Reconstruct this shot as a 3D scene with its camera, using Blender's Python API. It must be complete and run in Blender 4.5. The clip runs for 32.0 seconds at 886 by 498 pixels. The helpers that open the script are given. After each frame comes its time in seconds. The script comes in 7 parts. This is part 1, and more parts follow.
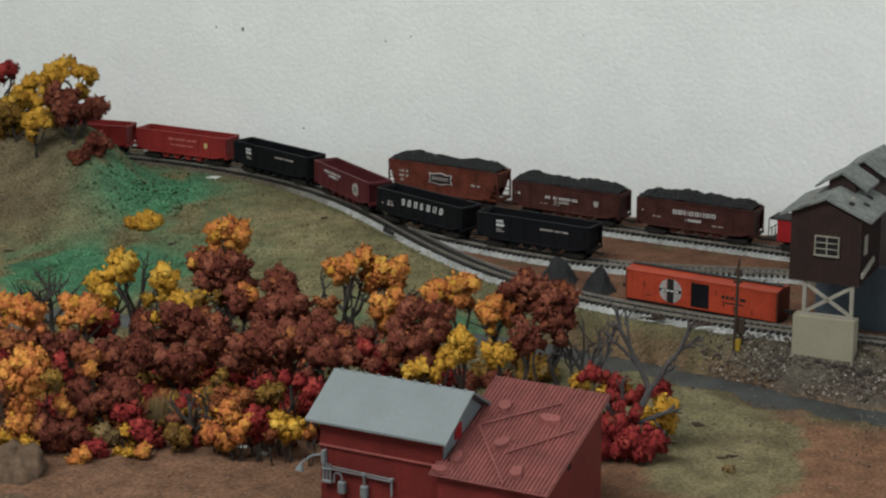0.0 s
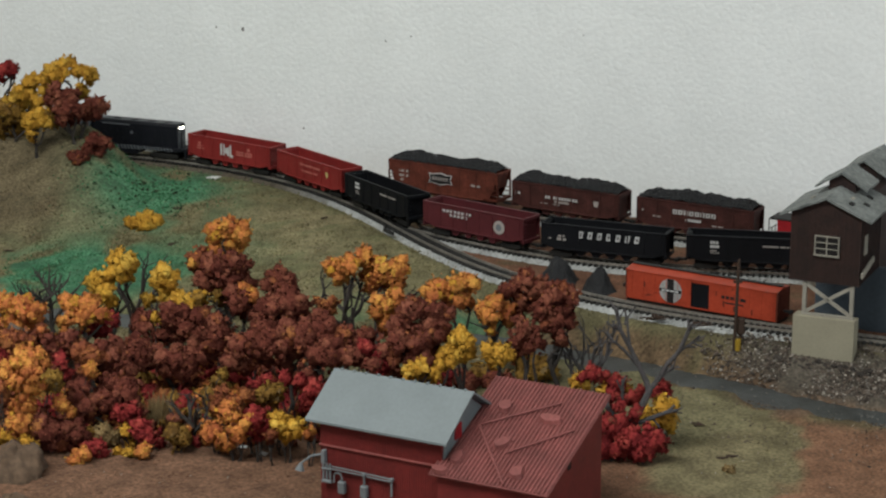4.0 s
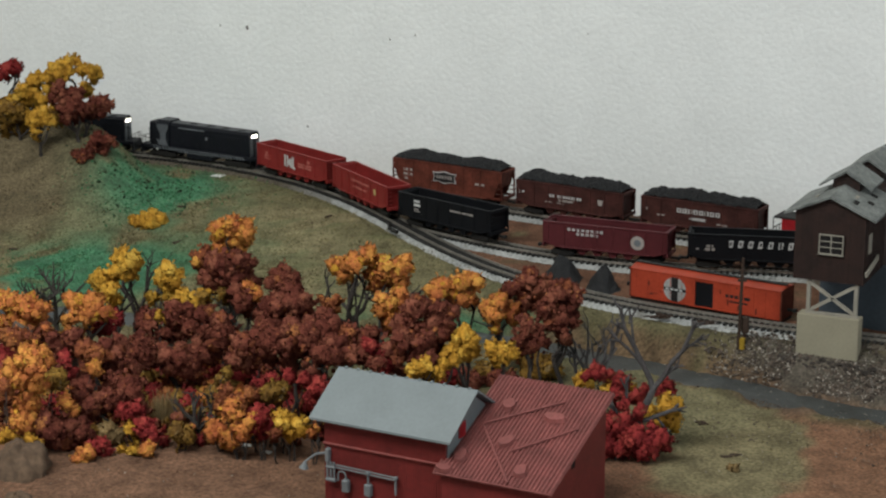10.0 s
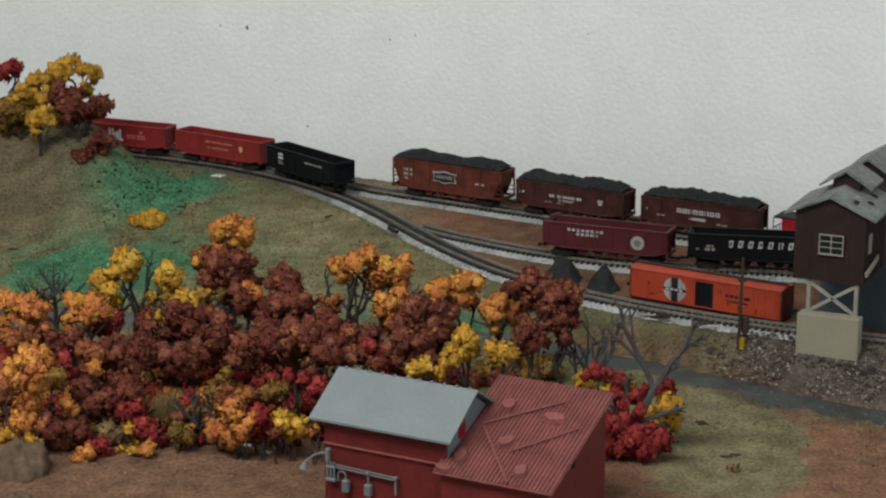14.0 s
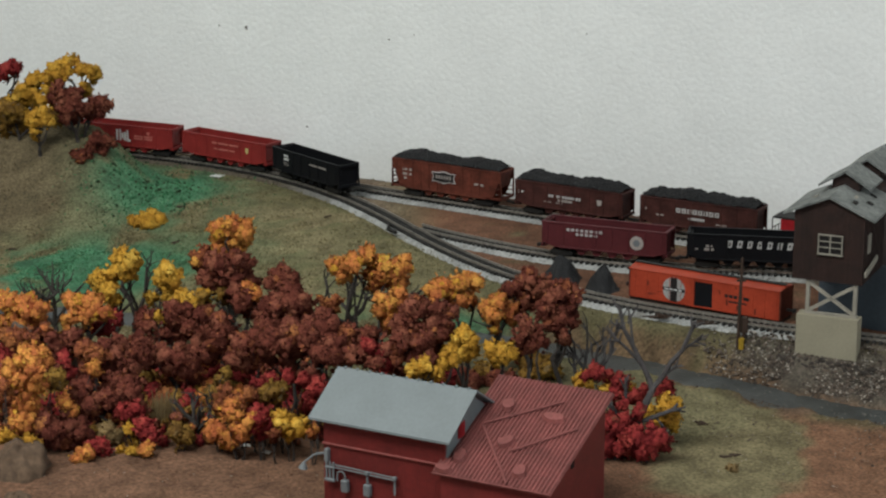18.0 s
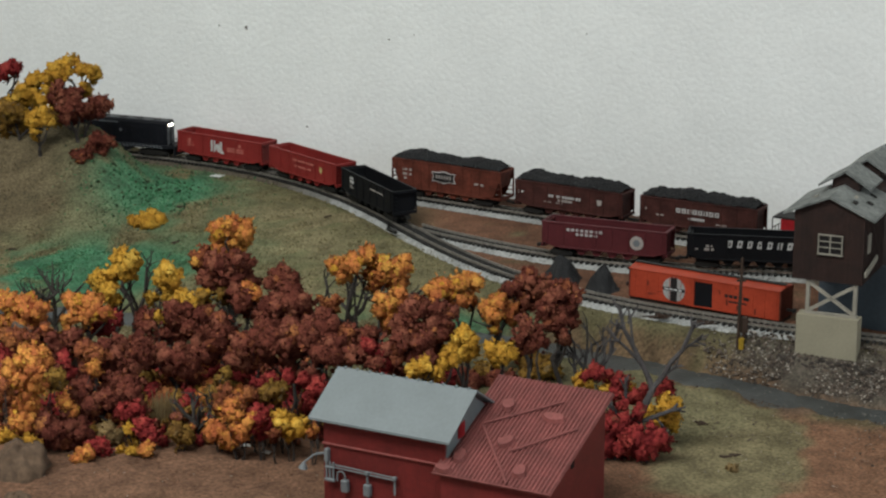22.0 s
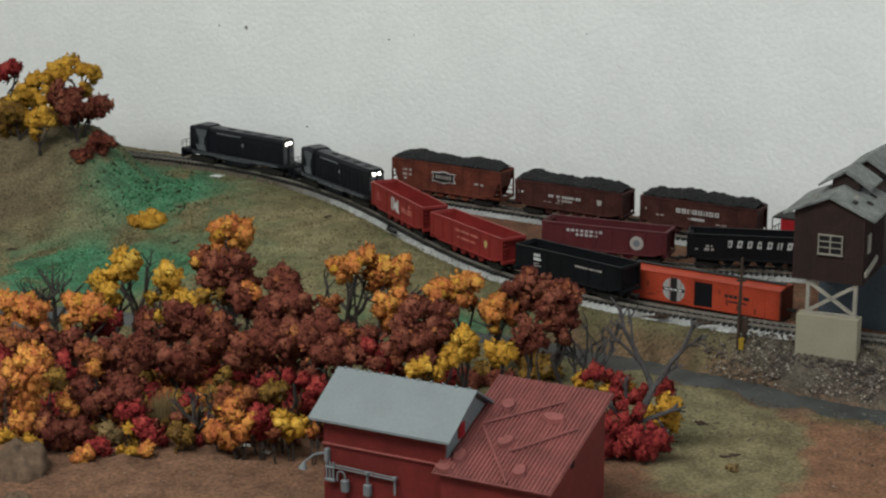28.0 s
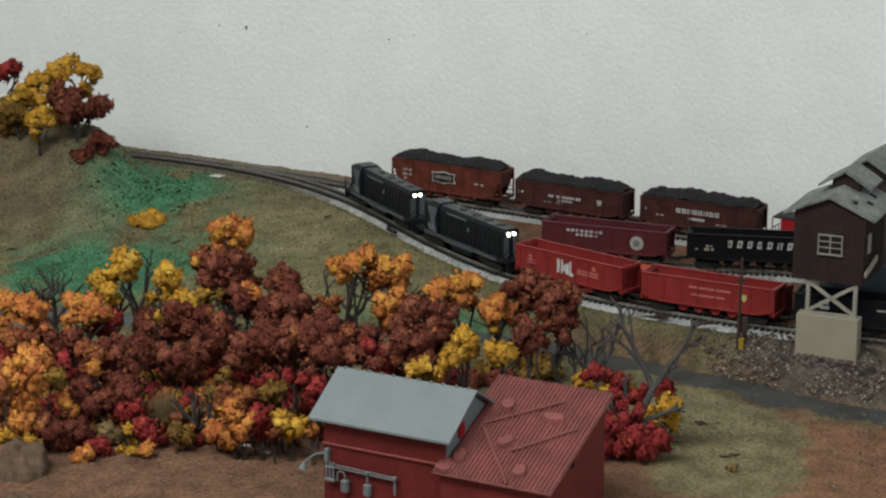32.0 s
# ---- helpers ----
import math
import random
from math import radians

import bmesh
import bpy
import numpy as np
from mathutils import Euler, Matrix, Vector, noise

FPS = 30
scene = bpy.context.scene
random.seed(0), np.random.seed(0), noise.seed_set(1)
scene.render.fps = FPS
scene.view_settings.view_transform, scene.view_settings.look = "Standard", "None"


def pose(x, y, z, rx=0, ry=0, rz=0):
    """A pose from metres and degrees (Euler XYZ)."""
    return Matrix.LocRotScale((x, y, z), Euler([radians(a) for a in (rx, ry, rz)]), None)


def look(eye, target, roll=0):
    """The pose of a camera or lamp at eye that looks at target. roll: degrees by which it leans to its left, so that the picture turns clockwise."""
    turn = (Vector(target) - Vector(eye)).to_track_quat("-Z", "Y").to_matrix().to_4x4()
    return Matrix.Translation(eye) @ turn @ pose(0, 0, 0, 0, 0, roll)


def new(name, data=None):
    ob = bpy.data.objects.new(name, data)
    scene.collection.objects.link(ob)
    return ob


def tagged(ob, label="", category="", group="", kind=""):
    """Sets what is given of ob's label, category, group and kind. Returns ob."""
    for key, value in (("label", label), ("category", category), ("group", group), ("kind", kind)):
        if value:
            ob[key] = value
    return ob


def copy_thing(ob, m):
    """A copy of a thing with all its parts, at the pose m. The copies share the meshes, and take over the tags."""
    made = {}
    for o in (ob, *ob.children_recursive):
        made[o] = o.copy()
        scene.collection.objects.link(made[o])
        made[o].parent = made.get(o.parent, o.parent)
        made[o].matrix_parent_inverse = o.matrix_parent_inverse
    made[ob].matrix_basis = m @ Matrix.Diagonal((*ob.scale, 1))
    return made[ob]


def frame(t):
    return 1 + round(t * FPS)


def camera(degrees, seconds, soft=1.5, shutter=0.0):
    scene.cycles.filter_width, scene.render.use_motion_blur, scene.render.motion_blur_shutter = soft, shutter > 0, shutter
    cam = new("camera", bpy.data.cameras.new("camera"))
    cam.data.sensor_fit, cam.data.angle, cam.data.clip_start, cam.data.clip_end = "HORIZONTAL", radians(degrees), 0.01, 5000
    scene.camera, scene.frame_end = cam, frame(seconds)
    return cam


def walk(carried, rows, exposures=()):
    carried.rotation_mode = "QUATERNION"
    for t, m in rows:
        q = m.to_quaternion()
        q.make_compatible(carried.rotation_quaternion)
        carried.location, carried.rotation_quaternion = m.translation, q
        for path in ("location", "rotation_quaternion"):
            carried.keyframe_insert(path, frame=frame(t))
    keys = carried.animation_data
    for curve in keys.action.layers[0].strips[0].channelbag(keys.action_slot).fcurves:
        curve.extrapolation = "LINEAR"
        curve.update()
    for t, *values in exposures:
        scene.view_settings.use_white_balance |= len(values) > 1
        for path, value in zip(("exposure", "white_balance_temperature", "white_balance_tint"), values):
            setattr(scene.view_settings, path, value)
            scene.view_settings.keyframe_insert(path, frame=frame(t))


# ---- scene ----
cam = camera(22.57, 32.0, soft=2.3)
EYE_Z, TILT = 0.4075, 74.892
walk(cam, [
    (0.0, pose(0, 0, EYE_Z, TILT + 0.038, 0, -0.110)),
    (7.3, pose(0, 0, EYE_Z, TILT + 0.038, 0, -0.110)),
    (7.5, pose(0, 0, EYE_Z, TILT, 0, 0)),
    (14.5, pose(0, 0, EYE_Z, TILT, 0, 0)),
    (16.3, pose(0, 0, EYE_Z, TILT + 0.002, 0, -0.022)),
    (32.0, pose(0, 0, EYE_Z, TILT + 0.002, 0, -0.022)),
], exposures=[(0.0, 0.0), (32.0, 0.0)])

# ---- light: a closed room, one ceiling light over the layout, added cool side fill ----
world = bpy.data.worlds.new("room_world")
scene.world = world
world.use_nodes = True
world.node_tree.nodes["Background"].inputs[0].default_value = (0.9, 0.95, 1.0, 1)
world.node_tree.nodes["Background"].inputs[1].default_value = 0.05

WALL_TURN = radians(-30.1)
WALL_POINT = Vector((-0.266, 1.850, 0))
ALONG = Vector((math.cos(WALL_TURN), math.sin(WALL_TURN), 0))
BACK = Vector((-ALONG.y, ALONG.x, 0))


def room(u, v, z):
    """A place in the room: u along the plaster wall, v out of it towards the eye, z up."""
    return WALL_POINT + ALONG * u - BACK * v + Vector((0, 0, z))


def area_lamp(name, place, target, sx, sy, watts, colour):
    data = bpy.data.lights.new(name, "AREA")
    data.shape, data.size, data.size_y, data.energy, data.color = "RECTANGLE", sx, sy, watts, colour
    ob = new(name, data)
    ob.matrix_world = look(place, target)
    return ob


area_lamp("ceiling_lamp", room(0.30, 1.45, 1.36), room(0.30, 1.451, -1), 1.3, 0.7, 37, (0.97, 1.0, 0.965))
# cool fill added at the right to lift the shadows; the room has no window
area_lamp("cool_fill_lamp", room(2.52, 1.5, 0.6), room(0, 1.5, 0.35), 1.1, 1.2, 11.5, (0.80, 0.91, 1.0))


# ---- materials ----
def material(name, colour, rough=0.7, metal=0.0, grain=0.15, size=400.0, stain=0.12, stain_size=40.0, bump=0.15, depth=0.0004, vary=0.0, attr="", spec=0.4, coords="Object", islands=0.0):
    """Two scales of colour variation and a fine relief; attr takes the base colour from a colour layer."""
    m = bpy.data.materials.new(name)
    m.use_nodes = True
    n, link = m.node_tree.nodes, m.node_tree.links.new
    b = n["Principled BSDF"]
    b.inputs["Roughness"].default_value, b.inputs["Metallic"].default_value = rough, metal
    b.inputs["Specular IOR Level"].default_value = spec
    tc = n.new("ShaderNodeTexCoord")

    def nz(scale, detail, lo, hi):
        t = n.new("ShaderNodeTexNoise")
        t.inputs["Scale"].default_value, t.inputs["Detail"].default_value = scale, detail
        link(tc.outputs[coords], t.inputs["Vector"])
        r = n.new("ShaderNodeMapRange")
        r.inputs["From Min"].default_value, r.inputs["From Max"].default_value = 0.3, 0.7
        r.inputs["To Min"].default_value, r.inputs["To Max"].default_value = lo, hi
        link(t.outputs["Fac"], r.inputs["Value"])
        return t, r

    tg, g = nz(size, 4, 1 - grain, 1 + grain)
    ts, s = nz(stain_size, 3, 1 - stain, 1 + stain)
    mul = n.new("ShaderNodeMath")
    mul.operation = "MULTIPLY"
    link(g.outputs[0], mul.inputs[0])
    link(s.outputs[0], mul.inputs[1])
    last = mul
    if vary:
        oi = n.new("ShaderNodeObjectInfo")
        r = n.new("ShaderNodeMapRange")
        r.inputs["To Min"].default_value, r.inputs["To Max"].default_value = 1 - vary, 1 + vary
        link(oi.outputs["Random"], r.inputs["Value"])
        last = n.new("ShaderNodeMath")
        last.operation = "MULTIPLY"
        link(mul.outputs[0], last.inputs[0])
        link(r.outputs[0], last.inputs[1])
    if islands:
        ge = n.new("ShaderNodeNewGeometry")
        r = n.new("ShaderNodeMapRange")
        r.inputs["To Min"].default_value, r.inputs["To Max"].default_value = 1 - islands, 1 + islands
        link(ge.outputs["Random Per Island"], r.inputs["Value"])
        k = n.new("ShaderNodeMath")
        k.operation = "MULTIPLY"
        link(last.outputs[0], k.inputs[0])
        link(r.outputs[0], k.inputs[1])
        last = k
    vm = n.new("ShaderNodeVectorMath")
    vm.operation = "SCALE"
    if attr:
        a = n.new("ShaderNodeAttribute")
        a.attribute_name = attr
        link(a.outputs["Color"], vm.inputs[0])
    else:
        vm.inputs[0].default_value = colour
    link(last.outputs[0], vm.inputs["Scale"])
    link(vm.outputs[0], b.inputs["Base Color"])
    if bump:
        bp = n.new("ShaderNodeBump")
        bp.inputs["Strength"].default_value, bp.inputs["Distance"].default_value = bump, depth
        link(tg.outputs["Fac"], bp.inputs["Height"])
        link(bp.outputs[0], b.inputs["Normal"])
    return m


def glow(name, colour, strength):
    m = bpy.data.materials.new(name)
    m.use_nodes = True
    b = m.node_tree.nodes["Principled BSDF"]
    b.inputs["Base Color"].default_value = (*colour, 1)
    b.inputs["Emission Color"].default_value = (*colour, 1)
    b.inputs["Emission Strength"].default_value = strength
    return m


PLASTER = material("plaster", (0.79, 0.80, 0.79), 0.85, grain=0.035, size=290, stain=0.03, stain_size=24, bump=0.34, depth=0.0013)
PAINT = material("ceiling_paint", (0.8, 0.79, 0.76), 0.9, grain=0.02, size=60, bump=0.2)
FLOORING = material("floor_carpet", (0.2, 0.17, 0.14), 0.95, size=300, bump=0.5, depth=0.002)
SCENERY = material("scenery_ground", (0.2, 0.15, 0.1), 0.95, grain=0.42, size=480, stain=0.30, stain_size=55, bump=0.8, depth=0.0012, attr="zone", spec=0.15)
WATER = material("creek_water", (0.040, 0.043, 0.042), 0.5, grain=0.3, size=350, stain=0.3, stain_size=45, bump=0.5, depth=0.0006, spec=0.5)
BALLAST = material("pale_ballast", (0.40, 0.40, 0.38), 0.95, grain=0.30, size=700, stain=0.22, stain_size=50, bump=0.9, depth=0.001, spec=0.15, attr="zone")
TIE = material("black_tie", (0.016, 0.015, 0.014), 0.7, grain=0.2, size=900, vary=0.2)
RAIL = material("nickel_rail", (0.30, 0.275, 0.24), 0.45, metal=0.6, grain=0.25, size=300, bump=0.05)
COAL = material("black_coal", (0.010, 0.010, 0.011), 0.75, grain=0.5, size=900, bump=1.0, depth=0.0012)
BARK = material("dark_bark", (0.036, 0.029, 0.025), 0.85, grain=0.3, size=600, stain=0.25, stain_size=90, bump=0.5)
GREYBARK = material("grey_bark", (0.058, 0.052, 0.052), 0.85, grain=0.3, size=600, stain=0.25, stain_size=90, bump=0.5)


def foliage(name, colour, other, third):
    """Foam foliage: patches of three shades, each crumb a little off, with fine grain."""
    m = bpy.data.materials.new(name)
    m.use_nodes = True
    n, link = m.node_tree.nodes, m.node_tree.links.new
    b = n["Principled BSDF"]
    b.inputs["Roughness"].default_value, b.inputs["Specular IOR Level"].default_value = 1.0, 0.05
    tc, ge = n.new("ShaderNodeTexCoord"), n.new("ShaderNodeNewGeometry")
    wide, fine = n.new("ShaderNodeTexNoise"), n.new("ShaderNodeTexNoise")
    for t, s in ((wide, 85), (fine, 900)):
        t.inputs["Scale"].default_value, t.inputs["Detail"].default_value = s, 4
        link(tc.outputs["Object"], t.inputs["Vector"])
    add = n.new("ShaderNodeMath")
    add.operation = "MULTIPLY_ADD"
    link(ge.outputs["Random Per Island"], add.inputs[0])
    add.inputs[1].default_value = 0.36
    link(wide.outputs["Fac"], add.inputs[2])
    ramp = n.new("ShaderNodeValToRGB")
    ramp.color_ramp.elements[0].position, ramp.color_ramp.elements[0].color = 0.44, (*colour, 1)
    ramp.color_ramp.elements[1].position, ramp.color_ramp.elements[1].color = 0.98, (*third, 1)
    ramp.color_ramp.elements.new(0.70).color = (*other, 1)
    link(add.outputs[0], ramp.inputs["Fac"])
    g = n.new("ShaderNodeMapRange")
    g.inputs["From Min"].default_value, g.inputs["From Max"].default_value = 0.3, 0.7
    g.inputs["To Min"].default_value, g.inputs["To Max"].default_value = 0.66, 1.34
    link(fine.outputs["Fac"], g.inputs["Value"])
    vm = n.new("ShaderNodeVectorMath")
    vm.operation = "SCALE"
    link(ramp.outputs["Color"], vm.inputs[0])
    link(g.outputs[0], vm.inputs["Scale"])
    link(vm.outputs[0], b.inputs["Base Color"])
    bp = n.new("ShaderNodeBump")
    bp.inputs["Strength"].default_value, bp.inputs["Distance"].default_value = 0.7, 0.0010
    link(fine.outputs["Fac"], bp.inputs["Height"])
    link(bp.outputs[0], b.inputs["Normal"])
    return m


LEAF = {
    "orange": foliage("orange_foam", (0.37, 0.105, 0.042), (0.53, 0.190, 0.054), (0.60, 0.30, 0.064)),
    "yellow": foliage("yellow_foam", (0.38, 0.185, 0.029), (0.53, 0.280, 0.038), (0.63, 0.40, 0.077)),
    "gold": foliage("gold_foam", (0.13, 0.070, 0.022), (0.22, 0.120, 0.028), (0.36, 0.21, 0.045)),
    "maroon": foliage("maroon_foam", (0.082, 0.022, 0.016), (0.148, 0.043, 0.029), (0.250, 0.090, 0.055)),
    "rust": foliage("rust_foam", (0.14, 0.040, 0.026), (0.25, 0.080, 0.036), (0.37, 0.150, 0.052)),
    "red": foliage("red_foam", (0.135, 0.017, 0.018), (0.25, 0.031, 0.030), (0.36, 0.068, 0.052)),
    "straw": foliage("straw_foam", (0.16, 0.10, 0.048), (0.23, 0.155, 0.07), (0.30, 0.21, 0.10)),
}
OTHER = {"orange": "yellow", "yellow": "yellow", "gold": "straw", "maroon": "rust", "rust": "orange", "red": "maroon", "straw": "gold"}


def plastic(name, colour, rough=0.5, vary=0.0, spec=0.22):
    return material(name, colour, rough, grain=0.12, size=700, stain=0.16, stain_size=70, bump=0.08, vary=vary, spec=spec)


BLACKCAR = plastic("black_plastic", (0.0062, 0.0066, 0.0082), 0.55, spec=0.14)
REDCAR = plastic("bright_red_plastic", (0.205, 0.023, 0.021), 0.45)
TUSCAN = plastic("tuscan_red_plastic", (0.078, 0.016, 0.019), 0.5)
OXIDE = material("oxide_brown_plastic", (0.050, 0.0165, 0.0135), 0.65, grain=0.22, size=500, stain=0.38, stain_size=95, bump=0.1, spec=0.2)
RUSTCAR = material("rust_red_plastic", (0.100, 0.026, 0.016), 0.65, grain=0.22, size=500, stain=0.38, stain_size=85, bump=0.1, spec=0.2)
ORANGECAR = plastic("orange_red_plastic", (0.32, 0.044, 0.020), 0.5)
CABRED = plastic("caboose_red_plastic", (0.28, 0.014, 0.018), 0.45)
TRUCKM = plastic("truck_black", (0.014, 0.013, 0.012), 0.6)
WHITEINK = plastic("white_lettering", (0.50, 0.50, 0.49), 0.6)
GREYINK = plastic("grey_lettering", (0.30, 0.27, 0.25), 0.6)
FADEINK = plastic("faded_lettering", (0.40, 0.12, 0.10), 0.6)
BLACKINK = plastic("black_lettering", (0.015, 0.013, 0.013), 0.6)
SILVER = plastic("silver_grey_paint", (0.13, 0.14, 0.15), 0.55)
DARKGLASS = plastic("dark_cab_glass", (0.02, 0.022, 0.024), 0.25)
LOCO = plastic("loco_black_paint", (0.0090, 0.0098, 0.0130), 0.5, spec=0.16)
LAMP = glow("headlight_lens", (1.0, 0.95, 0.8), 6.0)


# ---- mesh tools ----
def part(name, bm, mat, parent=None, label="", smooth=False):
    me = bpy.data.meshes.new(name)
    bm.to_mesh(me)
    bm.free()
    me.materials.append(mat)
    if smooth:
        for p in me.polygons:
            p.use_smooth = True
    ob = new(name, me)
    if parent:
        ob.parent = parent
    if label:
        ob["label"] = label
    return ob


def thing(name, m, label, category, group=""):
    ob = new(name)
    ob.empty_display_size = 0.01
    ob.matrix_world = m
    return tagged(ob, label, category, group)


def raw(name, verts, faces, mat, parent=None, label="", smooth=False):
    me = bpy.data.meshes.new(name)
    me.from_pydata([tuple(map(float, v)) for v in verts], [], [tuple(int(i) for i in f) for f in faces])
    me.materials.append(mat)
    if smooth:
        me.polygons.foreach_set("use_smooth", [True] * len(me.polygons))
    me.update()
    ob = new(name, me)
    if parent:
        ob.parent = parent
    if label:
        ob["label"] = label
    return ob


def box(bm, x0, x1, y0, y1, z0, z1, bev=0.0, m=None):
    r = bmesh.ops.create_cube(bm, size=1)
    mat = Matrix.Translation(((x0 + x1) / 2, (y0 + y1) / 2, (z0 + z1) / 2)) @ Matrix.Diagonal((x1 - x0, y1 - y0, z1 - z0, 1))
    bmesh.ops.transform(bm, matrix=(m @ mat) if m else mat, verts=r["verts"])
    if bev:
        es = list({e for v in r["verts"] for e in v.link_edges})
        bmesh.ops.bevel(bm, geom=es, offset=bev, segments=1, affect="EDGES")
    return bm


def block(x0, x1, y0, y1, z0, z1, bev=0.0, m=None):
    return box(bmesh.new(), x0, x1, y0, y1, z0, z1, bev, m)


def rod(bm, a, b, r, r2=None, seg=6):
    a, b = Vector(a), Vector(b)
    d = b - a
    q = d.to_track_quat("Z", "Y").to_matrix().to_4x4()
    bmesh.ops.create_cone(bm, cap_ends=True, segments=seg, radius1=r, radius2=r if r2 is None else r2, depth=d.length, matrix=Matrix.Translation((a + b) / 2) @ q)
    return bm


def prism(bm, outline, y0, y1):
    """A prism with its outline in x, z, between y0 and y1."""
    a = [bm.verts.new((x, y0, z)) for x, z in outline]
    b = [bm.verts.new((x, y1, z)) for x, z in outline]
    n = len(outline)
    bm.faces.new(a)
    bm.faces.new(b[::-1])
    for i in range(n):
        bm.faces.new((a[(i + 1) % n], a[i], b[i], b[(i + 1) % n]))
    bmesh.ops.recalc_face_normals(bm, faces=bm.faces)
    return bm


# ---- the tracks' centre lines ----
def curve_points(pts, step=0.0025):
    """A smooth line through the points, at even steps."""
    p = np.array(pts, float)
    p = np.vstack([2 * p[0] - p[1], p, 2 * p[-1] - p[-2]])
    out = []
    for i in range(1, len(p) - 2):
        for k in np.linspace(0, 1, 30, endpoint=False):
            a, b, c, d = p[i - 1:i + 3]
            out.append(0.5 * (2 * b + (c - a) * k + (2 * a - 5 * b + 4 * c - d) * k * k + (3 * b - a - 3 * c + d) * k ** 3))
    out.append(p[-2])
    out = np.array(out)
    s = np.r_[0, np.cumsum(np.hypot(*np.diff(out, axis=0).T))]
    n = np.arange(0, s[-1], step)
    return np.c_[np.interp(n, s, out[:, 0]), np.interp(n, s, out[:, 1])]


STEP = 0.0025
HEAD = [(-0.70, 1.855), (-0.62, 1.862), (-0.54, 1.864), (-0.46, 1.858)]
TRUNK = [(-0.4000, 1.8470), (-0.3510, 1.8368), (-0.3029, 1.8229), (-0.2561, 1.8051), (-0.2108, 1.7832), (-0.1682, 1.7563), (-0.1299, 1.7236), (-0.0963, 1.6860), (-0.0677, 1.6444), (-0.0437, 1.6004)]
FRONT_END = [(-0.0220, 1.5551), (0.0004, 1.5105), (0.0256, 1.4676), (0.0552, 1.4276), (0.0897, 1.3917), (0.1290, 1.3610), (0.1717, 1.3349), (0.2164, 1.3126), (0.2625, 1.2932), (0.3090, 1.2737), (0.3550, 1.2540), (0.4010, 1.2347), (0.4470, 1.2150)]
MIDDLE_END = [(-0.0133, 1.5595), (0.0237, 1.5256), (0.0646, 1.4950), (0.1089, 1.4710), (0.1564, 1.4558), (0.2057, 1.4478), (0.2545, 1.4370), (0.3000, 1.4160), (0.3437, 1.3910), (0.3870, 1.3660)]
FRONT = curve_points(HEAD + TRUNK + FRONT_END)
MIDDLE = curve_points(HEAD + TRUNK + MIDDLE_END)
REAR = curve_points([(-0.2108, 1.7832), (-0.1685, 1.7596), (-0.1236, 1.7306), (-0.0839, 1.7026), (-0.0443, 1.6735), (0.0003, 1.6449), (0.0473, 1.6150), (0.0896, 1.5885), (0.1324, 1.5620), (0.1758, 1.5370), (0.2192, 1.5123), (0.2626, 1.4875), (0.3059, 1.4625), (0.3491, 1.4373), (0.4000, 1.4080)])
START = float(np.hypot(*np.diff(curve_points(HEAD + TRUNK[:1]), axis=0).T).sum())
RAIL_TOP = 0.0037


def on_line(line, s):
    i = np.arange(len(line)) * STEP
    return np.array([np.interp(s, i, line[:, 0]), np.interp(s, i, line[:, 1])])


def car_pose(line, s, half=0.031, z=RAIL_TOP):
    a, b = on_line(line, s - half), on_line(line, s + half)
    c, d = (a + b) / 2, b - a
    return pose(c[0], c[1], z, 0, 0, math.degrees(math.atan2(d[1], d[0])))


# ---- the ground ----
def smooth01(a, b, x):
    k = np.clip((x - a) / (b - a), 0, 1)
    return k * k * (3 - 2 * k)


def near_line(X, Y, line, every=4):
    """Distance to a line, and the side (positive: towards the eye)."""
    best, side = np.full(X.shape, 9.0), np.zeros(X.shape)
    p, d = line[::every], np.gradient(line, axis=0)[::every]
    for (x, y), (dx, dy) in zip(p, d):
        r = np.hypot(X - x, Y - y)
        k = r < best
        best = np.where(k, r, best)
        side = np.where(k, dy * (X - x) - dx * (Y - y), side)
    return best, np.sign(side)


CREEK = curve_points([(0.42, 1.128), (0.33, 1.180), (0.262, 1.214), (0.232, 1.227), (0.206, 1.246), (0.176, 1.270), (0.143, 1.297), (0.118, 1.314), (0.094, 1.329), (0.060, 1.350), (0.0, 1.376), (-0.08, 1.388), (-0.20, 1.41), (-0.36, 1.45)], 0.004)


def lumps(X, Y, scale, seed):
    out = np.empty(X.shape)
    flat = out.ravel()
    for i, (x, y) in enumerate(zip(X.ravel(), Y.ravel())):
        flat[i] = noise.noise((x * scale, y * scale, seed))
    return out


def ground_z(X, Y):
    """Height of the scenery, without its small unevenness."""
    X, Y = np.atleast_1d(np.asarray(X, float)), np.atleast_1d(np.asarray(Y, float))
    d, side = near_line(X, Y, FRONT)
    front = np.where(side > 0, d, 0.0)
    z = -0.0185 * smooth01(0.012, 0.046, front) * smooth01(-0.06, 0.04, X) - 0.020 * smooth01(0.05, 0.24, front) * (1 - smooth01(-0.06, 0.04, X))
    k = front - 0.062
    hill = 0.039 * np.exp(-(k / np.where(k < 0, 0.026, 0.095)) ** 2) * (1 - smooth01(-0.285, -0.222, X)) * smooth01(0.010, 0.03, front)
    z = z + hill
    r, _ = near_line(X, Y, CREEK, 3)
    cut = 1 - smooth01(0.009, 0.021, r)
    return z + (-0.0265 - z) * cut * smooth01(0.02, 0.07, X) - 0.0085 * cut * (1 - smooth01(0.02, 0.07, X))


def ground_at(x, y):
    return float(ground_z(x, y)[0])


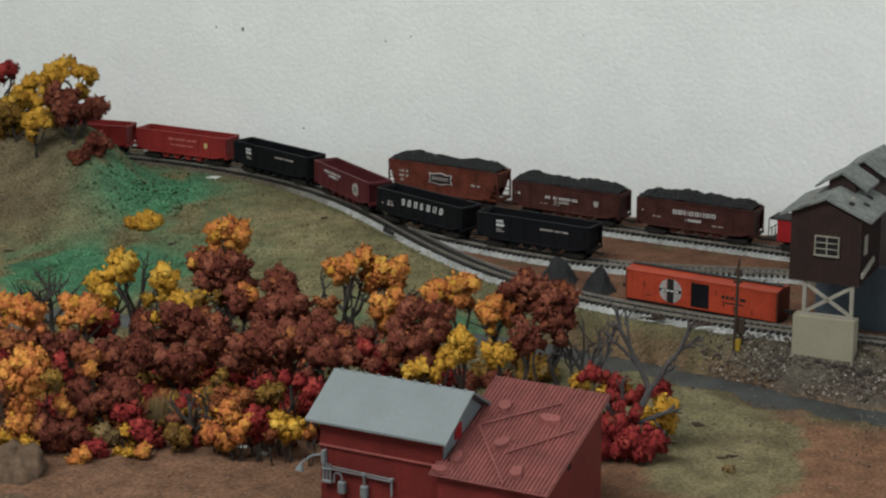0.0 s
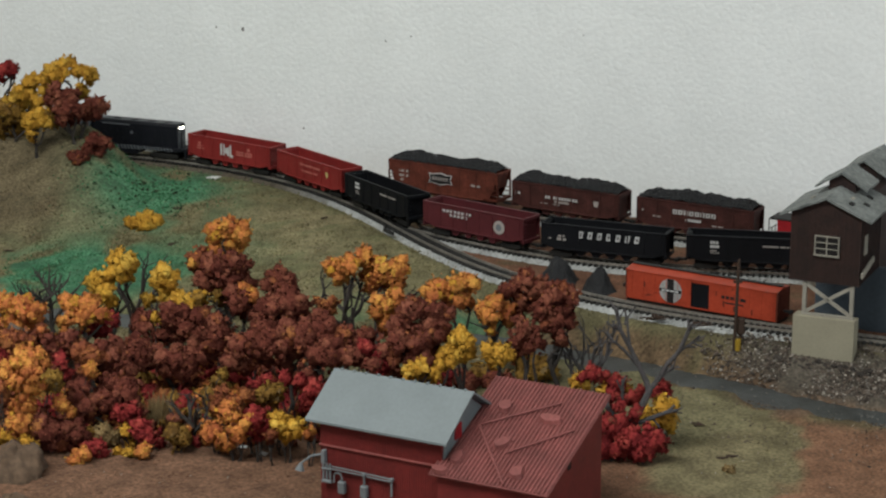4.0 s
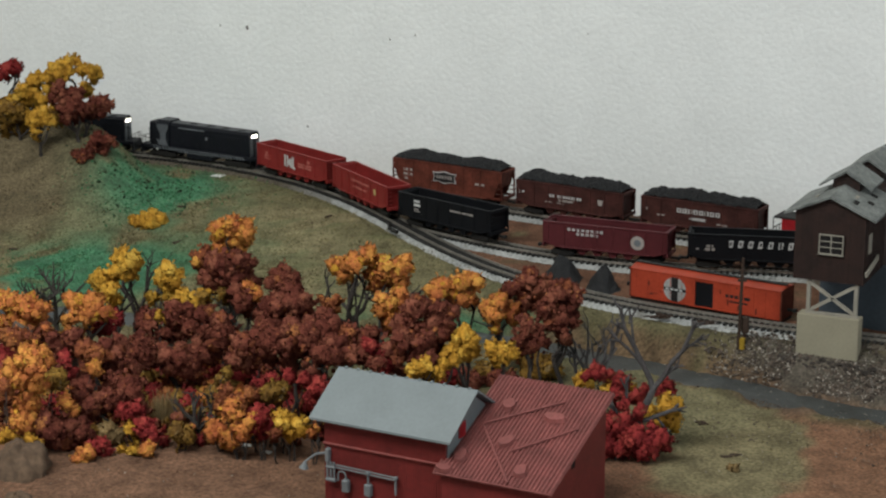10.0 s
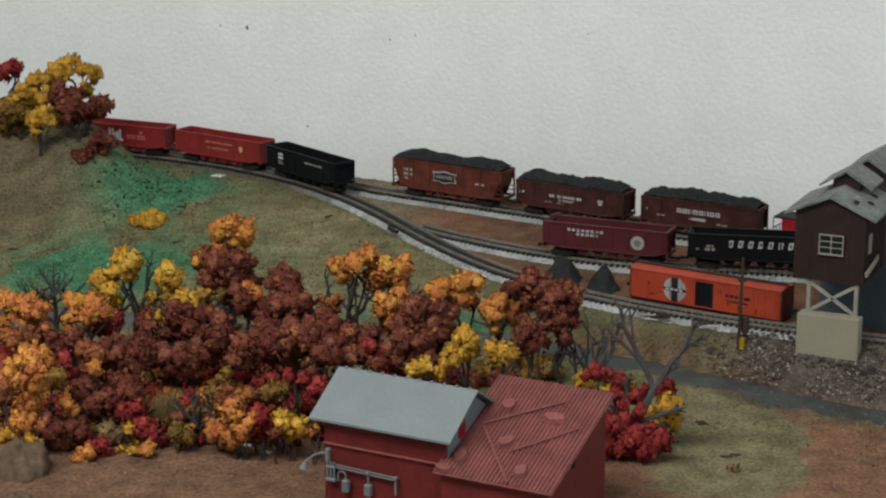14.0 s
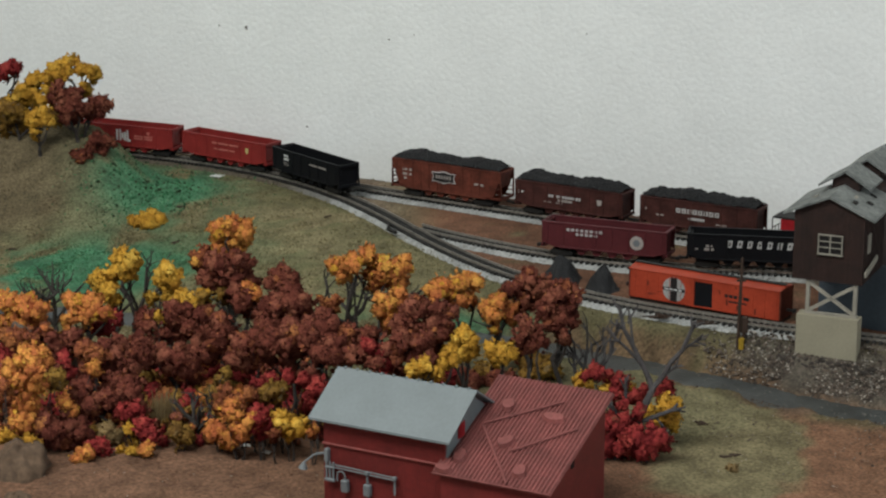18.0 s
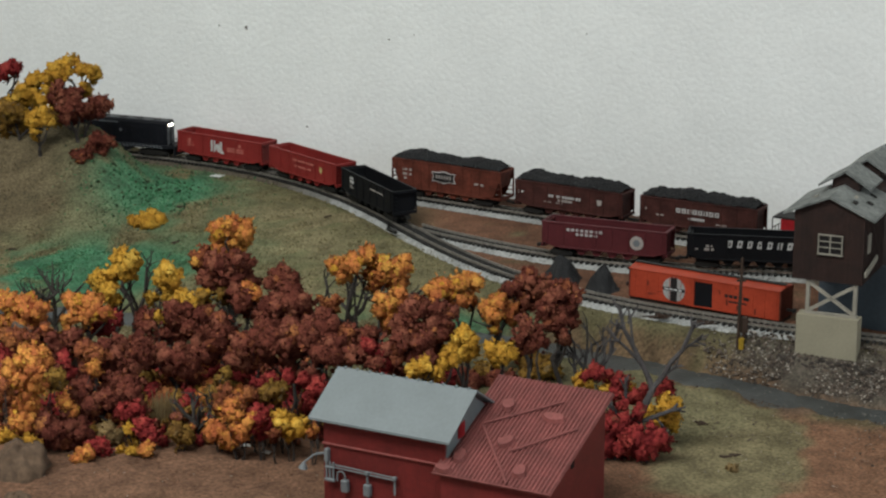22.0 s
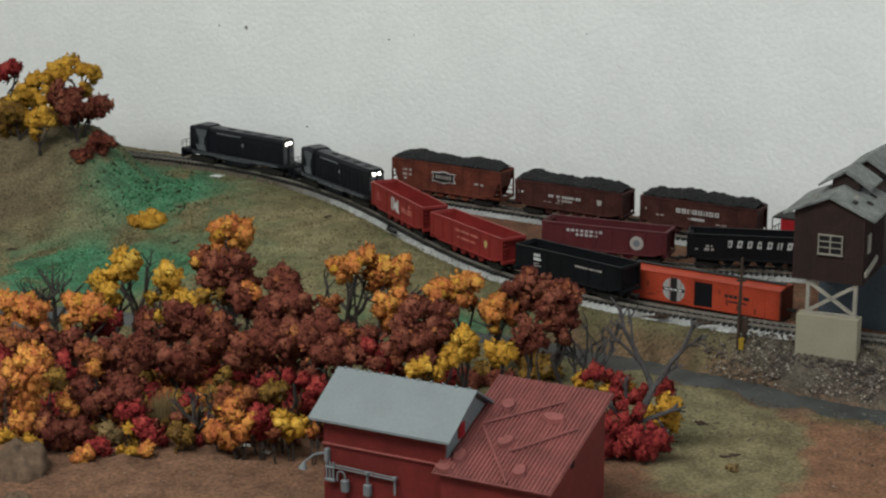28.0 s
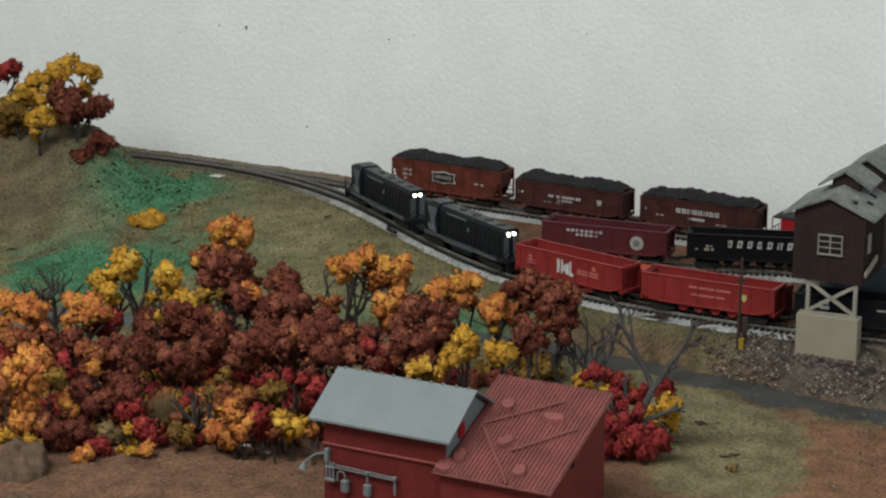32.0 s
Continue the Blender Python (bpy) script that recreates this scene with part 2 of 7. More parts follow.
GX, GY = np.meshgrid(np.linspace(-0.8, 0.62, 340), np.linspace(0.80, 2.02, 300))
GZ = ground_z(GX, GY)
n1, n2, n3 = lumps(GX, GY, 14, 1.0), lumps(GX, GY, 45, 5.0), lumps(GX, GY, 150, 9.0)
trackd = np.minimum(np.minimum(near_line(GX, GY, FRONT)[0], near_line(GX, GY, MIDDLE)[0]), near_line(GX, GY, REAR)[0])
creek_d = near_line(GX, GY, CREEK, 3)[0]
GZ = GZ + (0.0012 * n2 + 0.0007 * n3) * (1 + 2.2 * (1 - smooth01(0.012, 0.045, creek_d))) * smooth01(0.015, 0.026, trackd) - 0.0022 * (1 - smooth01(0.013, 0.019, trackd))
GZ = GZ - 0.05 * smooth01(-0.004, 0.006, (GX - WALL_POINT.x) * BACK.x + (GY - WALL_POINT.y) * BACK.y)
dF, sF = near_line(GX, GY, FRONT)
infront = np.where(sF > 0, dF, 0)
rC, sC = near_line(GX, GY, CREEK, 3)


def mix(a, b, k):
    return a * (1 - k[..., None]) + np.array(b) * k[..., None]


col = np.zeros(GX.shape + (3,)) + np.array((0.135, 0.118, 0.062))
col = mix(col, (0.185, 0.155, 0.085), smooth01(0.0, 0.35, n1))
col = mix(col, (0.095, 0.095, 0.045), smooth01(0.1, 0.4, n2) * 0.6)
brown = (0.172, 0.086, 0.053)
col = mix(col, brown, np.where(sF > 0, 0.0, smooth01(-0.05, 0.01, GX)) * smooth01(-0.5, 0.1, n2 + 0.3))
col = mix(col, (0.16, 0.12, 0.085), np.where(sF > 0, 0.0, smooth01(-0.28, -0.2, GX) * (1 - smooth01(-0.06, 0.0, GX))))
col = mix(col, (0.150, 0.100, 0.066), smooth01(-0.1, 0.25, n1 + 0.5 * n2) * smooth01(0.15, 0.20, GX) * smooth01(0.018, 0.035, infront))
near = np.where(sC < 0, smooth01(0.02, 0.05, rC), 0.0) * (1 - smooth01(1.13, 1.16, GY - 0.065 * (1 - smooth01(0.02, 0.09, GX)) + 0.02 * n2 - 0.10 * smooth01(0.1, 0.25, GX)))
col = mix(mix(col, (0.185, 0.100, 0.062), near), (0.235, 0.122, 0.072), near * smooth01(0.05, 0.14, GX + 0.02 * n1))
grass = smooth01(0.10, 0.125, GX + 0.02 * n2) * (1 - smooth01(0.192, 0.205, GX + 0.02 * n2 - 0.30 * (GY - 1.15) + 0.9 * np.maximum(GY - 1.185, 0))) * smooth01(1.07, 1.09, GY + 0.02 * n1) * np.where(sC < 0, 1, 0)
col = mix(col, (0.205, 0.18, 0.098), grass * 0.9)
col = mix(col, (0.150, 0.086, 0.052), (1 - smooth01(0.016, 0.024, rC + 0.012 * n2)) * smooth01(-0.02, 0.05, GX) * 0.7)
col = mix(col, (0.105, 0.092, 0.074), smooth01(0.165, 0.205, GX + 0.015 * n2) * smooth01(0.012, 0.020, infront) * np.where(sC > 0, smooth01(0.013, 0.022, rC + 0.008 * n2), 0.0) * 0.9)
green = smooth01(-0.05, 0.3, n1 * 0.6 + n2 * 0.45 + 0.25) * (
    1.05 * np.exp(-(((GX + 0.225) / 0.052) ** 2 + ((GY - 1.690) / 0.066) ** 2)) + 1.35 * np.exp(-(((GX + 0.262) / 0.085) ** 2 + ((GY - 1.515) / 0.055) ** 2)) + 0.6 * np.exp(-(((GX + 0.0) / 0.05) ** 2 + ((GY - 1.385) / 0.02) ** 2)))
col = mix(col, (0.042, 0.165, 0.088), np.clip(green * 1.35, 0, 0.85))
col = mix(col, (0.034, 0.052, 0.032), np.clip(green * 1.2, 0, 1) * smooth01(0.10, 0.38, n2 + 0.4 * n3) * 0.35)
hilltop = np.exp(-(((GX + 0.34) / 0.09) ** 2 + ((GY - 1.70) / 0.10) ** 2))
col = mix(col, (0.095, 0.072, 0.043), np.clip(hilltop * 1.3, 0, 0.85) * (1 - np.clip(green, 0, 1)))


def sheet(name, X, Y, Z, mat, colours=None):
    ny, nx = X.shape
    v = np.c_[X.ravel(), Y.ravel(), Z.ravel()]
    i = np.arange(ny * nx).reshape(ny, nx)
    f = np.stack([i[:-1, :-1], i[:-1, 1:], i[1:, 1:], i[1:, :-1]], -1).reshape(-1, 4)
    behind = (v[:, 0] - WALL_POINT.x) * BACK.x + (v[:, 1] - WALL_POINT.y) * BACK.y
    f = f[(behind[f] < 0.012).all(axis=1)]
    ob = raw(name, v, f, mat, smooth=True)
    if colours is not None:
        layer = ob.data.color_attributes.new("zone", "FLOAT_COLOR", "POINT")
        layer.data.foreach_set("color", np.c_[colours.reshape(-1, 3), np.ones(ny * nx)].astype(np.float32).ravel())
    return ob


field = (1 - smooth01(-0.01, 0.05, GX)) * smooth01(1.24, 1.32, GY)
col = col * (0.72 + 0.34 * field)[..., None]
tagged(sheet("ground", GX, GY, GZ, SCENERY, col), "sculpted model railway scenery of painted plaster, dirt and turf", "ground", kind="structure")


def ribbon(line, offsets, heights):
    """Vertices and faces of a strip that follows a line."""
    d = np.gradient(line, axis=0)
    d /= np.hypot(d[:, 0], d[:, 1])[:, None]
    nrm = np.c_[-d[:, 1], d[:, 0]]
    v = np.concatenate([np.c_[line + nrm * o, np.full(len(line), h)] for o, h in zip(offsets, heights)])
    n, m = len(line), len(offsets)
    f = []
    for j in range(m - 1):
        for i in range(n - 1):
            f.append((j * n + i, j * n + i + 1, (j + 1) * n + i + 1, (j + 1) * n + i))
    return v, f


v, f = ribbon(CREEK, (-0.022, 0.022), (-0.0222, -0.0222))
tagged(raw("water", v, f, WATER, smooth=True), "dark still grey creek water", "water", kind="structure")

# ---- the room ----
U0, U1, V1, FLOOR_Z, CEIL_Z = -2.4, 2.6, 3.6, -1.0, 1.42


def room_slab(name, u0, u1, v0, v1, z0, z1, mat, label, category):
    bm = block(u0, u1, -v1, -v0, z0, z1)
    bmesh.ops.transform(bm, matrix=Matrix.Translation(WALL_POINT) @ Matrix.Rotation(WALL_TURN, 4, "Z"), verts=bm.verts)
    return tagged(part(name, bm, mat), label, category, kind="structure")


room_slab("wall_back", U0, U1, -0.12, 0.0, FLOOR_Z, CEIL_Z, PLASTER, "off-white orange-peel plaster wall behind the layout", "wall")
room_slab("wall_side_a", U0 - 0.1, U0, -0.12, V1, FLOOR_Z, CEIL_Z, PLASTER, "off-white plaster side wall", "wall")
room_slab("wall_side_b", U1, U1 + 0.1, -0.12, V1, FLOOR_Z, CEIL_Z, PLASTER, "off-white plaster side wall", "wall")
room_slab("wall_front", U0 - 0.1, U1 + 0.1, V1, V1 + 0.1, FLOOR_Z, CEIL_Z, PLASTER, "off-white plaster wall behind the camera", "wall")
room_slab("floor", U0 - 0.1, U1 + 0.1, -0.12, V1 + 0.1, FLOOR_Z - 0.1, FLOOR_Z, FLOORING, "brown carpet floor under the layout", "floor")
room_slab("ceiling", U0 - 0.1, U1 + 0.1, -0.12, V1 + 0.1, CEIL_Z, CEIL_Z + 0.1, PAINT, "white painted ceiling", "ceiling")

# the plain bench that carries the layout
bench = tagged(new("layout_bench"), "plain wooden bench under the model railway scenery", "bench", kind="structure")
BENCHWOOD = material("bench_wood", (0.24, 0.17, 0.10), 0.8, grain=0.25, size=40)
for u0, u1 in ((-0.48, -0.42), (0.18, 0.24), (0.82, 0.88)):
    for v0, v1 in ((0.04, 0.10), (0.55, 0.61)):
        bm = block(u0, u1, -v1, -v0, FLOOR_Z, -0.16)
        bmesh.ops.transform(bm, matrix=Matrix.Translation(WALL_POINT) @ Matrix.Rotation(WALL_TURN, 4, "Z"), verts=bm.verts)
        part("leg", bm, BENCHWOOD, bench)
bm = block(-0.55, 0.95, -0.66, -0.01, -0.16, -0.11, 0.002)
bmesh.ops.transform(bm, matrix=Matrix.Translation(WALL_POINT) @ Matrix.Rotation(WALL_TURN, 4, "Z"), verts=bm.verts)
part("deck", bm, BENCHWOOD, bench)

# ---- tracks ----
def track(name, line, s0, s1, label, ballast=0.0094):
    top = tagged(new(name), label, "railway track", kind="structure")
    seg = line[int(s0 / STEP):int(s1 / STEP)]
    v, f = ribbon(seg, (-ballast - 0.0022, -ballast, ballast, ballast + 0.0022), (-0.0022, 0.0004, 0.0004, -0.0022))
    rng = np.random.RandomState(len(seg))
    v[:, 2] += rng.normal(0, 0.00025, len(v))
    v[:, :2] += rng.normal(0, 0.0006, (len(v), 2))
    bed = raw("ballast_bed", v, f, BALLAST, top, "pale grey ballast shoulder")
    pale = smooth01(-0.135, -0.065, v[:, 0])[:, None] * smooth01(-1.1, -0.25, lumps(v[:, 0], v[:, 1], 60, 2.0))[:, None]
    pale = pale * (1 - smooth01(0.238, 0.252, v[:, 0]))[:, None]
    tint = (1 - pale) * np.array((0.105, 0.088, 0.066)) + pale * np.array((0.32, 0.325, 0.315))
    layer = bed.data.color_attributes.new("zone", "FLOAT_COLOR", "POINT")
    layer.data.foreach_set("color", np.c_[tint, np.ones(len(v))].astype(np.float32).ravel())
    for o in (-0.0047, 0.0047):
        v, f = ribbon(seg, (o - 0.0003, o - 0.0003, o + 0.0003, o + 0.0003, o - 0.0003), (0.0018, RAIL_TOP, RAIL_TOP, 0.0018, 0.0018))
        raw("rail", v, f, RAIL, top)
    n = int((s1 - s0) / 0.0041)
    for i in range(n):
        s = s0 + 0.002 + i * 0.0041
        a, b = on_line(line, s - 0.003), on_line(line, s + 0.003)
        c = (a + b) / 2
        t = new("tie", TIE_MESH)
        t.parent = top
        t.matrix_basis = pose(c[0], c[1], 0.0004, 0, 0, math.degrees(math.atan2(*(b - a)[::-1])))
    return top


bm = block(-0.0009, 0.0009, -0.0082, 0.0082, 0, 0.0018, 0.0002)
TIE_MESH = bpy.data.meshes.new("tie")
bm.to_mesh(TIE_MESH)
bm.free()
TIE_MESH.materials.append(TIE)


# ---- railway cars ----
def truck(parent, x, wheels=(-0.0055, 0.0055), long=0.0085):
    bm = bmesh.new()
    for y in (-0.0062, 0.0062):
        prism(bm, [(-long, 0.0025), (-long * 0.55, 0.0012), (long * 0.55, 0.0012), (long, 0.0025), (long, 0.0038), (long * 0.45, 0.0052), (-long * 0.45, 0.0052), (-long, 0.0038)], y - 0.0009, y + 0.0009)
    box(bm, -0.0018, 0.0018, -0.006, 0.006, 0.0026, 0.0056)
    bmesh.ops.translate(bm, vec=(x, 0, 0), verts=bm.verts)
    t = part("truck", bm, TRUCKM, parent)
    for w in wheels:
        bm = bmesh.new()
        for y in (-0.0047, 0.0047):
            rod(bm, (x + w, y - 0.0009, 0.0028), (x + w, y + 0.0009, 0.0028), 0.0028, seg=14)
        rod(bm, (x + w, -0.0047, 0.0028), (x + w, 0.0047, 0.0028), 0.0007)
        part("wheelset", bm, TRUCKM, t)
    return t


def coupler(parent, x, way):
    bm = block(min(x, x + way * 0.0065), max(x, x + way * 0.0065), -0.0009, 0.0009, 0.0045, 0.0062, 0.0003)
    box(bm, min(x + way * 0.0046, x + way * 0.0068), max(x + way * 0.0046, x + way * 0.0068), -0.0018, 0.0014, 0.0042, 0.0066, 0.0004)
    return part("coupler", bm, TRUCKM, parent)


def letters(parent, mat, x, z, n, w, h, gap=0.35, y=-0.0099, lean=0.0, gaps=()):
    """A row of plain bars of the size of letters on a car's side."""
    for i in range(n):
        if i in gaps:
            continue
        x0 = x + i * w * (1 + gap)
        bm = bmesh.new()
        if w < 0.0017:
            prism(bm, [(x0, z), (x0 + w, z), (x0 + w + lean, z + h), (x0 + lean, z + h)], y - 0.00025, y + 0.0004)
        else:
            b = min(w * 0.34, 0.0009)
            for u, v in ((0, b), (w - b, w)):
                prism(bm, [(x0 + u, z), (x0 + v, z), (x0 + v + lean, z + h), (x0 + u + lean, z + h)], y - 0.00025, y + 0.0004)
            for u in (0.0, 0.78):
                k0, k1 = u * h, (u + 0.22) * h
                prism(bm, [(x0 + b + lean * u, z + k0), (x0 + w - b + lean * u, z + k0), (x0 + w - b + lean * (u + 0.22), z + k1), (x0 + b + lean * (u + 0.22), z + k1)], y - 0.00024, y + 0.0004)
        part("letter_bar", bm, mat, parent)


def bars(parent, mat, rows, y=-0.0099, name="marking"):
    for x0, x1, z0, z1 in rows:
        part(name, block(x0, x1, y - 0.0002, y + 0.0004, z0, z1), mat, parent)


def disc(parent, mat, x, z, r, name="round_emblem", y=-0.0099, lift=0.0002):
    bm = bmesh.new()
    rod(bm, (x, y + 0.0004, z), (x, y - lift, z), r, seg=28)
    return part(name, bm, mat, parent)


def hopper(name, mat, label, ribs=9, load=False, length=0.0885, width=0.0195, top=0.0248, sill=0.0072, inset=0.009, open_ends=False):
    car = thing(name, Matrix(), label, "hopper car", "freight cars on the layout")
    L, W = length / 2, width / 2
    for y in (-1, 1):
        bm = bmesh.new()
        a, b = sorted((y * W, y * (W - 0.0008)))
        if open_ends:
            prism(bm, [(-L + 0.0075, sill), (L - 0.0075, sill), (L - 0.0050, 0.0120), (L - 0.0022, 0.0205), (L, 0.0205), (L, top), (-L, top), (-L, 0.0205), (-L + 0.0022, 0.0205), (-L + 0.0050, 0.0120)], a, b)
            for w in (-1, 1):
                box(bm, w * L - 0.0006, w * L + 0.0006, a, b, 0.0072, 0.0206)
                box(bm, min(w * L, w * (L - 0.014)), max(w * L, w * (L - 0.014)), a, b, 0.0072, 0.0088)
                for z in (0.0118, 0.0150):
                    box(bm, min(w * L, w * (L - 0.0065)), max(w * L, w * (L - 0.0065)), a, b, z, z + 0.0006)
        else:
            prism(bm, [(-L, sill + 0.0030), (-L + 0.009, sill), (L - 0.009, sill), (L, sill + 0.0030), (L, top), (-L, top)], a, b)
        a, b = sorted((y * (W + 0.0005), y * (W - 0.0012)))
        box(bm, -L, L, a, b, top - 0.0011, top + 0.0001, 0.0002)
        box(bm, -L + 0.012, L - 0.012, a, b, sill - 0.0003, sill + 0.0009, 0.0002)
        part("side_panel", bm, mat, car)
        for i in range(ribs):
            x = -L + 0.0035 + i * (2 * L - 0.007) / (ribs - 1)
            a, b = sorted((y * (W + 0.00045), y * (W - 0.0002)))
            zl = 0.0210 if open_ends and abs(x) > L - 0.011 else sill + (0.001 if abs(x) < L - 0.013 else 0.004)
            part("rib", block(x - 0.0005, x + 0.0005, a, b, zl, top - 0.001), mat, car)
    for w in (-1, 1):
        bm = bmesh.new()
        prism(bm, [(w * (L - 0.0005), top - 0.0005), (w * (L - 0.0013), top - 0.0005), (w * (L - inset * 0.35), 0.0165), (w * (L - 0.022), sill - 0.0005), (w * (L - 0.0212), sill - 0.0005), (w * (L - inset * 0.3), 0.0162)], -W + 0.0006, W - 0.0006)
        box(bm, w * L - 0.0006, w * L + 0.0006, -W, W, top - 0.002, top + 0.0001, 0.0002)
        part("end_slope", bm, mat, car)
        if not open_ends:
            part("end_panel", block(min(w * (L - 0.0020), w * (L - 0.0028)), max(w * (L - 0.0020), w * (L - 0.0028)), -W + 0.0008, W - 0.0008, 0.0070, top - 0.0012), mat, car)
        bm = block(min(w * L, w * (L - 0.018)), max(w * L, w * (L - 0.018)), -0.0016, 0.0016, 0.0058, 0.0085)
        box(bm, w * L - 0.0008, w * L + 0.0008, -W, W, 0.0070, 0.0092, 0.0002)
        part("end_sill", bm, mat, car)
        bm = bmesh.new()
        for y in (-W + 0.0004, W - 0.0004):
            box(bm, w * L - 0.0004, w * L + 0.0004, y - 0.0004, y + 0.0004, 0.009, top - 0.001)
        for k in range(4):
            box(bm, w * L - 0.0004, w * L + 0.0004, -W, -W + 0.0040, 0.011 + k * 0.003, 0.01135 + k * 0.003)
        part("end_ladder", bm, mat, car)
        truck(car, w * 0.031)
        coupler(car, w * L, w)
    for i in range(4):
        x = -0.0165 + i * 0.011
        bm = bmesh.new()
        prism(bm, [(x - 0.0052, sill + 0.0005), (x - 0.0016, 0.0030), (x + 0.0016, 0.0030), (x + 0.0052, sill + 0.0005)], -W + 0.0016, W - 0.0016)
        part("discharge_bay", bm, mat, car)
    bm = bmesh.new()
    for i in range(3):
        x = -0.022 + i * 0.022
        prism(bm, [(x - 0.011, sill), (x, sill + 0.006), (x + 0.011, sill)], -W + 0.0009, W - 0.0009)
    part("floor_ridges", bm, mat, car)
    if load:
        nx, ny = 96, 26
        X, Y = np.meshgrid(np.linspace(-L + 0.0010, L - 0.0010, nx), np.linspace(-W + 0.0002, W - 0.0002, ny))
        ex = np.minimum(1, (L - np.abs(X)) / 0.0085) ** 0.65
        ey = np.clip(1 - (np.abs(Y) / W) ** 2.6, 0, 1) ** 0.85
        sd = len(label) * 1.7 + ribs
        Z = top + 0.0004 + (0.0050 + 0.0009 * np.sin(X * 110 + sd) + 0.0006 * np.sin(X * 260 + 2 * sd)) * ex * ey
        Z += 0.0016 * lumps(X, Y, 330, sd) * ey + 0.0014 * lumps(X, Y, 900, sd + 3)
        i = np.arange(nx * ny).reshape(ny, nx)
        f = np.stack([i[:-1, :-1], i[:-1, 1:], i[1:, 1:], i[1:, :-1]], -1).reshape(-1, 4)
        raw("coal_load", np.c_[X.ravel(), Y.ravel(), Z.ravel()], f, COAL, car, "heaped black coal")
    return car


# worn grey roof; the mottled pale tone also paints its highlight
LOCOROOF = material("worn_highlit_roof", (0.060, 0.064, 0.068), 0.6, grain=0.4, size=500, stain=0.5, stain_size=160, bump=0.1)


CABGREY = plastic("dull_cab_grey", (0.085, 0.092, 0.100), 0.6)


def locomotive(name, label):
    eng = thing(name, Matrix(), label, "locomotive", "two black diesels")
    bm = block(-0.060, 0.060, -0.0088, 0.0088, 0.0078, 0.0098, 0.0003)
    part("walkway", bm, LOCO, eng)
    for y in (-1, 1):
        a, b = sorted((y * 0.0087, y * 0.0094))
        part("side_sill", block(-0.056, 0.056, a, b, 0.0072, 0.0096, 0.0002), LOCO, eng)
        bm = bmesh.new()
        for k in range(30):
            x = -0.045 + k * 0.0032
            z = 0.0066 if -0.020 < x < 0.016 else 0.0074
            prism(bm, [(x, z), (x + 0.0011, z), (x - 0.0008, 0.0097), (x - 0.0019, 0.0097)], *sorted((y * 0.0090, y * 0.0096)))
        for k in range(4):
            x = -0.0400 + k * 0.0026
            prism(bm, [(x, 0.0106), (x + 0.0010, 0.0106), (x - 0.0014, 0.0150), (x - 0.0024, 0.0150)], *sorted((y * 0.0091, y * 0.0095)))
        part("sill_hatching", bm, SILVER, eng, "fine silver diagonal hatching on the sill")
        bm = bmesh.new()
        for x in np.linspace(-0.058, 0.058, 13):
            rod(bm, (x, y * 0.0088, 0.0095), (x, y * 0.0088, 0.0150), 0.00022, seg=5)
        rod(bm, (-0.058, y * 0.0088, 0.0150), (-0.036, y * 0.0088, 0.0150), 0.00022, seg=5)
        part("handrail", bm, LOCO, eng)
    # long hood with rounded shoulders
    bm = bmesh.new()
    prof = [(-0.0066, 0.0098), (0.0066, 0.0098), (0.0066, 0.0266), (0.0050, 0.0285), (-0.0050, 0.0285), (-0.0066, 0.0266)]
    a = [bm.verts.new((-0.030, y, z)) for y, z in prof]
    b = [bm.verts.new((0.052, y, z)) for y, z in prof]
    bm.faces.new(a), bm.faces.new(b[::-1])
    for i in range(6):
        bm.faces.new((a[i], b[i], b[(i + 1) % 6], a[(i + 1) % 6]))
    bmesh.ops.recalc_face_normals(bm, faces=bm.faces)
    part("long_hood", bm, LOCO, eng)
    for i, x in enumerate(np.linspace(-0.022, 0.046, 12)):
        for y in (-1, 1):
            a, b = sorted((y * 0.0064, y * 0.0069))
            part("hood_door", block(x - 0.0024, x + 0.0024, a, b, 0.0112, 0.0235, 0.0001), LOCO, eng)
    for x in (0.008, 0.024, 0.040):
        bm = bmesh.new()
        rod(bm, (x, 0, 0.0283), (x, 0, 0.0292), 0.0034, seg=16)
        part("roof_fan", bm, LOCO, eng)
    part("hood_roof", block(-0.030, 0.0515, -0.0050, 0.0050, 0.0284, 0.0288, 0.0002), LOCOROOF, eng, "worn grey hood roof, highlight put into its colour")
    part("exhaust_stack", block(-0.012, -0.006, -0.0015, 0.0015, 0.028, 0.0295, 0.0003), LOCO, eng)
    bm = bmesh.new()
    prof = [(-0.0088, 0.0098), (0.0088, 0.0098), (0.0088, 0.0272), (0.0060, 0.0298), (-0.0060, 0.0298), (-0.0088, 0.0272)]
    a = [bm.verts.new((-0.043, y, z)) for y, z in prof]
    b = [bm.verts.new((-0.030, y, z)) for y, z in prof]
    bm.faces.new(a), bm.faces.new(b[::-1])
    for i in range(6):
        bm.faces.new((a[i], b[i], b[(i + 1) % 6], a[(i + 1) % 6]))
    bmesh.ops.recalc_face_normals(bm, faces=bm.faces)
    cab = part("cab", bm, LOCO, eng)
    part("cab_roof", block(-0.0430, -0.0300, -0.0060, 0.0060, 0.0297, 0.0302, 0.0003), LOCOROOF, cab, "worn grey cab roof, highlight put into its colour")
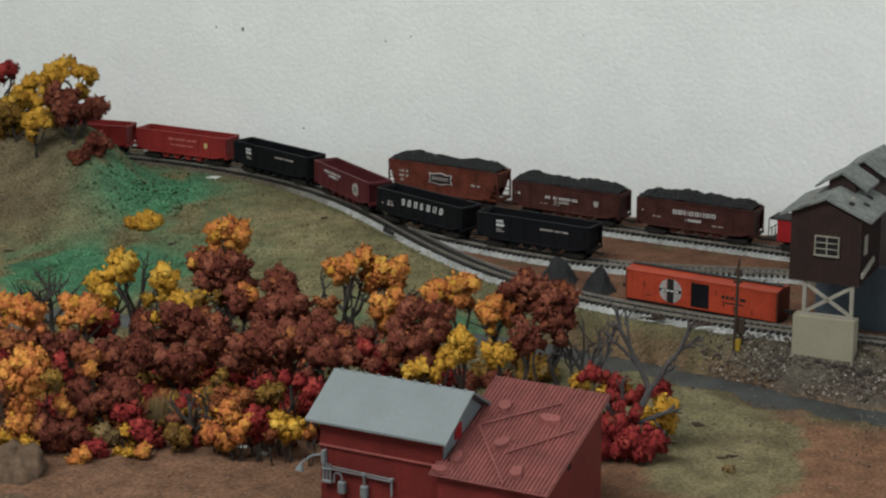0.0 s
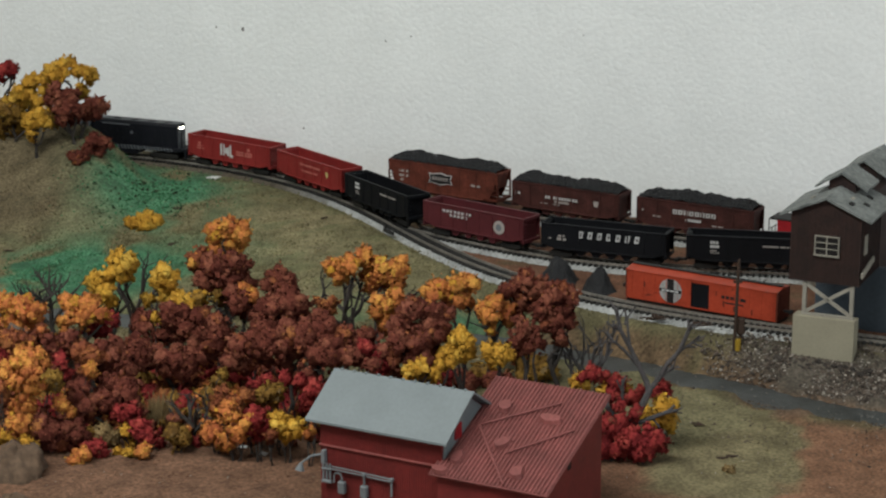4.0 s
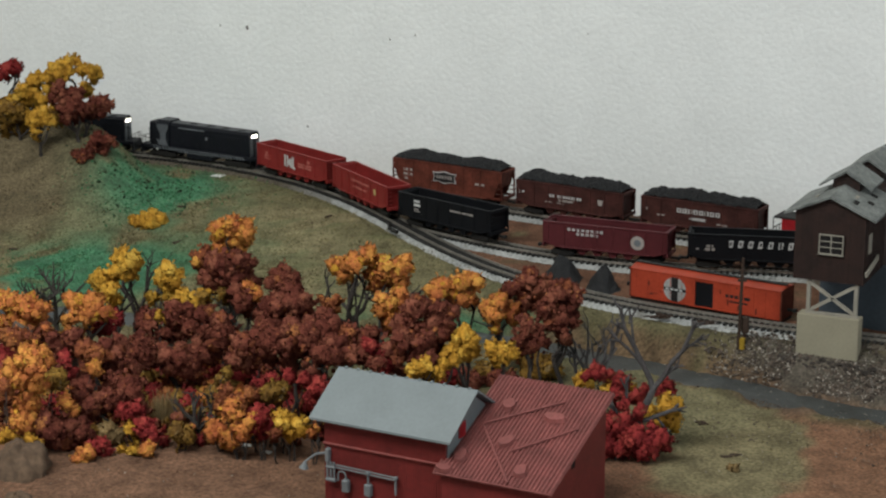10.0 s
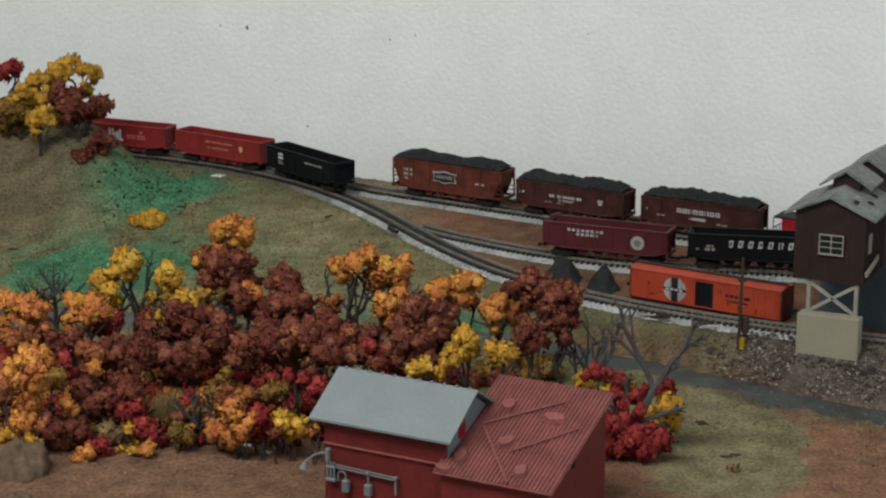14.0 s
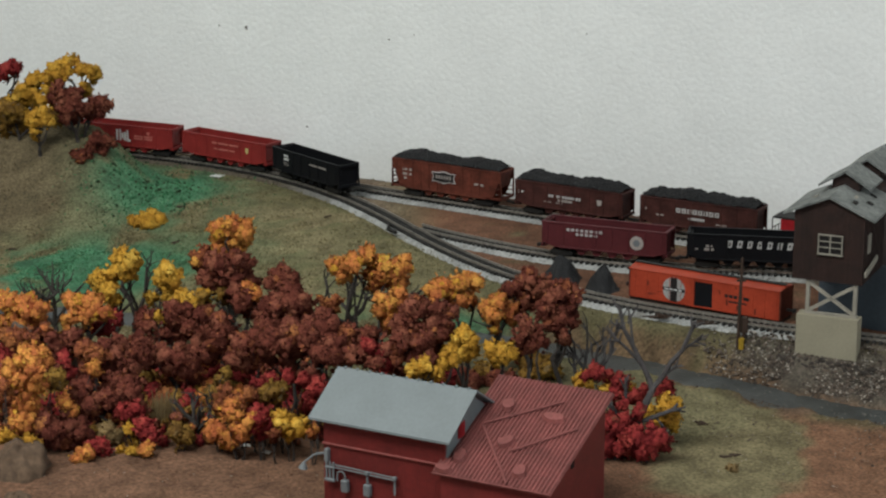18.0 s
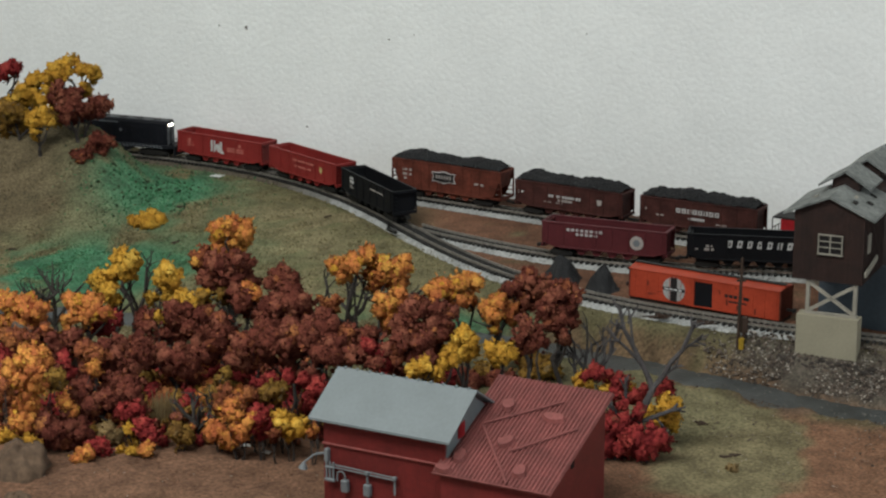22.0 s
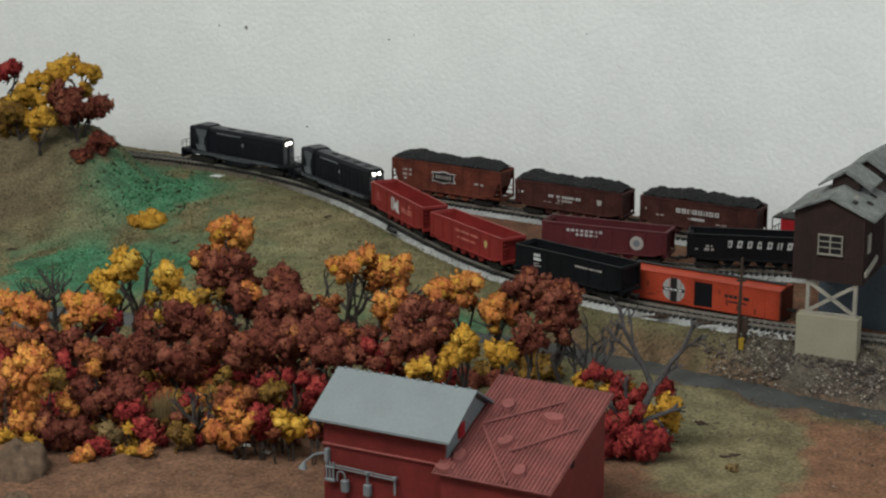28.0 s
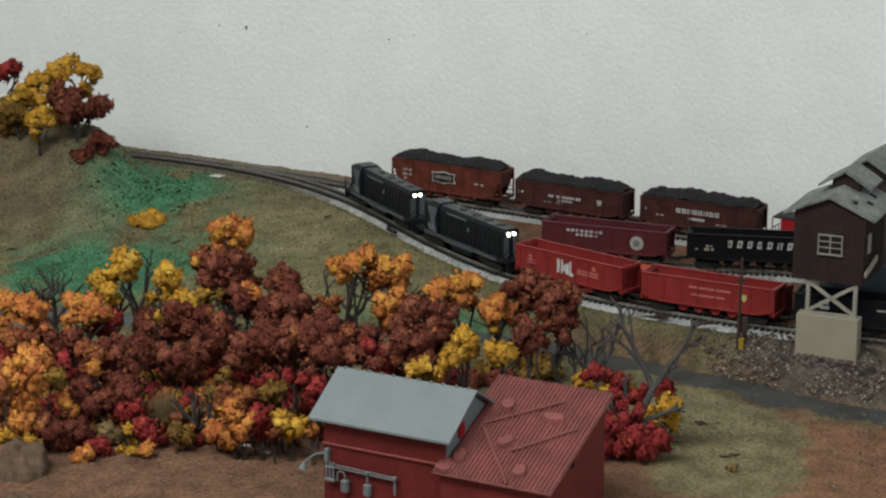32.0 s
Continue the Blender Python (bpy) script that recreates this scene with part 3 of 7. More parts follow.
    for y in (-1, 1):
        a, b = sorted((y * 0.0086, y * 0.0091))
        part("cab_window", block(-0.0400, -0.0365, a, b, 0.0215, 0.0255, 0.0002), DARKGLASS, cab)
        part("cab_window", block(-0.0355, -0.0325, a, b, 0.0215, 0.0255, 0.0002), DARKGLASS, cab)
        bm = bmesh.new()
        prism(bm, [(-0.0425, 0.0270), (-0.0418, 0.0240), (-0.0392, 0.0200), (-0.0388, 0.0155), (-0.0410, 0.0105), (-0.0312, 0.0105), (-0.0335, 0.0155), (-0.0332, 0.0200), (-0.0305, 0.0245), (-0.030, 0.0270)], *sorted((y * 0.00885, y * 0.0092)))
        part("cab_marking", bm, CABGREY, cab, "pale grey marking on the cab side")
    part("short_hood", block(-0.053, -0.043, -0.0064, 0.0064, 0.0098, 0.0278, 0.0012), LOCO, eng)
    for w, face in ((1, 0.052), (-1, -0.053)):
        bm = bmesh.new()
        for k in range(6):
            z = 0.0108 + k * 0.0024
            a, b = sorted((face, face + w * 0.0003))
            for y0 in (-0.0062, 0.0012):
                m = Matrix.Translation((0, y0 + 0.0025, z)) @ Matrix.Rotation(radians(35), 4, "X")
                box(bm, a, b, -0.0026, 0.0026, -0.0005, 0.0005, 0, m)
        part("end_stripes", bm, SILVER, eng, "pale diagonal warning stripes")
    for y in (-0.0022, 0.0022):
        bm = bmesh.new()
        rod(bm, (0.0515, y, 0.0252), (0.0530, y, 0.0252), 0.00115, seg=14)
        part("headlight", bm, LAMP, eng, "lit round headlight")
    part("fuel_tank", block(-0.013, 0.013, -0.0078, 0.0078, 0.0022, 0.0078, 0.0008), LOCO, eng)
    disc(eng, SILVER, 0.008, 0.0195, 0.0014, "hood_emblem", -0.0068)
    for x in (-0.0385, 0.0385):
        truck(eng, x, (-0.0105, 0, 0.0105), 0.0140)
    for w in (-1, 1):
        part("pilot", block(w * 0.060 - 0.0008, w * 0.060 + 0.0008, -0.0085, 0.0085, 0.0022, 0.0095, 0.0002), LOCO, eng)
        coupler(eng, w * 0.060, w)
        bm = bmesh.new()
        for y in (-0.0085, -0.003, 0.003, 0.0085):
            rod(bm, (w * 0.0598, y, 0.0095), (w * 0.0598, y, 0.0155), 0.00025, seg=5)
        rod(bm, (w * 0.0598, -0.0085, 0.0155), (w * 0.0598, 0.0085, 0.0155), 0.00025, seg=5)
        part("end_rail", bm, LOCO, eng)
    for y in (-1, 1):
        bm = block(-0.021, 0.006, *sorted((y * 0.0066, y * 0.0071)), 0.0250, 0.0259, 0.0001)
        part("hood_grille", bm, SILVER, eng, "thin grey grille strip on the hood")
    fit = Matrix.Translation((0.0012, 0, 0)) @ Matrix.Diagonal((0.975, 1.0, 1.045, 1))
    for ob in eng.children_recursive:
        ob.data.transform(fit)
    return eng


def mark_red(car):
    """White block initials and faint lines on both red hoppers' sides."""
    bars(car, WHITEINK, [(-0.0085, -0.0068, 0.0120, 0.0212), (-0.0068, -0.0056, 0.0148, 0.0200), (-0.0056, -0.0039, 0.0120, 0.0212), (-0.0034, -0.0018, 0.0138, 0.0182), (-0.0014, 0.0010, 0.0120, 0.0190), (0.0016, 0.0031, 0.0112, 0.0208), (0.0031, 0.0050, 0.0112, 0.0132)], name="initial_bar")
    bars(car, FADEINK, [(0.0085, 0.0255, 0.0158, 0.0170), (0.0085, 0.0255, 0.0138, 0.0150), (0.0205, 0.0230, 0.0182, 0.0205), (-0.034, -0.028, 0.0160, 0.0170), (-0.034, -0.027, 0.0140, 0.0148), (-0.033, -0.029, 0.018, 0.0195)])


# ---- trees ----
def blob(seed, sub=3):
    bm = bmesh.new()
    bmesh.ops.create_icosphere(bm, subdivisions=sub, radius=1)
    for vt in bm.verts:
        p = vt.co.normalized()
        q = p * 1.3 + Vector((seed * 7.1, seed * 3.3, seed))
        k = 1 + 0.50 * noise.noise(q * 1.3) + 0.45 * noise.noise(q * 3.2) + 0.35 * noise.noise(q * 7.0)
        vt.co = p * k
    bm.verts.ensure_lookup_table()
    v = np.array([x.co[:] for x in bm.verts])
    f = np.array([[x.index for x in y.verts] for y in bm.faces])
    bm.free()
    return v, f


BLOBS = [blob(i, 2) for i in range(12)]
SMALL = [blob(20 + i, 1) for i in range(8)]


FLAKE = (np.array([[1, 0, 0], [-0.5, 0.87, 0], [-0.5, -0.87, 0], [0, 0, 0.9]], float), np.array([[0, 1, 3], [1, 2, 3], [2, 0, 3]]))


def unit(v):
    return v / np.maximum(np.linalg.norm(v, axis=-1, keepdims=True), 1e-9)


def clumps(name, spots, leaf, parent, rng, knobs=15, mixed=0.08):
    """Spongy foam: uneven lobes at the spots (x, y, z, r) with knobs on them, under a dense fuzz of small crumbs."""
    vs, fs, ms, ns, n = [], [], [], [], 0

    def put(tpl, c, r, k, heart):
        nonlocal n
        v, f = tpl
        a, b = rng.uniform(0, 6.28, 2)
        R = np.array(Euler((a, b, a * 2)).to_matrix())
        out = (v * rng.uniform(0.66, 1.30, 3) * r) @ R.T
        w = out + c
        vs.append(w)
        fs.append(f + n)
        ms.append(np.full(len(f), k))
        ns.append(unit(unit(out) + 1.1 * unit(w - heart)))
        n += len(v)
        return w[f]

    middle = np.mean([p[:3] for p in spots], axis=0) - np.array((0, 0, 0.3)) * max(p[3] for p in spots)
    for x, y, z, r in spots:
        c = np.array((x, y, z))
        big = r > 0.0036
        heart = c * 0.55 + middle * 0.45 if parent else c
        skin = [put((BLOBS if big else SMALL)[rng.randint(8)], c, r * (0.66 if big else 0.82), 0, heart)]
        for _ in range(6 if big else 0):
            d = unit(rng.normal(0, 1, 3))
            skin.append(put(BLOBS[rng.randint(12)], c + d * r * rng.uniform(0.45, 0.88), r * rng.uniform(0.34, 0.58), int(rng.rand() < mixed), heart))
        for _ in range(knobs if big else 5):
            d = unit(rng.normal(0, 1, 3))
            skin.append(put(SMALL[rng.randint(8)], c + d * r * rng.uniform(0.80, 1.22), r * rng.uniform(0.08, 0.22), int(rng.rand() < mixed), heart))
        skin = np.concatenate(skin)
        area = np.linalg.norm(np.cross(skin[:, 1] - skin[:, 0], skin[:, 2] - skin[:, 0]), axis=1)
        m = int(30 + 9.0e6 * r * r)
        q = rng.dirichlet((1, 1, 1), m)
        p = (skin[rng.choice(len(skin), size=m, p=area / area.sum())] * q[:, :, None]).sum(axis=1)
        out = unit(unit(p - c) + 0.9 * unit(p - heart))
        p = p + out * rng.uniform(-0.0003, 0.0011, (m, 1))
        size = rng.uniform(0.00045, 0.00110, (m, 1, 1))
        q, _ = np.linalg.qr(rng.normal(0, 1, (m, 3, 3)))
        v = (FLAKE[0] @ q) * size + p[:, None, :]
        vs.append(v.reshape(-1, 3))
        fs.append((FLAKE[1][None] + (np.arange(m) * 4)[:, None, None] + n).reshape(-1, 3))
        ms.append(np.repeat((rng.rand(m) < mixed).astype(int), 3))
        ns.append(unit(np.repeat(out + rng.normal(0, 0.42, (m, 3)), 4, axis=0)))
        n += m * 4
    V, F, M, N = np.concatenate(vs), np.concatenate(fs), np.concatenate(ms), np.concatenate(ns)
    me = bpy.data.meshes.new(name)
    me.vertices.add(len(V))
    me.vertices.foreach_set("co", V.astype(np.float32).ravel())
    me.loops.add(len(F) * 3)
    me.loops.foreach_set("vertex_index", F.astype(np.int32).ravel())
    me.polygons.add(len(F))
    me.polygons.foreach_set("loop_start", (np.arange(len(F)) * 3).astype(np.int32))
    me.polygons.foreach_set("material_index", M.astype(np.int32))
    me.polygons.foreach_set("use_smooth", np.ones(len(F), bool))
    me.materials.append(LEAF[leaf])
    me.materials.append(LEAF[OTHER[leaf]])
    me.update(calc_edges=True)
    me.normals_split_custom_set_from_vertices(N.astype(np.float32))
    ob = new(name, me)
    ob.parent = parent
    return ob


def limbs(bm, base, tip, r, rng, depth, spread=0.55):
    """A bent, forking branch."""
    base, tip = Vector(base), Vector(tip)
    mid = base.lerp(tip, 0.5) + Vector(rng.normal(0, 0.08, 3)) * (tip - base).length
    rod(bm, base, mid, r, r * 0.8, 6)
    rod(bm, mid, tip, r * 0.8, r * 0.55, 6)
    if depth:
        for k in range(3 if depth > 1 else 2):
            at = mid.lerp(tip, rng.uniform(0.1, 1.0))
            d = (tip - base).normalized() + Vector(rng.normal(0, spread, 3))
            d.z = abs(d.z) * 0.8 + 0.25
            limbs(bm, at, at + d.normalized() * (tip - base).length * rng.uniform(0.5, 0.75), r * 0.55, rng, depth - 1, spread)


LEAFWORDS = {"orange": "orange autumn", "yellow": "bright yellow autumn", "gold": "golden olive autumn", "maroon": "dark maroon autumn", "rust": "rust brown autumn", "red": "deep red autumn", "straw": "straw-coloured"}


def branch(bm, a, b, r, rng):
    """A slightly crooked branch from a to b that tapers."""
    a, b = Vector(a), Vector(b)
    d = (b - a).length
    p = a.lerp(b, 0.35) + Vector(rng.normal(0, 0.07, 3)) * d
    q = a.lerp(b, 0.7) + Vector(rng.normal(0, 0.07, 3)) * d
    rod(bm, a, p, r, r * 0.85, 6)
    rod(bm, p, q, r * 0.85, r * 0.7, 6)
    rod(bm, q, b, r * 0.7, r * 0.45, 6)


def lobed_tree(x, y, leaf, seed, lobes):
    """A model tree: a forked trunk whose branches carry foam lobes (dx, dy, height, radius)."""
    rng = np.random.RandomState(seed)
    t = thing("tree", pose(x, y, ground_at(x, y) - 0.001), "model tree with %s foam foliage and dark forked trunk" % LEAFWORDS[leaf], "tree", "autumn trees of the grove")
    low = min(l[2] - l[3] for l in lobes)
    mid = sum(l[0] for l in lobes) / len(lobes)
    fork = Vector((mid * 0.6, 0, max(low * 0.8, 0.004)))
    bm = bmesh.new()
    branch(bm, (0, 0, -0.002), fork, 0.0018, rng)
    for k, l in enumerate(lobes):
        if k % 2:
            branch(bm, fork.lerp(Vector((0, 0, 0)), rng.uniform(0, 0.5)), l[:3], 0.0010, rng)
        if rng.rand() < 0.3:
            at = fork.lerp(Vector(l[:3]), rng.uniform(0.2, 0.6))
            branch(bm, at, at + Vector((rng.normal(0, 0.006), rng.normal(0, 0.004), rng.uniform(0.004, 0.012))), 0.0006, rng)
    part("trunk", bm, BARK, t)
    clumps("crown", [(a, b, c, r * 1.16) for a, b, c, r in lobes], leaf, t, rng)
    return t


def lobed_bush(x, y, leaf, seed, lobes):
    """Low foam undergrowth: lobes (dx, dy, height, radius) on short stems."""
    rng = np.random.RandomState(seed)
    t = thing("bush", pose(x, y, ground_at(x, y)), "low %s foam bush on the scenery ground" % LEAFWORDS[leaf], "bush", "autumn undergrowth")
    bm = bmesh.new()
    for l in lobes:
        branch(bm, (l[0] * 0.4, l[1] * 0.4, -0.001), l[:3], 0.0005, rng)
    part("stem", bm, BARK, t)
    clumps("clump", [(a, b, c, r * 1.16) for a, b, c, r in lobes], leaf, t, rng, mixed=0.06)
    return t


def bush(x, y, width, leaf, seed, n=4, squash=0.62, fine=1.0, z=None, what="bush"):
    rng = np.random.RandomState(seed)
    t = thing(what, pose(x, y, ground_at(x, y) if z is None else z), "low %s foam bush on the scenery ground" % LEAFWORDS[leaf], "bush", "autumn undergrowth")
    spots = []
    for k in range(n):
        a, q = k * 2.4 + rng.uniform(-0.5, 0.5), math.sqrt((k + 0.3) / n)
        r = width * rng.uniform(0.22, 0.32) * fine
        spots.append((math.cos(a) * q * width * (0.32 + 0.12 * (1 - fine)), math.sin(a) * q * width * 0.28, r * squash + width * squash * 0.35 * (1 - q) * rng.uniform(0.5, 1.2), r))
    clumps("clump", spots, leaf, t, rng, 10)
    return t


def bare_tree(x, y, height, seed, lean=(0, 0), mat=None, spread=0.6, forks=4, thick=1.0):
    rng = np.random.RandomState(seed)
    t = thing("bare_tree", pose(x, y, ground_at(x, y) - 0.001), "leafless grey-brown model tree with forked branches", "tree", "bare trees")
    bm = bmesh.new()
    low = height * 0.28
    limbs(bm, (0, 0, 0), (lean[0] * 0.3, lean[1] * 0.3, low), 0.0022 * thick, rng, 0)
    for k in range(forks):
        a = k * 6.28 / forks + rng.uniform(-0.4, 0.4)
        limbs(bm, (lean[0] * 0.3, lean[1] * 0.3, low * rng.uniform(0.75, 1)), (lean[0] + math.cos(a) * height * 0.33, lean[1] + math.sin(a) * height * 0.2, height * rng.uniform(0.65, 0.8)), 0.0016 * thick, rng, 2, spread)
    part("trunk", bm, mat or BARK, t)
    return t

# ---- the railway ----
track("track_front", FRONT, 0.06, 1.30, "front main track with dark ties and pale ballast")
track("track_middle", MIDDLE, START + 0.50, START + 0.97, "middle siding with dark ties and pale ballast")
track("track_rear", REAR, 0.05, 0.70, "rear siding beside the wall with dark ties")


def rest(ob, line, s):
    ob.matrix_world = car_pose(line, s)
    return ob


ENGINE_A = locomotive("locomotive", "black diesel locomotive with silver sill and lit headlights")
ENGINE_B = copy_thing(ENGINE_A, Matrix())
RED_A = hopper("hopper_car", REDCAR, "bright red empty hopper car with white block initials", ribs=8)
mark_red(RED_A)
RED_B = hopper("hopper_car", REDCAR, "bright red empty hopper car with small cream shield", ribs=8)
bars(RED_B, FADEINK, [(-0.012, 0.016, 0.0186, 0.0200), (-0.010, 0.012, 0.0140, 0.0152)])
CREAM = plastic("cream_decal", (0.42, 0.34, 0.14), 0.6)
bm = bmesh.new()
prism(bm, [(0.0235, 0.0190), (0.0235, 0.0160), (0.0250, 0.0140), (0.0265, 0.0160), (0.0265, 0.0190)], -0.0101, -0.0096)
part("shield", bm, CREAM, RED_B, "small cream shield")
BLACK_A = hopper("hopper_car", BLACKCAR, "black empty hopper car with small white lettering", ribs=8)
BROWN = hopper("hopper_car", TUSCAN, "tuscan red empty hopper car with round grey emblem", ribs=8)
BLACK_B = hopper("hopper_car", BLACKCAR, "black hopper car with wide spaced white block letters", ribs=8)
BLACK_C = copy_thing(BLACK_A, Matrix())
for car in (BLACK_A, BLACK_C):
    bars(car, GREYINK, [(0.0060, 0.0215, 0.0184, 0.0195), (0.0225, 0.0235, 0.0184, 0.0195), (0.0243, 0.0288, 0.0184, 0.0195)])
    letters(car, WHITEINK, -0.0290, 0.0194, 3, 0.0016, 0.0017, 0.30)
    letters(car, WHITEINK, -0.0290, 0.0166, 5, 0.0011, 0.0018, 0.22)
    bars(car, GREYINK, [(-0.0290, -0.0245, 0.0142, 0.0148), (-0.0290, -0.0225, 0.0128, 0.0133)])
letters(BROWN, WHITEINK, -0.0265, 0.0195, 8, 0.0019, 0.0017, 0.75)
letters(BROWN, WHITEINK, -0.020, 0.0168, 5, 0.0019, 0.0016, 0.75)
disc(BROWN, GREYINK, 0.0235, 0.0155, 0.0048)
disc(BROWN, SILVER, 0.0235, 0.0155, 0.0024, "emblem_centre", -0.0100, 0.0004)
letters(BLACK_B, WHITEINK, -0.0178, 0.0163, 7, 0.0030, 0.0047, 1.22, lean=0.0009)
bars(BLACK_B, GREYINK, [(-0.0330, -0.0265, 0.0135, 0.0152), (-0.0320, -0.0275, 0.0160, 0.0172), (-0.039, -0.037, 0.0140, 0.0148)])

LOADED_A = rest(hopper("hopper_car", RUSTCAR, "rust red ribbed hopper car heaped with coal", ribs=13, load=True, length=0.0965, top=0.0290, open_ends=True), REAR, 0.2615)
LOADED_B = rest(hopper("hopper_car", OXIDE, "oxide brown hopper car heaped with coal", ribs=8, load=True, top=0.0258), REAR, 0.367)
LOADED_C = rest(hopper("hopper_car", OXIDE, "brown hopper car with white letters heaped with coal", ribs=8, load=True, length=0.0890, top=0.0266), REAR, 0.4700)
def badge(parent, x, z, w, h, mat, name, lift):
    bm = bmesh.new()
    prism(bm, [(x - w, z - h * 0.75), (x - w * 0.55, z - h * 0.7), (x, z - h), (x + w * 0.55, z - h * 0.7), (x + w, z - h * 0.75), (x + w * 0.86, z), (x + w, z + h * 0.75), (x + w * 0.55, z + h * 0.7), (x, z + h), (x - w * 0.55, z + h * 0.7), (x - w, z + h * 0.75), (x - w * 0.86, z)], -0.0103 - lift, -0.0096)
    return part(name, bm, mat, parent)


badge(LOADED_A, -0.0015, 0.0190, 0.0105, 0.0049, WHITEINK, "badge_rim", 0.0)
badge(LOADED_A, -0.0015, 0.0190, 0.0098, 0.0042, BLACKINK, "badge", 0.0002)
letters(LOADED_A, GREYINK, -0.0082, 0.0178, 6, 0.0013, 0.0026, 0.85, -0.0104)
bars(LOADED_A, GREYINK, [(-0.0385, -0.0345, 0.0205, 0.0222), (-0.0325, -0.0295, 0.0205, 0.0222), (-0.0385, -0.0345, 0.0170, 0.0186), (-0.0325, -0.0295, 0.0170, 0.0186), (-0.0375, -0.0350, 0.0138, 0.0152), (0.0255, 0.0300, 0.0165, 0.0180), (0.0310, 0.0335, 0.0165, 0.0180)])
bars(LOADED_B, GREYINK, [(-0.0085, 0.0035, 0.0135, 0.0149), (-0.020, -0.014, 0.0118, 0.0123), (-0.010, -0.004, 0.0118, 0.0123)])
bars(LOADED_B, WHITEINK, [(-0.0415, -0.0405, 0.0155, 0.0185), (-0.0390, -0.0375, 0.0165, 0.0180)])
bars(LOADED_C, GREYINK, [(-0.032, -0.026, 0.0138, 0.0146), (0.014, 0.022, 0.0118, 0.0126), (-0.041, -0.0395, 0.017, 0.0185)])
letters(LOADED_C, WHITEINK, -0.0165, 0.0176, 8, 0.0031, 0.0031, 0.36)
letters(LOADED_C, WHITEINK, -0.0068, 0.0132, 6, 0.0016, 0.0018, 0.35)
letters(LOADED_B, WHITEINK, -0.016, 0.0160, 12, 0.0014, 0.0019, 0.62, gaps=(2,))
part("keystone", prism(bmesh.new(), [(0.0246, 0.0146), (0.0274, 0.0146), (0.0282, 0.0186), (0.0238, 0.0186)], -0.0102, -0.0096), GREYINK, LOADED_B, "small pale keystone-shaped panel")


GRIME = plastic("sooty_grime", (0.085, 0.020, 0.013), 0.8)
GREYDISC = plastic("grey_decal", (0.30, 0.29, 0.28), 0.6)


def boxcar():
    car = thing("boxcar", Matrix(), "orange-red boxcar body with open dark doorway and cross emblem", "boxcar")
    L, W, z0, z1 = 0.0528, 0.0095, 0.0, 0.0186
    for y in (-1, 1):
        for x0, x1 in ((-L, -0.0065), (0.0062, L)):
            a, b = sorted((y * W, y * (W - 0.0008)))
            part("side_panel", block(x0, x1, a, b, z0, z1, 0.0002), ORANGECAR, car)
        a, b = sorted((y * W, y * (W - 0.0008)))
        part("door_header", block(-0.0065, 0.0062, a, b, z1 - 0.0016, z1), ORANGECAR, car)
        part("door_track", block(-0.012, 0.024, *sorted((y * W, y * (W + 0.0006))), z0 + 0.0002, z0 + 0.001), ORANGECAR, car)
        for x in np.linspace(-L + 0.004, L - 0.002, 13):
            if not -0.008 < x < 0.010:
                part("panel_seam", block(x - 0.0003, x + 0.0003, *sorted((y * (W - 0.0002), y * (W + 0.0002))), z0 + 0.001, z1 - 0.001), ORANGECAR, car)
    part("door_leaf", block(-0.0063, 0.0060, -0.0088, -0.0083, z0, z1 - 0.0014), BLACKCAR, car)
    for w in (-1, 1):
        # ends darker than the sides: weathering, and their shade painted into the colour
        wall = part("end_wall", block(w * L - 0.0006, w * L + 0.0006, -W, W, z0, z1 + 0.0008), RUSTCAR, car, "weathered end wall, its shade put into a darker red")
        for k in range(6):
            part("end_rib", block(w * L + w * 0.0005 - 0.0004, w * L + w * 0.0005 + 0.0004, -W + 0.001, W - 0.001, 0.002 + k * 0.0027, 0.0030 + k * 0.0027), RUSTCAR, wall)
    bm = bmesh.new()
    prof = [(-W - 0.0004, z1), (W + 0.0004, z1), (W + 0.0004, z1 + 0.0006), (0, z1 + 0.0024), (-W - 0.0004, z1 + 0.0006)]
    a = [bm.verts.new((-L - 0.0005, y, z)) for y, z in prof]
    b = [bm.verts.new((L + 0.0005, y, z)) for y, z in prof]
    bm.faces.new(a), bm.faces.new(b[::-1])
    for i in range(5):
        bm.faces.new((a[i], b[i], b[(i + 1) % 5], a[(i + 1) % 5]))
    bmesh.ops.recalc_face_normals(bm, faces=bm.faces)
    part("roof", bm, ORANGECAR, car, "pale orange roof")
    bm = block(-L, L, -0.0018, 0.0018, z1 + 0.0026, z1 + 0.0031)
    part("roof_walk", bm, TRUCKM, car, "dark running board along the roof")
    part("floor_frame", block(-L, L, -W + 0.001, W - 0.001, -0.002, 0.0006), TRUCKM, car)
    disc(car, GREYDISC, -0.0208, 0.0092, 0.0080, "round_emblem", -0.0095)
    disc(car, BLACKINK, -0.0208, 0.0092, 0.0087, "emblem_ring", -0.0094, 0.00005)
    bars(car, BLACKINK, [(-0.0231, -0.0185, 0.0013, 0.0171)], -0.0097)
    bars(car, BLACKINK, [(-0.0286, -0.0130, 0.0082, 0.0102)], -0.0097)
    bars(car, WHITEINK, [(-0.0270 + k * 0.0032, -0.0247 + k * 0.0032, 0.0087, 0.0097) for k in range(4)], -0.0099)
    bars(car, BLACKINK, [(0.0150, 0.0172, 0.0098, 0.0118), (0.0180, 0.0205, 0.0098, 0.0118), (0.0212, 0.0238, 0.0098, 0.0118), (0.0246, 0.0272, 0.0097, 0.0117), (0.0280, 0.0318, 0.0096, 0.0116), (0.0178, 0.0300, 0.0068, 0.0078)], -0.0095)
    rng = np.random.RandomState(14)
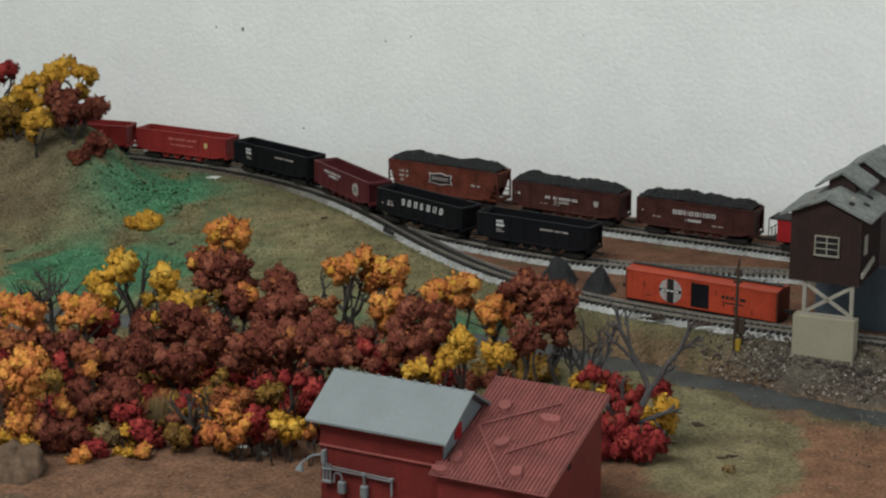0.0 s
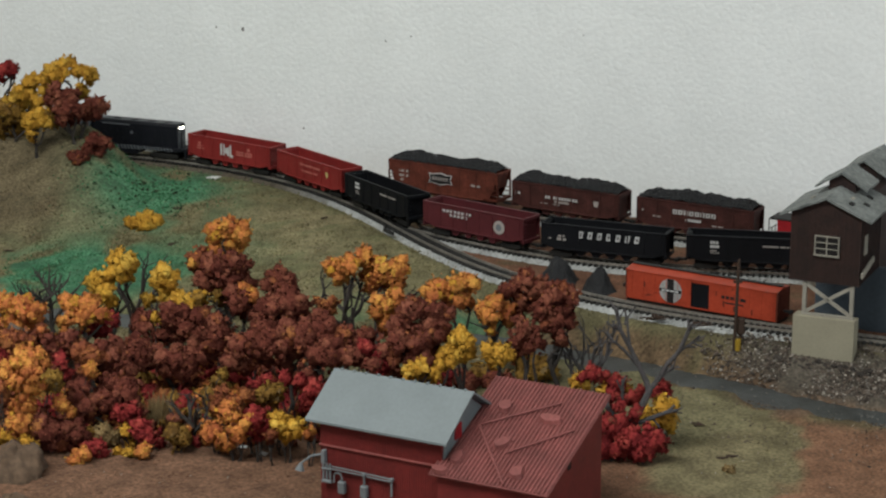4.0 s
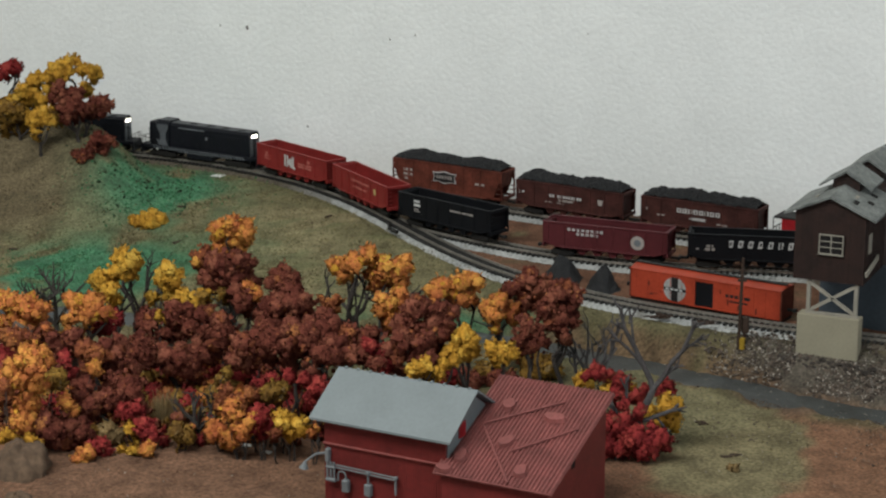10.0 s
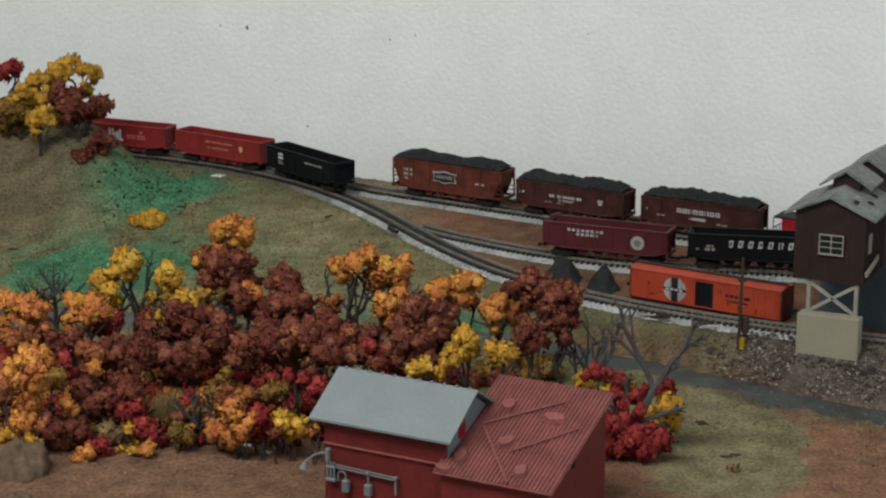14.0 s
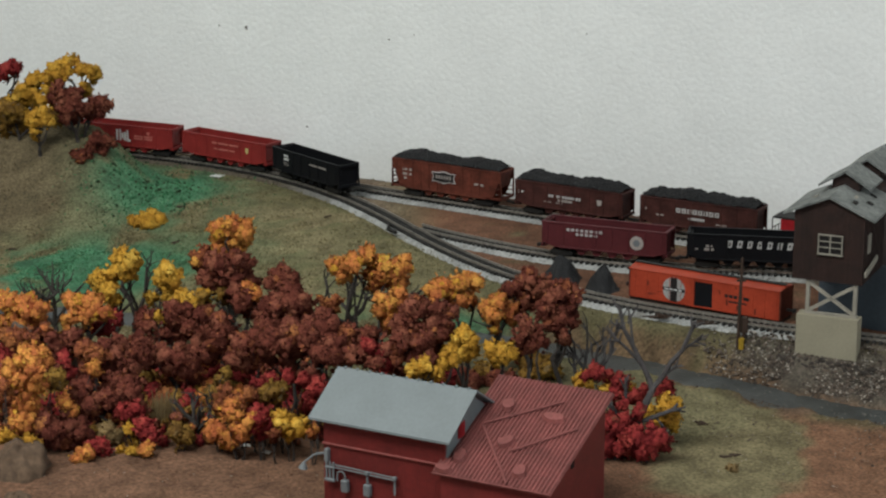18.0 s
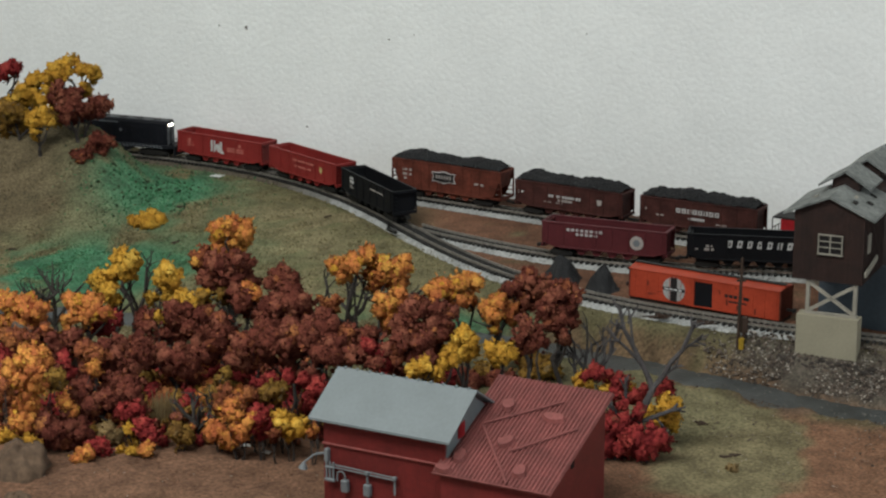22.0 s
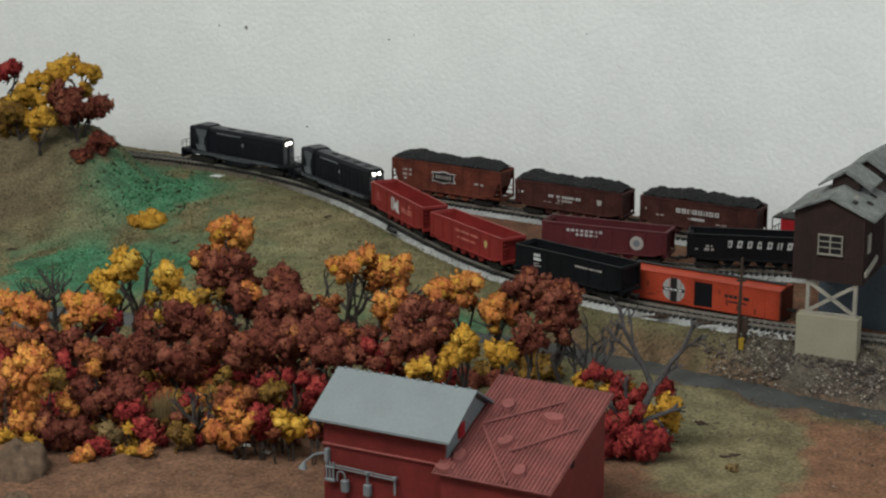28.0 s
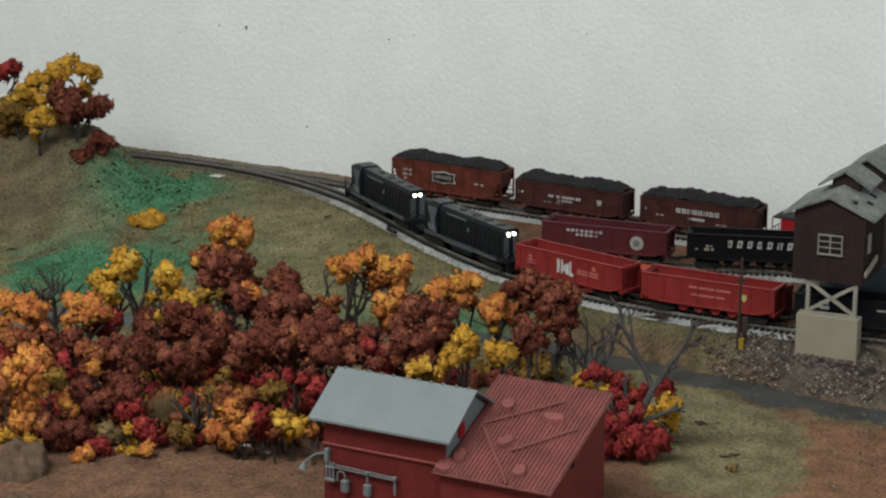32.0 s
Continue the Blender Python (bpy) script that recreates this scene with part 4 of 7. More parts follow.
    for k in range(22):
        x, z = rng.uniform(-L + 0.002, L - 0.004), rng.uniform(0.001, z1 - 0.002)
        if -0.030 < x < 0.008:
            continue
        w, h = (rng.uniform(0.0006, 0.0014), rng.uniform(0.0015, 0.005)) if k % 3 else (rng.uniform(0.002, 0.005), rng.uniform(0.0004, 0.0009))
        bm = bmesh.new()
        prism(bm, [(x, z), (x + w, z + h * 0.2), (x + w * 0.7, min(z + h, z1)), (x - w * 0.2, min(z + h * 0.8, z1))], -W - 0.00012, -W + 0.0003)
        part("grime_mark", bm, GRIME, car, "dark sooty weathering mark")
    for w in (-1, 1):
        coupler(car, w * L, w)
    return car


BOXCAR = boxcar()
BOXCAR.matrix_world = pose(0.1713, 1.3651, 0.0020, 0, 0, -32.5)


def caboose():
    car = thing("caboose", Matrix(), "bright red caboose with dark roof and end platform", "caboose")
    L, W = 0.034, 0.0092
    part("body", block(-L, L, -W, W, 0.0075, 0.0225, 0.0003), CABRED, car)
    part("roof", block(-L - 0.006, L + 0.006, -W - 0.0006, W + 0.0006, 0.0225, 0.0240, 0.0006), TRUCKM, car, "dark grey roof")
    part("cupola", block(-0.006, 0.012, -W + 0.0005, W - 0.0005, 0.0240, 0.0300, 0.0004), CABRED, car)
    part("underframe", block(-L - 0.006, L + 0.006, -0.006, 0.006, 0.0062, 0.0078), TRUCKM, car)
    for w in (-1, 1):
        part("platform", block(min(w * L, w * (L + 0.0065)), max(w * L, w * (L + 0.0065)), -W, W, 0.0072, 0.0084), TRUCKM, car)
        bm = bmesh.new()
        for y in (-W, -0.003, 0.003, W):
            rod(bm, (w * (L + 0.006), y, 0.008), (w * (L + 0.006), y, 0.0155 if abs(y) < W else 0.0226), 0.0004, seg=5)
        rod(bm, (w * (L + 0.006), -W, 0.0155), (w * (L + 0.006), W, 0.0155), 0.0004, seg=5)
        part("end_railing", bm, TRUCKM, car, "black end railing")
        part("end_marking", block(min(w * L, w * (L + 0.0003)), max(w * L, w * (L + 0.0003)), -W + 0.001, -0.003, 0.010, 0.021), WHITEINK, car)
        truck(car, w * 0.024)
        coupler(car, w * (L + 0.006), w)
    return car


rest(caboose(), REAR, 0.566)


# ---- coal piles, rocks, small scenery ----
def heap(name, x, y, w, h, mat, label, category, seed, rough=0.25):
    rng = np.random.RandomState(seed)
    n, m = 14, 40
    v, f = [], []
    for i in range(n + 1):
        q = i / n
        for j in range(m):
            a = j * 2 * math.pi / m
            p = noise.noise((math.cos(a) * 1.5 + seed, math.sin(a) * 1.5, q * 2.5)) * rough + noise.noise((math.cos(a) * 6 + seed, math.sin(a) * 6, q * 9)) * rough * 0.35
            r = w / 2 * q * (1 + p)
            v.append((math.cos(a) * r, math.sin(a) * r, h * (0.5 + 0.5 * math.cos(math.pi * q ** 1.15) if rough < 0.3 else math.sqrt(max(0, 1 - q * q))) * (1 + 0.4 * p) - 0.001))
    for i in range(n):
        for j in range(m):
            f.append((i * m + j, (i + 1) * m + j, (i + 1) * m + (j + 1) % m, i * m + (j + 1) % m))
    ob = raw(name, v, f, mat, smooth=True)
    ob.matrix_world = pose(x, y, ground_at(x, y))
    return tagged(ob, label, category)


ROCK = material("brown_rock", (0.092, 0.058, 0.036), 0.95, grain=0.3, size=300, stain=0.25, stain_size=60, bump=0.9, depth=0.001)
heap("coal_mound", 0.0800, 1.430, 0.032, 0.0175, COAL, "black coal pile between the tracks", "coal pile", 3)
heap("coal_mound", 0.1060, 1.408, 0.028, 0.0165, COAL, "black coal pile between the tracks", "coal pile", 8)

# ---- the barn in the foreground ----
BARNRED = material("barn_red_paint", (0.132, 0.0150, 0.0130), 0.6, grain=0.15, size=400, stain=0.18, stain_size=60)
ROOFRED = material("weathered_red_roof", (0.185, 0.054, 0.048), 0.7, grain=0.2, size=500, stain=0.22, stain_size=70, vary=0.10)
FADED = material("faded_barn_red", (0.160, 0.032, 0.027), 0.65, grain=0.15, stain=0.2, stain_size=80)
ROOFGREY = material("pale_grey_roof", (0.162, 0.184, 0.190), 0.6, grain=0.05, size=500, stain=0.05, stain_size=60)
PIPE = plastic("grey_pipe_plastic", (0.135, 0.145, 0.150), 0.45)
DARK = plastic("dark_opening", (0.012, 0.010, 0.010), 0.8)
TAN = material("tan_concrete", (0.255, 0.23, 0.165), 0.8, grain=0.06, size=600, stain=0.06, stain_size=60, bump=0.2)
BEAM = plastic("pale_grey_timber", (0.26, 0.24, 0.20), 0.7)
SHEDBROWN = material("brown_board_siding", (0.0205, 0.0084, 0.0060), 0.8, grain=0.28, size=500, stain=0.35, stain_size=90, vary=0.25)
SHINGLE = material("grey_roofing", (0.142, 0.150, 0.142), 0.85, grain=0.32, size=420, stain=0.34, stain_size=75, bump=0.6, vary=0.08)
BLUEGREY = material("blue_grey_panel", (0.055, 0.069, 0.083), 0.7, grain=0.12, stain=0.12)

BARN_TURN = -28.3
barn = thing("barn", pose(-0.0683, 1.0701, -0.020, 0, 0, BARN_TURN), "red board barn with pale grey gable roof and lower red-roofed wing", "barn")
E_Z = 0.050  # eaves above the ground
bm = bmesh.new()
# tall block: x along the ridge, y away
for x in (0.006, 0.0765):
    vs = [bm.verts.new((x, y, z)) for y, z in ((0.005, 0), (0.055, 0), (0.055, E_Z + 0.001), (0.030, E_Z + 0.0165), (0.005, E_Z + 0.001))]
    bm.faces.new(vs)
bm.verts.ensure_lookup_table()
for i in range(5):
    j = (i + 1) % 5
    bm.faces.new((bm.verts[i], bm.verts[j], bm.verts[5 + j], bm.verts[5 + i]))
bmesh.ops.recalc_face_normals(bm, faces=bm.faces)
body = part("tall_block", bm, BARNRED, barn)
for i in range(54):
    x = 0.0065 + i * 0.00131
    part("batten", block(x, x + 0.0005, 0.0047, 0.0052, 0.0, E_Z + 0.0005), BARNRED, barn)
part("belt_board", block(0.0055, 0.0765, 0.0036, 0.005, E_Z - 0.0148, E_Z - 0.0136, 0.0003), FADED, barn, "faded red belt board")
part("gable_panel", prism(bmesh.new(), [(0.006, E_Z - 0.012), (0.055, E_Z - 0.012), (0.055, E_Z), (0.030, E_Z + 0.016), (0.006, E_Z)], 0, 0.0006), ROOFGREY, barn, "pale grey gable wall").matrix_basis = Matrix.Translation((0.0772, 0, 0)) @ Matrix.Rotation(radians(90), 4, "Z")
part("gable_window", block(0.0768, 0.0781, 0.0170, 0.0235, E_Z - 0.004, E_Z + 0.004, 0.0002), CABRED, barn, "small red gable window")
for sgn in (-1, 1):
    bm = bmesh.new()
    y0 = 0.0 if sgn < 0 else 0.060
    prism(bm, [(0.030, E_Z + 0.0185), (y0, E_Z), (y0, E_Z - 0.0012), (0.030, E_Z + 0.0173)], -0.0815, 0.0)
    ob = part("grey_roof", bm, ROOFGREY, barn, "smooth pale grey roof slope")
    ob.matrix_basis = Matrix.Rotation(radians(90), 4, "Z")
bm = bmesh.new()
for k in range(11):
    box(bm, 0.004 + k * 0.0072, 0.0052 + k * 0.0072, 0.0292, 0.0308, E_Z + 0.0178, E_Z + 0.0190)
part("ridge_tabs", bm, ROOFGREY, barn)

# low wing: its ridge runs the same way, the roof falls towards the eye
W0, W1 = 0.0765, 0.1390
WE, WR, WY = 0.0345, 0.0640, 0.070
bm = bmesh.new()
prism(bm, [(0.0, 0.0), (WY - 0.002, 0.0), (WY - 0.002, WR - 0.0025), (0.0, WE - 0.001)], -W1 + 0.004, -W0)
ob = part("wing_body", bm, BARNRED, barn)
ob.matrix_basis = Matrix.Rotation(radians(90), 4, "Z")
slope = math.atan2(WR - WE, WY + 0.004)
run = math.hypot(WR - WE, WY + 0.004)
deck = Matrix.Translation((0, -0.004, WE)) @ Matrix.Rotation(slope, 4, "X")
part("wing_roof", block(W0 - 0.003, W1, 0, run, -0.0012, 0.0, 0.0002, deck), ROOFRED, barn, "weathered red roof of the wing")
for i in range(30):
    x = W0 - 0.0025 + i * 0.00219
    part("roof_rib", block(x, x + 0.0011, 0.0005, run - 0.0002, 0.0, 0.0009, 0.0003, deck), ROOFRED, barn)


def deck_bar(x0, y0, x1, y1, w, h, name, label=""):
    a, b = Vector((x0, y0, 0)), Vector((x1, y1, 0))
    d = b - a
    m = deck @ Matrix.Translation((a + b) / 2 + Vector((0, 0, 0.0012))) @ Matrix.Rotation(math.atan2(d.y, d.x), 4, "Z")
    return part(name, block(-d.length / 2, d.length / 2, -w / 2, w / 2, 0, h, 0.0003, m), ROOFRED, barn, label)


deck_bar(0.0840, 0.040, 0.1180, 0.0660, 0.0012, 0.0010, "loose_batten", "loose red batten on the roof")
deck_bar(0.0830, 0.0400, 0.1150, 0.0010, 0.0014, 0.0010, "loose_batten")
deck_bar(0.1060, 0.0230, 0.1330, 0.0480, 0.0012, 0.0010, "loose_batten")
for x, y, w, d in ((0.0900, 0.0565, 0.007, 0.008), (0.1170, 0.0530, 0.006, 0.011), (0.1010, 0.0300, 0.009, 0.006), (0.1175, 0.0110, 0.008, 0.006), (0.0830, 0.0140, 0.006, 0.010), (0.0790, 0.0030, 0.008, 0.004)):
    m = deck @ Matrix.Translation((x, y, 0.0010)) @ Matrix.Rotation(x * 40, 4, "Z")
    bm = bmesh.new()
    rod(bm, (0, 0, -0.0004), (0, 0, 0.0017), 1.0, 0.82, 9)
    for vt in bm.verts:
        k = 1 + 0.35 * noise.noise((vt.co.x * 1.5 + x * 300, vt.co.y * 1.5, y * 100))
        vt.co = (vt.co.x * w * 0.62 * k, vt.co.y * d * 0.62 * k, vt.co.z)
    bmesh.ops.transform(bm, matrix=m, verts=bm.verts)
    part("roof_patch", bm, ROOFRED, barn, "raised red roof patch")
part("wing_hole", block(W1 - 0.0046, W1 - 0.0036, 0.027, 0.031, WE + 0.002, WE + 0.0095, 0.0003), DARK, barn, "dark hole in the gable wall")
# pipes on the front wall
z = E_Z - 0.0255
for dz in (0.0006, -0.0008):
    bm = bmesh.new()
    rod(bm, (0.0100, 0.0028, z + dz + 0.0005), (0.0490, 0.0028, z + dz - 0.0004), 0.00045, seg=8)
    part("wall_pipe", bm, PIPE, barn, "thin grey pipe along the wall")
for x, drop in ((0.0490, 0.009), (0.0330, 0.004)):
    bm = bmesh.new()
    rod(bm, (x, 0.0026, z), (x, 0.0026, z - drop), 0.0006, seg=8)
    box(bm, x - 0.0010, x + 0.0010, 0.0014, 0.0038, z - 0.0010, z + 0.0009, 0.0003)
    part("drop_pipe", bm, PIPE, barn, "grey pipe elbow and drop")
bm = bmesh.new()
for x in (0.0092, 0.0112, 0.0132):
    rod(bm, (x, 0.0022, z + 0.0025), (x, 0.0022, z - 0.0070), 0.0006, seg=8)
box(bm, 0.0083, 0.0142, 0.0012, 0.0032, z - 0.0080, z - 0.0064, 0.0003)
box(bm, 0.0083, 0.0142, 0.0014, 0.0030, z - 0.0010, z + 0.0002, 0.0003)
part("pipe_rack", bm, PIPE, barn, "rack of three grey pipes")
bm = bmesh.new()
for k in range(8):
    a0, a1 = math.pi * k / 8, math.pi * (k + 1) / 8
    rod(bm, (0.0175 - 0.0022 * math.cos(a0), 0.0026, z - 0.0040 + 0.0022 * math.sin(a0)), (0.0175 - 0.0022 * math.cos(a1), 0.0026, z - 0.0040 + 0.0022 * math.sin(a1)), 0.00045, seg=6)
rod(bm, (0.0153, 0.0026, z - 0.0040), (0.0153, 0.0026, z - 0.0075), 0.00045, seg=6)
part("pipe_loop", bm, PIPE, barn, "bent grey pipe over the meter")
for x in (0.0180, 0.0312):
    bm = block(x, x + 0.0040, 0.0008, 0.0040, z - 0.0125, z - 0.0058, 0.0006)
    rod(bm, (x + 0.0020, 0.0024, z - 0.0060), (x + 0.0020, 0.0024, z - 0.0040), 0.0006, seg=8)
    part("meter_box", bm, PIPE, barn, "grey meter box")
bm = bmesh.new()
rod(bm, (0.0085, 0.0040, E_Z - 0.0190), (0.0035, 0.0, E_Z - 0.0195), 0.0007, seg=8)
rod(bm, (0.0035, 0.0, E_Z - 0.0195), (-0.0010, -0.003, E_Z - 0.0235), 0.0006, seg=8)
rod(bm, (-0.0010, -0.003, E_Z - 0.0235), (-0.0015, -0.0035, E_Z - 0.0270), 0.0008, 0.0026, 12)
box(bm, 0.0078, 0.0100, 0.002, 0.005, E_Z - 0.0235, E_Z - 0.0165, 0.0003)
part("wall_lamp", bm, PIPE, barn, "grey gooseneck wall lamp, unlit")

# ---- the tipple ----
TIP = pose(0.2142, 1.2869, 0, 0, 0, -24.7)
tip = thing("coal_tipple", TIP, "brown board coal tipple on pale posts with stepped grey roofs", "coal tipple")
part("foundation", block(0, 0.0380, 0, 0.010, -0.006, 0.0200, 0.0004), TAN, tip, "tan concrete foundation block")
for x in (0.0045, 0.0335):
    part("post", block(x, x + 0.0024, 0.003, 0.0054, 0.0200, 0.0420, 0.0002), BEAM, tip, "pale grey post")
part("sole_beam", block(0.004, 0.0365, 0.0028, 0.0056, 0.0195, 0.0212, 0.0002), BEAM, tip)
for a, b in (((0.0060, 0.0215), (0.0342, 0.0395)), ((0.0342, 0.0215), (0.0060, 0.0395))):
    d = Vector((b[0] - a[0], 0, b[1] - a[1]))
    m = Matrix.Translation(((a[0] + b[0]) / 2, 0.0042, (a[1] + b[1]) / 2)) @ Matrix.Rotation(-math.atan2(d.z, d.x), 4, "Y")
    part("cross_brace", block(-d.length / 2, d.length / 2, -0.0008, 0.0008, -0.0010, 0.0010, 0, m), BEAM, tip, "pale grey diagonal brace")


def gable_block(name, x0, x1, y0, y1, z0, z1, rise, mat):
    bm = bmesh.new()
    prism(bm, [(x0, z0), (x1, z0), (x1, z1), ((x0 + x1) / 2, z1 + rise), (x0, z1)], y0, y1)
    return part(name, bm, mat, tip)


def gable_roof(x0, x1, y0, y1, z, rise, over=0.005, thick=0.0014):
    xm, k = (x0 + x1) / 2, rise / ((x1 - x0) / 2)
    for s in (-1, 1):
        xe = xm + s * ((x1 - x0) / 2 + over)
        bm = bmesh.new()
        prism(bm, [(xm, z + rise + 0.0004), (xe, z - over * k + 0.0004), (xe, z - over * k + 0.0004 + thick), (xm, z + rise + 0.0004 + thick)], y0 - 0.003, y1 + 0.003)
        part("roof_slope", bm, SHINGLE, tip, "weathered grey roof slope")


S0, S1, SM = -0.0035, 0.0385, 0.0175
body = gable_block("house", S0, S1, 0.002, 0.054, 0.0415, 0.0835, 0.0092, SHEDBROWN)
for i in range(30):
    x = S0 + i * (S1 - S0) / 29
    part("siding_board", block(x - 0.0004, x + 0.0004, 0.00178, 0.0025, 0.0410, 0.0835 + 0.0090 * (1 - abs(x - SM) / 0.021)), SHEDBROWN, tip)
for i in range(16):
    y = 0.003 + i * 0.0032
    part("siding_board", block(S1 - 0.0004, S1 + 0.0004, y, y + 0.0007, 0.0410, 0.0835), SHEDBROWN, tip)
gable_roof(S0, S1, 0.002, 0.054, 0.0835, 0.0092, 0.007)
gable_block("rear_block", 0.0090, 0.0330, 0.0545, 0.125, 0.0, 0.086, 0.004, SHEDBROWN)
for x0, y0, y1, z in ((0.0100, 0.0335, 0.057, 0.0968), (0.0120, 0.0790, 0.125, 0.0950)):
    gable_block("monitor", x0, x0 + 0.0165, y0, y1, 0.085, z, 0.0050, SHEDBROWN)
    gable_roof(x0, x0 + 0.0165, y0, y1, z, 0.0050, 0.0080, 0.0012)
win = part("window_glass", block(0.0115, 0.0262, 0.0008, 0.0018, 0.0590, 0.0702, 0.0001), DARK, tip, "six-pane window with cream bars")
for x0, x1, z0, z1 in ((0.0113, 0.0120, 0.0584, 0.0708), (0.0257, 0.0264, 0.0584, 0.0708), (0.0185, 0.0191, 0.0584, 0.0708), (0.0110, 0.0267, 0.0581, 0.0591), (0.0113, 0.0263, 0.0700, 0.0707), (0.0113, 0.0263, 0.0625, 0.0630), (0.0113, 0.0263, 0.0662, 0.0667)):
    part("window_bar", block(x0, x1, 0.0000, 0.0012, z0, z1), BEAM, win, "cream window bar")
part("side_window", block(0.0382, 0.0392, 0.012, 0.019, 0.058, 0.070, 0.0002), BEAM, tip)
part("stair_rail", block(-0.014, 0.014, -0.0006, 0.0006, -0.0016, 0.0016, 0, Matrix.Translation((0.0405, 0.016, 0.0500)) @ Matrix.Rotation(radians(90), 4, "Z") @ Matrix.Rotation(radians(-9), 4, "Y")), BEAM, tip, "pale sloping rail")
part("support_wall", block(0.000, 0.060, 0.050, 0.054, -0.002, 0.0410, 0.0004), BLUEGREY, tip, "blue grey support wall")

for x, y, w, d, side in ((0.030, 0.012, 0.003, 0.006, 1), (0.036, 0.024, 0.004, 0.004, 1), (0.028, 0.022, 0.002, 0.005, 1), (0.034, 0.040, 0.004, 0.003, 1), (0.004, 0.020, 0.003, 0.005, -1)):
    k = 0.0092 / 0.021
    z = 0.0835 + 0.0092 - abs(x - SM) * k + 0.0019
    part("roof_scar", block(-w / 2, w / 2, -d / 2, d / 2, 0, 0.0004, 0, Matrix.Translation((x, y, z)) @ Matrix.Rotation(side * math.atan(k), 4, "Y")), DARK if x > 0.028 else BEAM, tip)

# ---- the grove and the hill ----
lobed_tree(-0.3481, 1.7400, "red", 501, [(0.0014, 0.0003, 0.0555, 0.0063), (0.0074, 0.0014, 0.0538, 0.0054), (-0.0003, -0.0014, 0.0498, 0.0051), (0.0108, 0.0001, 0.0562, 0.0033), (0.0056, 0.0026, 0.0574, 0.0039)])
lobed_tree(-0.2987, 1.7500, "yellow", 502, [(0.0025, 0.0077, 0.0520, 0.0048), (-0.0005, -0.0072, 0.0497, 0.0063), (-0.0083, -0.0057, 0.0484, 0.0057), (-0.0116, -0.0087, 0.0459, 0.0049), (0.0104, -0.0011, 0.0456, 0.0051), (0.0189, -0.0091, 0.0470, 0.0054), (0.0226, -0.0008, 0.0437, 0.0050), (0.0187, 0.0029, 0.0372, 0.0033), (-0.0028, -0.0043, 0.0428, 0.0054), (-0.0126, 0.0034, 0.0360, 0.0054), (0.0134, 0.0018, 0.0291, 0.0048), (0.0124, -0.0092, 0.0343, 0.0033)])
lobed_tree(-0.3252, 1.7350, "yellow", 503, [(0.0013, 0.0010, 0.0460, 0.0060), (0.0095, -0.0043, 0.0476, 0.0042), (0.0119, -0.0015, 0.0392, 0.0051), (-0.0072, -0.0039, 0.0369, 0.0063), (-0.0013, 0.0034, 0.0325, 0.0063), (-0.0125, -0.0011, 0.0315, 0.0057), (0.0079, -0.0061, 0.0325, 0.0048), (-0.0040, 0.0008, 0.0278, 0.0051), (0.0135, 0.0050, 0.0326, 0.0039), (-0.0181, -0.0034, 0.0290, 0.0054)])
lobed_tree(-0.3374, 1.7300, "gold", 504, [(-0.0092, -0.0063, 0.0276, 0.0071), (-0.0041, -0.0025, 0.0245, 0.0067), (-0.0121, 0.0099, 0.0159, 0.0072), (-0.0049, 0.0108, 0.0134, 0.0068), (0.0021, 0.0039, 0.0232, 0.0063), (-0.0117, 0.0091, 0.0076, 0.0068), (0.0007, 0.0078, 0.0094, 0.0051), (0.0273, -0.0028, 0.0246, 0.0051), (0.0326, -0.0092, 0.0198, 0.0051)])
lobed_tree(-0.3158, 1.7050, "yellow", 505, [(-0.0039, 0.0013, 0.0337, 0.0059), (0.0034, 0.0005, 0.0358, 0.0056), (0.0052, -0.0012, 0.0297, 0.0050), (-0.0013, -0.0024, 0.0279, 0.0044), (-0.0067, -0.0008, 0.0296, 0.0035), (0.0094, -0.0003, 0.0280, 0.0032), (-0.0032, -0.0020, 0.0206, 0.0035), (-0.0034, -0.0018, 0.0157, 0.0027)])
lobed_tree(-0.2864, 1.7150, "maroon", 506, [(-0.0147, -0.0004, 0.0433, 0.0053), (-0.0175, 0.0038, 0.0360, 0.0056), (-0.0092, 0.0009, 0.0380, 0.0062), (-0.0010, -0.0023, 0.0402, 0.0053), (-0.0046, -0.0023, 0.0312, 0.0068), (-0.0124, -0.0005, 0.0293, 0.0053), (0.0026, -0.0031, 0.0298, 0.0056), (-0.0074, -0.0031, 0.0238, 0.0047), (-0.0025, 0.0001, 0.0210, 0.0044), (-0.0099, -0.0043, 0.0200, 0.0038)])
lobed_tree(-0.2858, 1.7220, "maroon", 507, [(0.0141, -0.0002, 0.0287, 0.0068), (0.0071, -0.0013, 0.0271, 0.0053), (0.0198, 0.0019, 0.0280, 0.0045), (0.0078, 0.0023, 0.0207, 0.0051), (0.0151, 0.0018, 0.0235, 0.0054), (0.0024, 0.0017, 0.0205, 0.0039)])
lobed_bush(-0.2681, 1.7050, "maroon", 508, [(-0.0019, -0.0013, 0.0121, 0.0053), (0.0050, 0.0017, 0.0100, 0.0050), (-0.0079, -0.0016, 0.0074, 0.0044), (0.0004, 0.0007, 0.0029, 0.0050), (-0.0067, -0.0017, 0.0017, 0.0038), (0.0104, -0.0005, 0.0071, 0.0030)])
lobed_bush(-0.2814, 1.6900, "maroon", 509, [(0.0006, -0.0029, 0.0029, 0.0047), (-0.0053, -0.0017, 0.0062, 0.0032), (0.0053, 0.0031, 0.0038, 0.0038)])
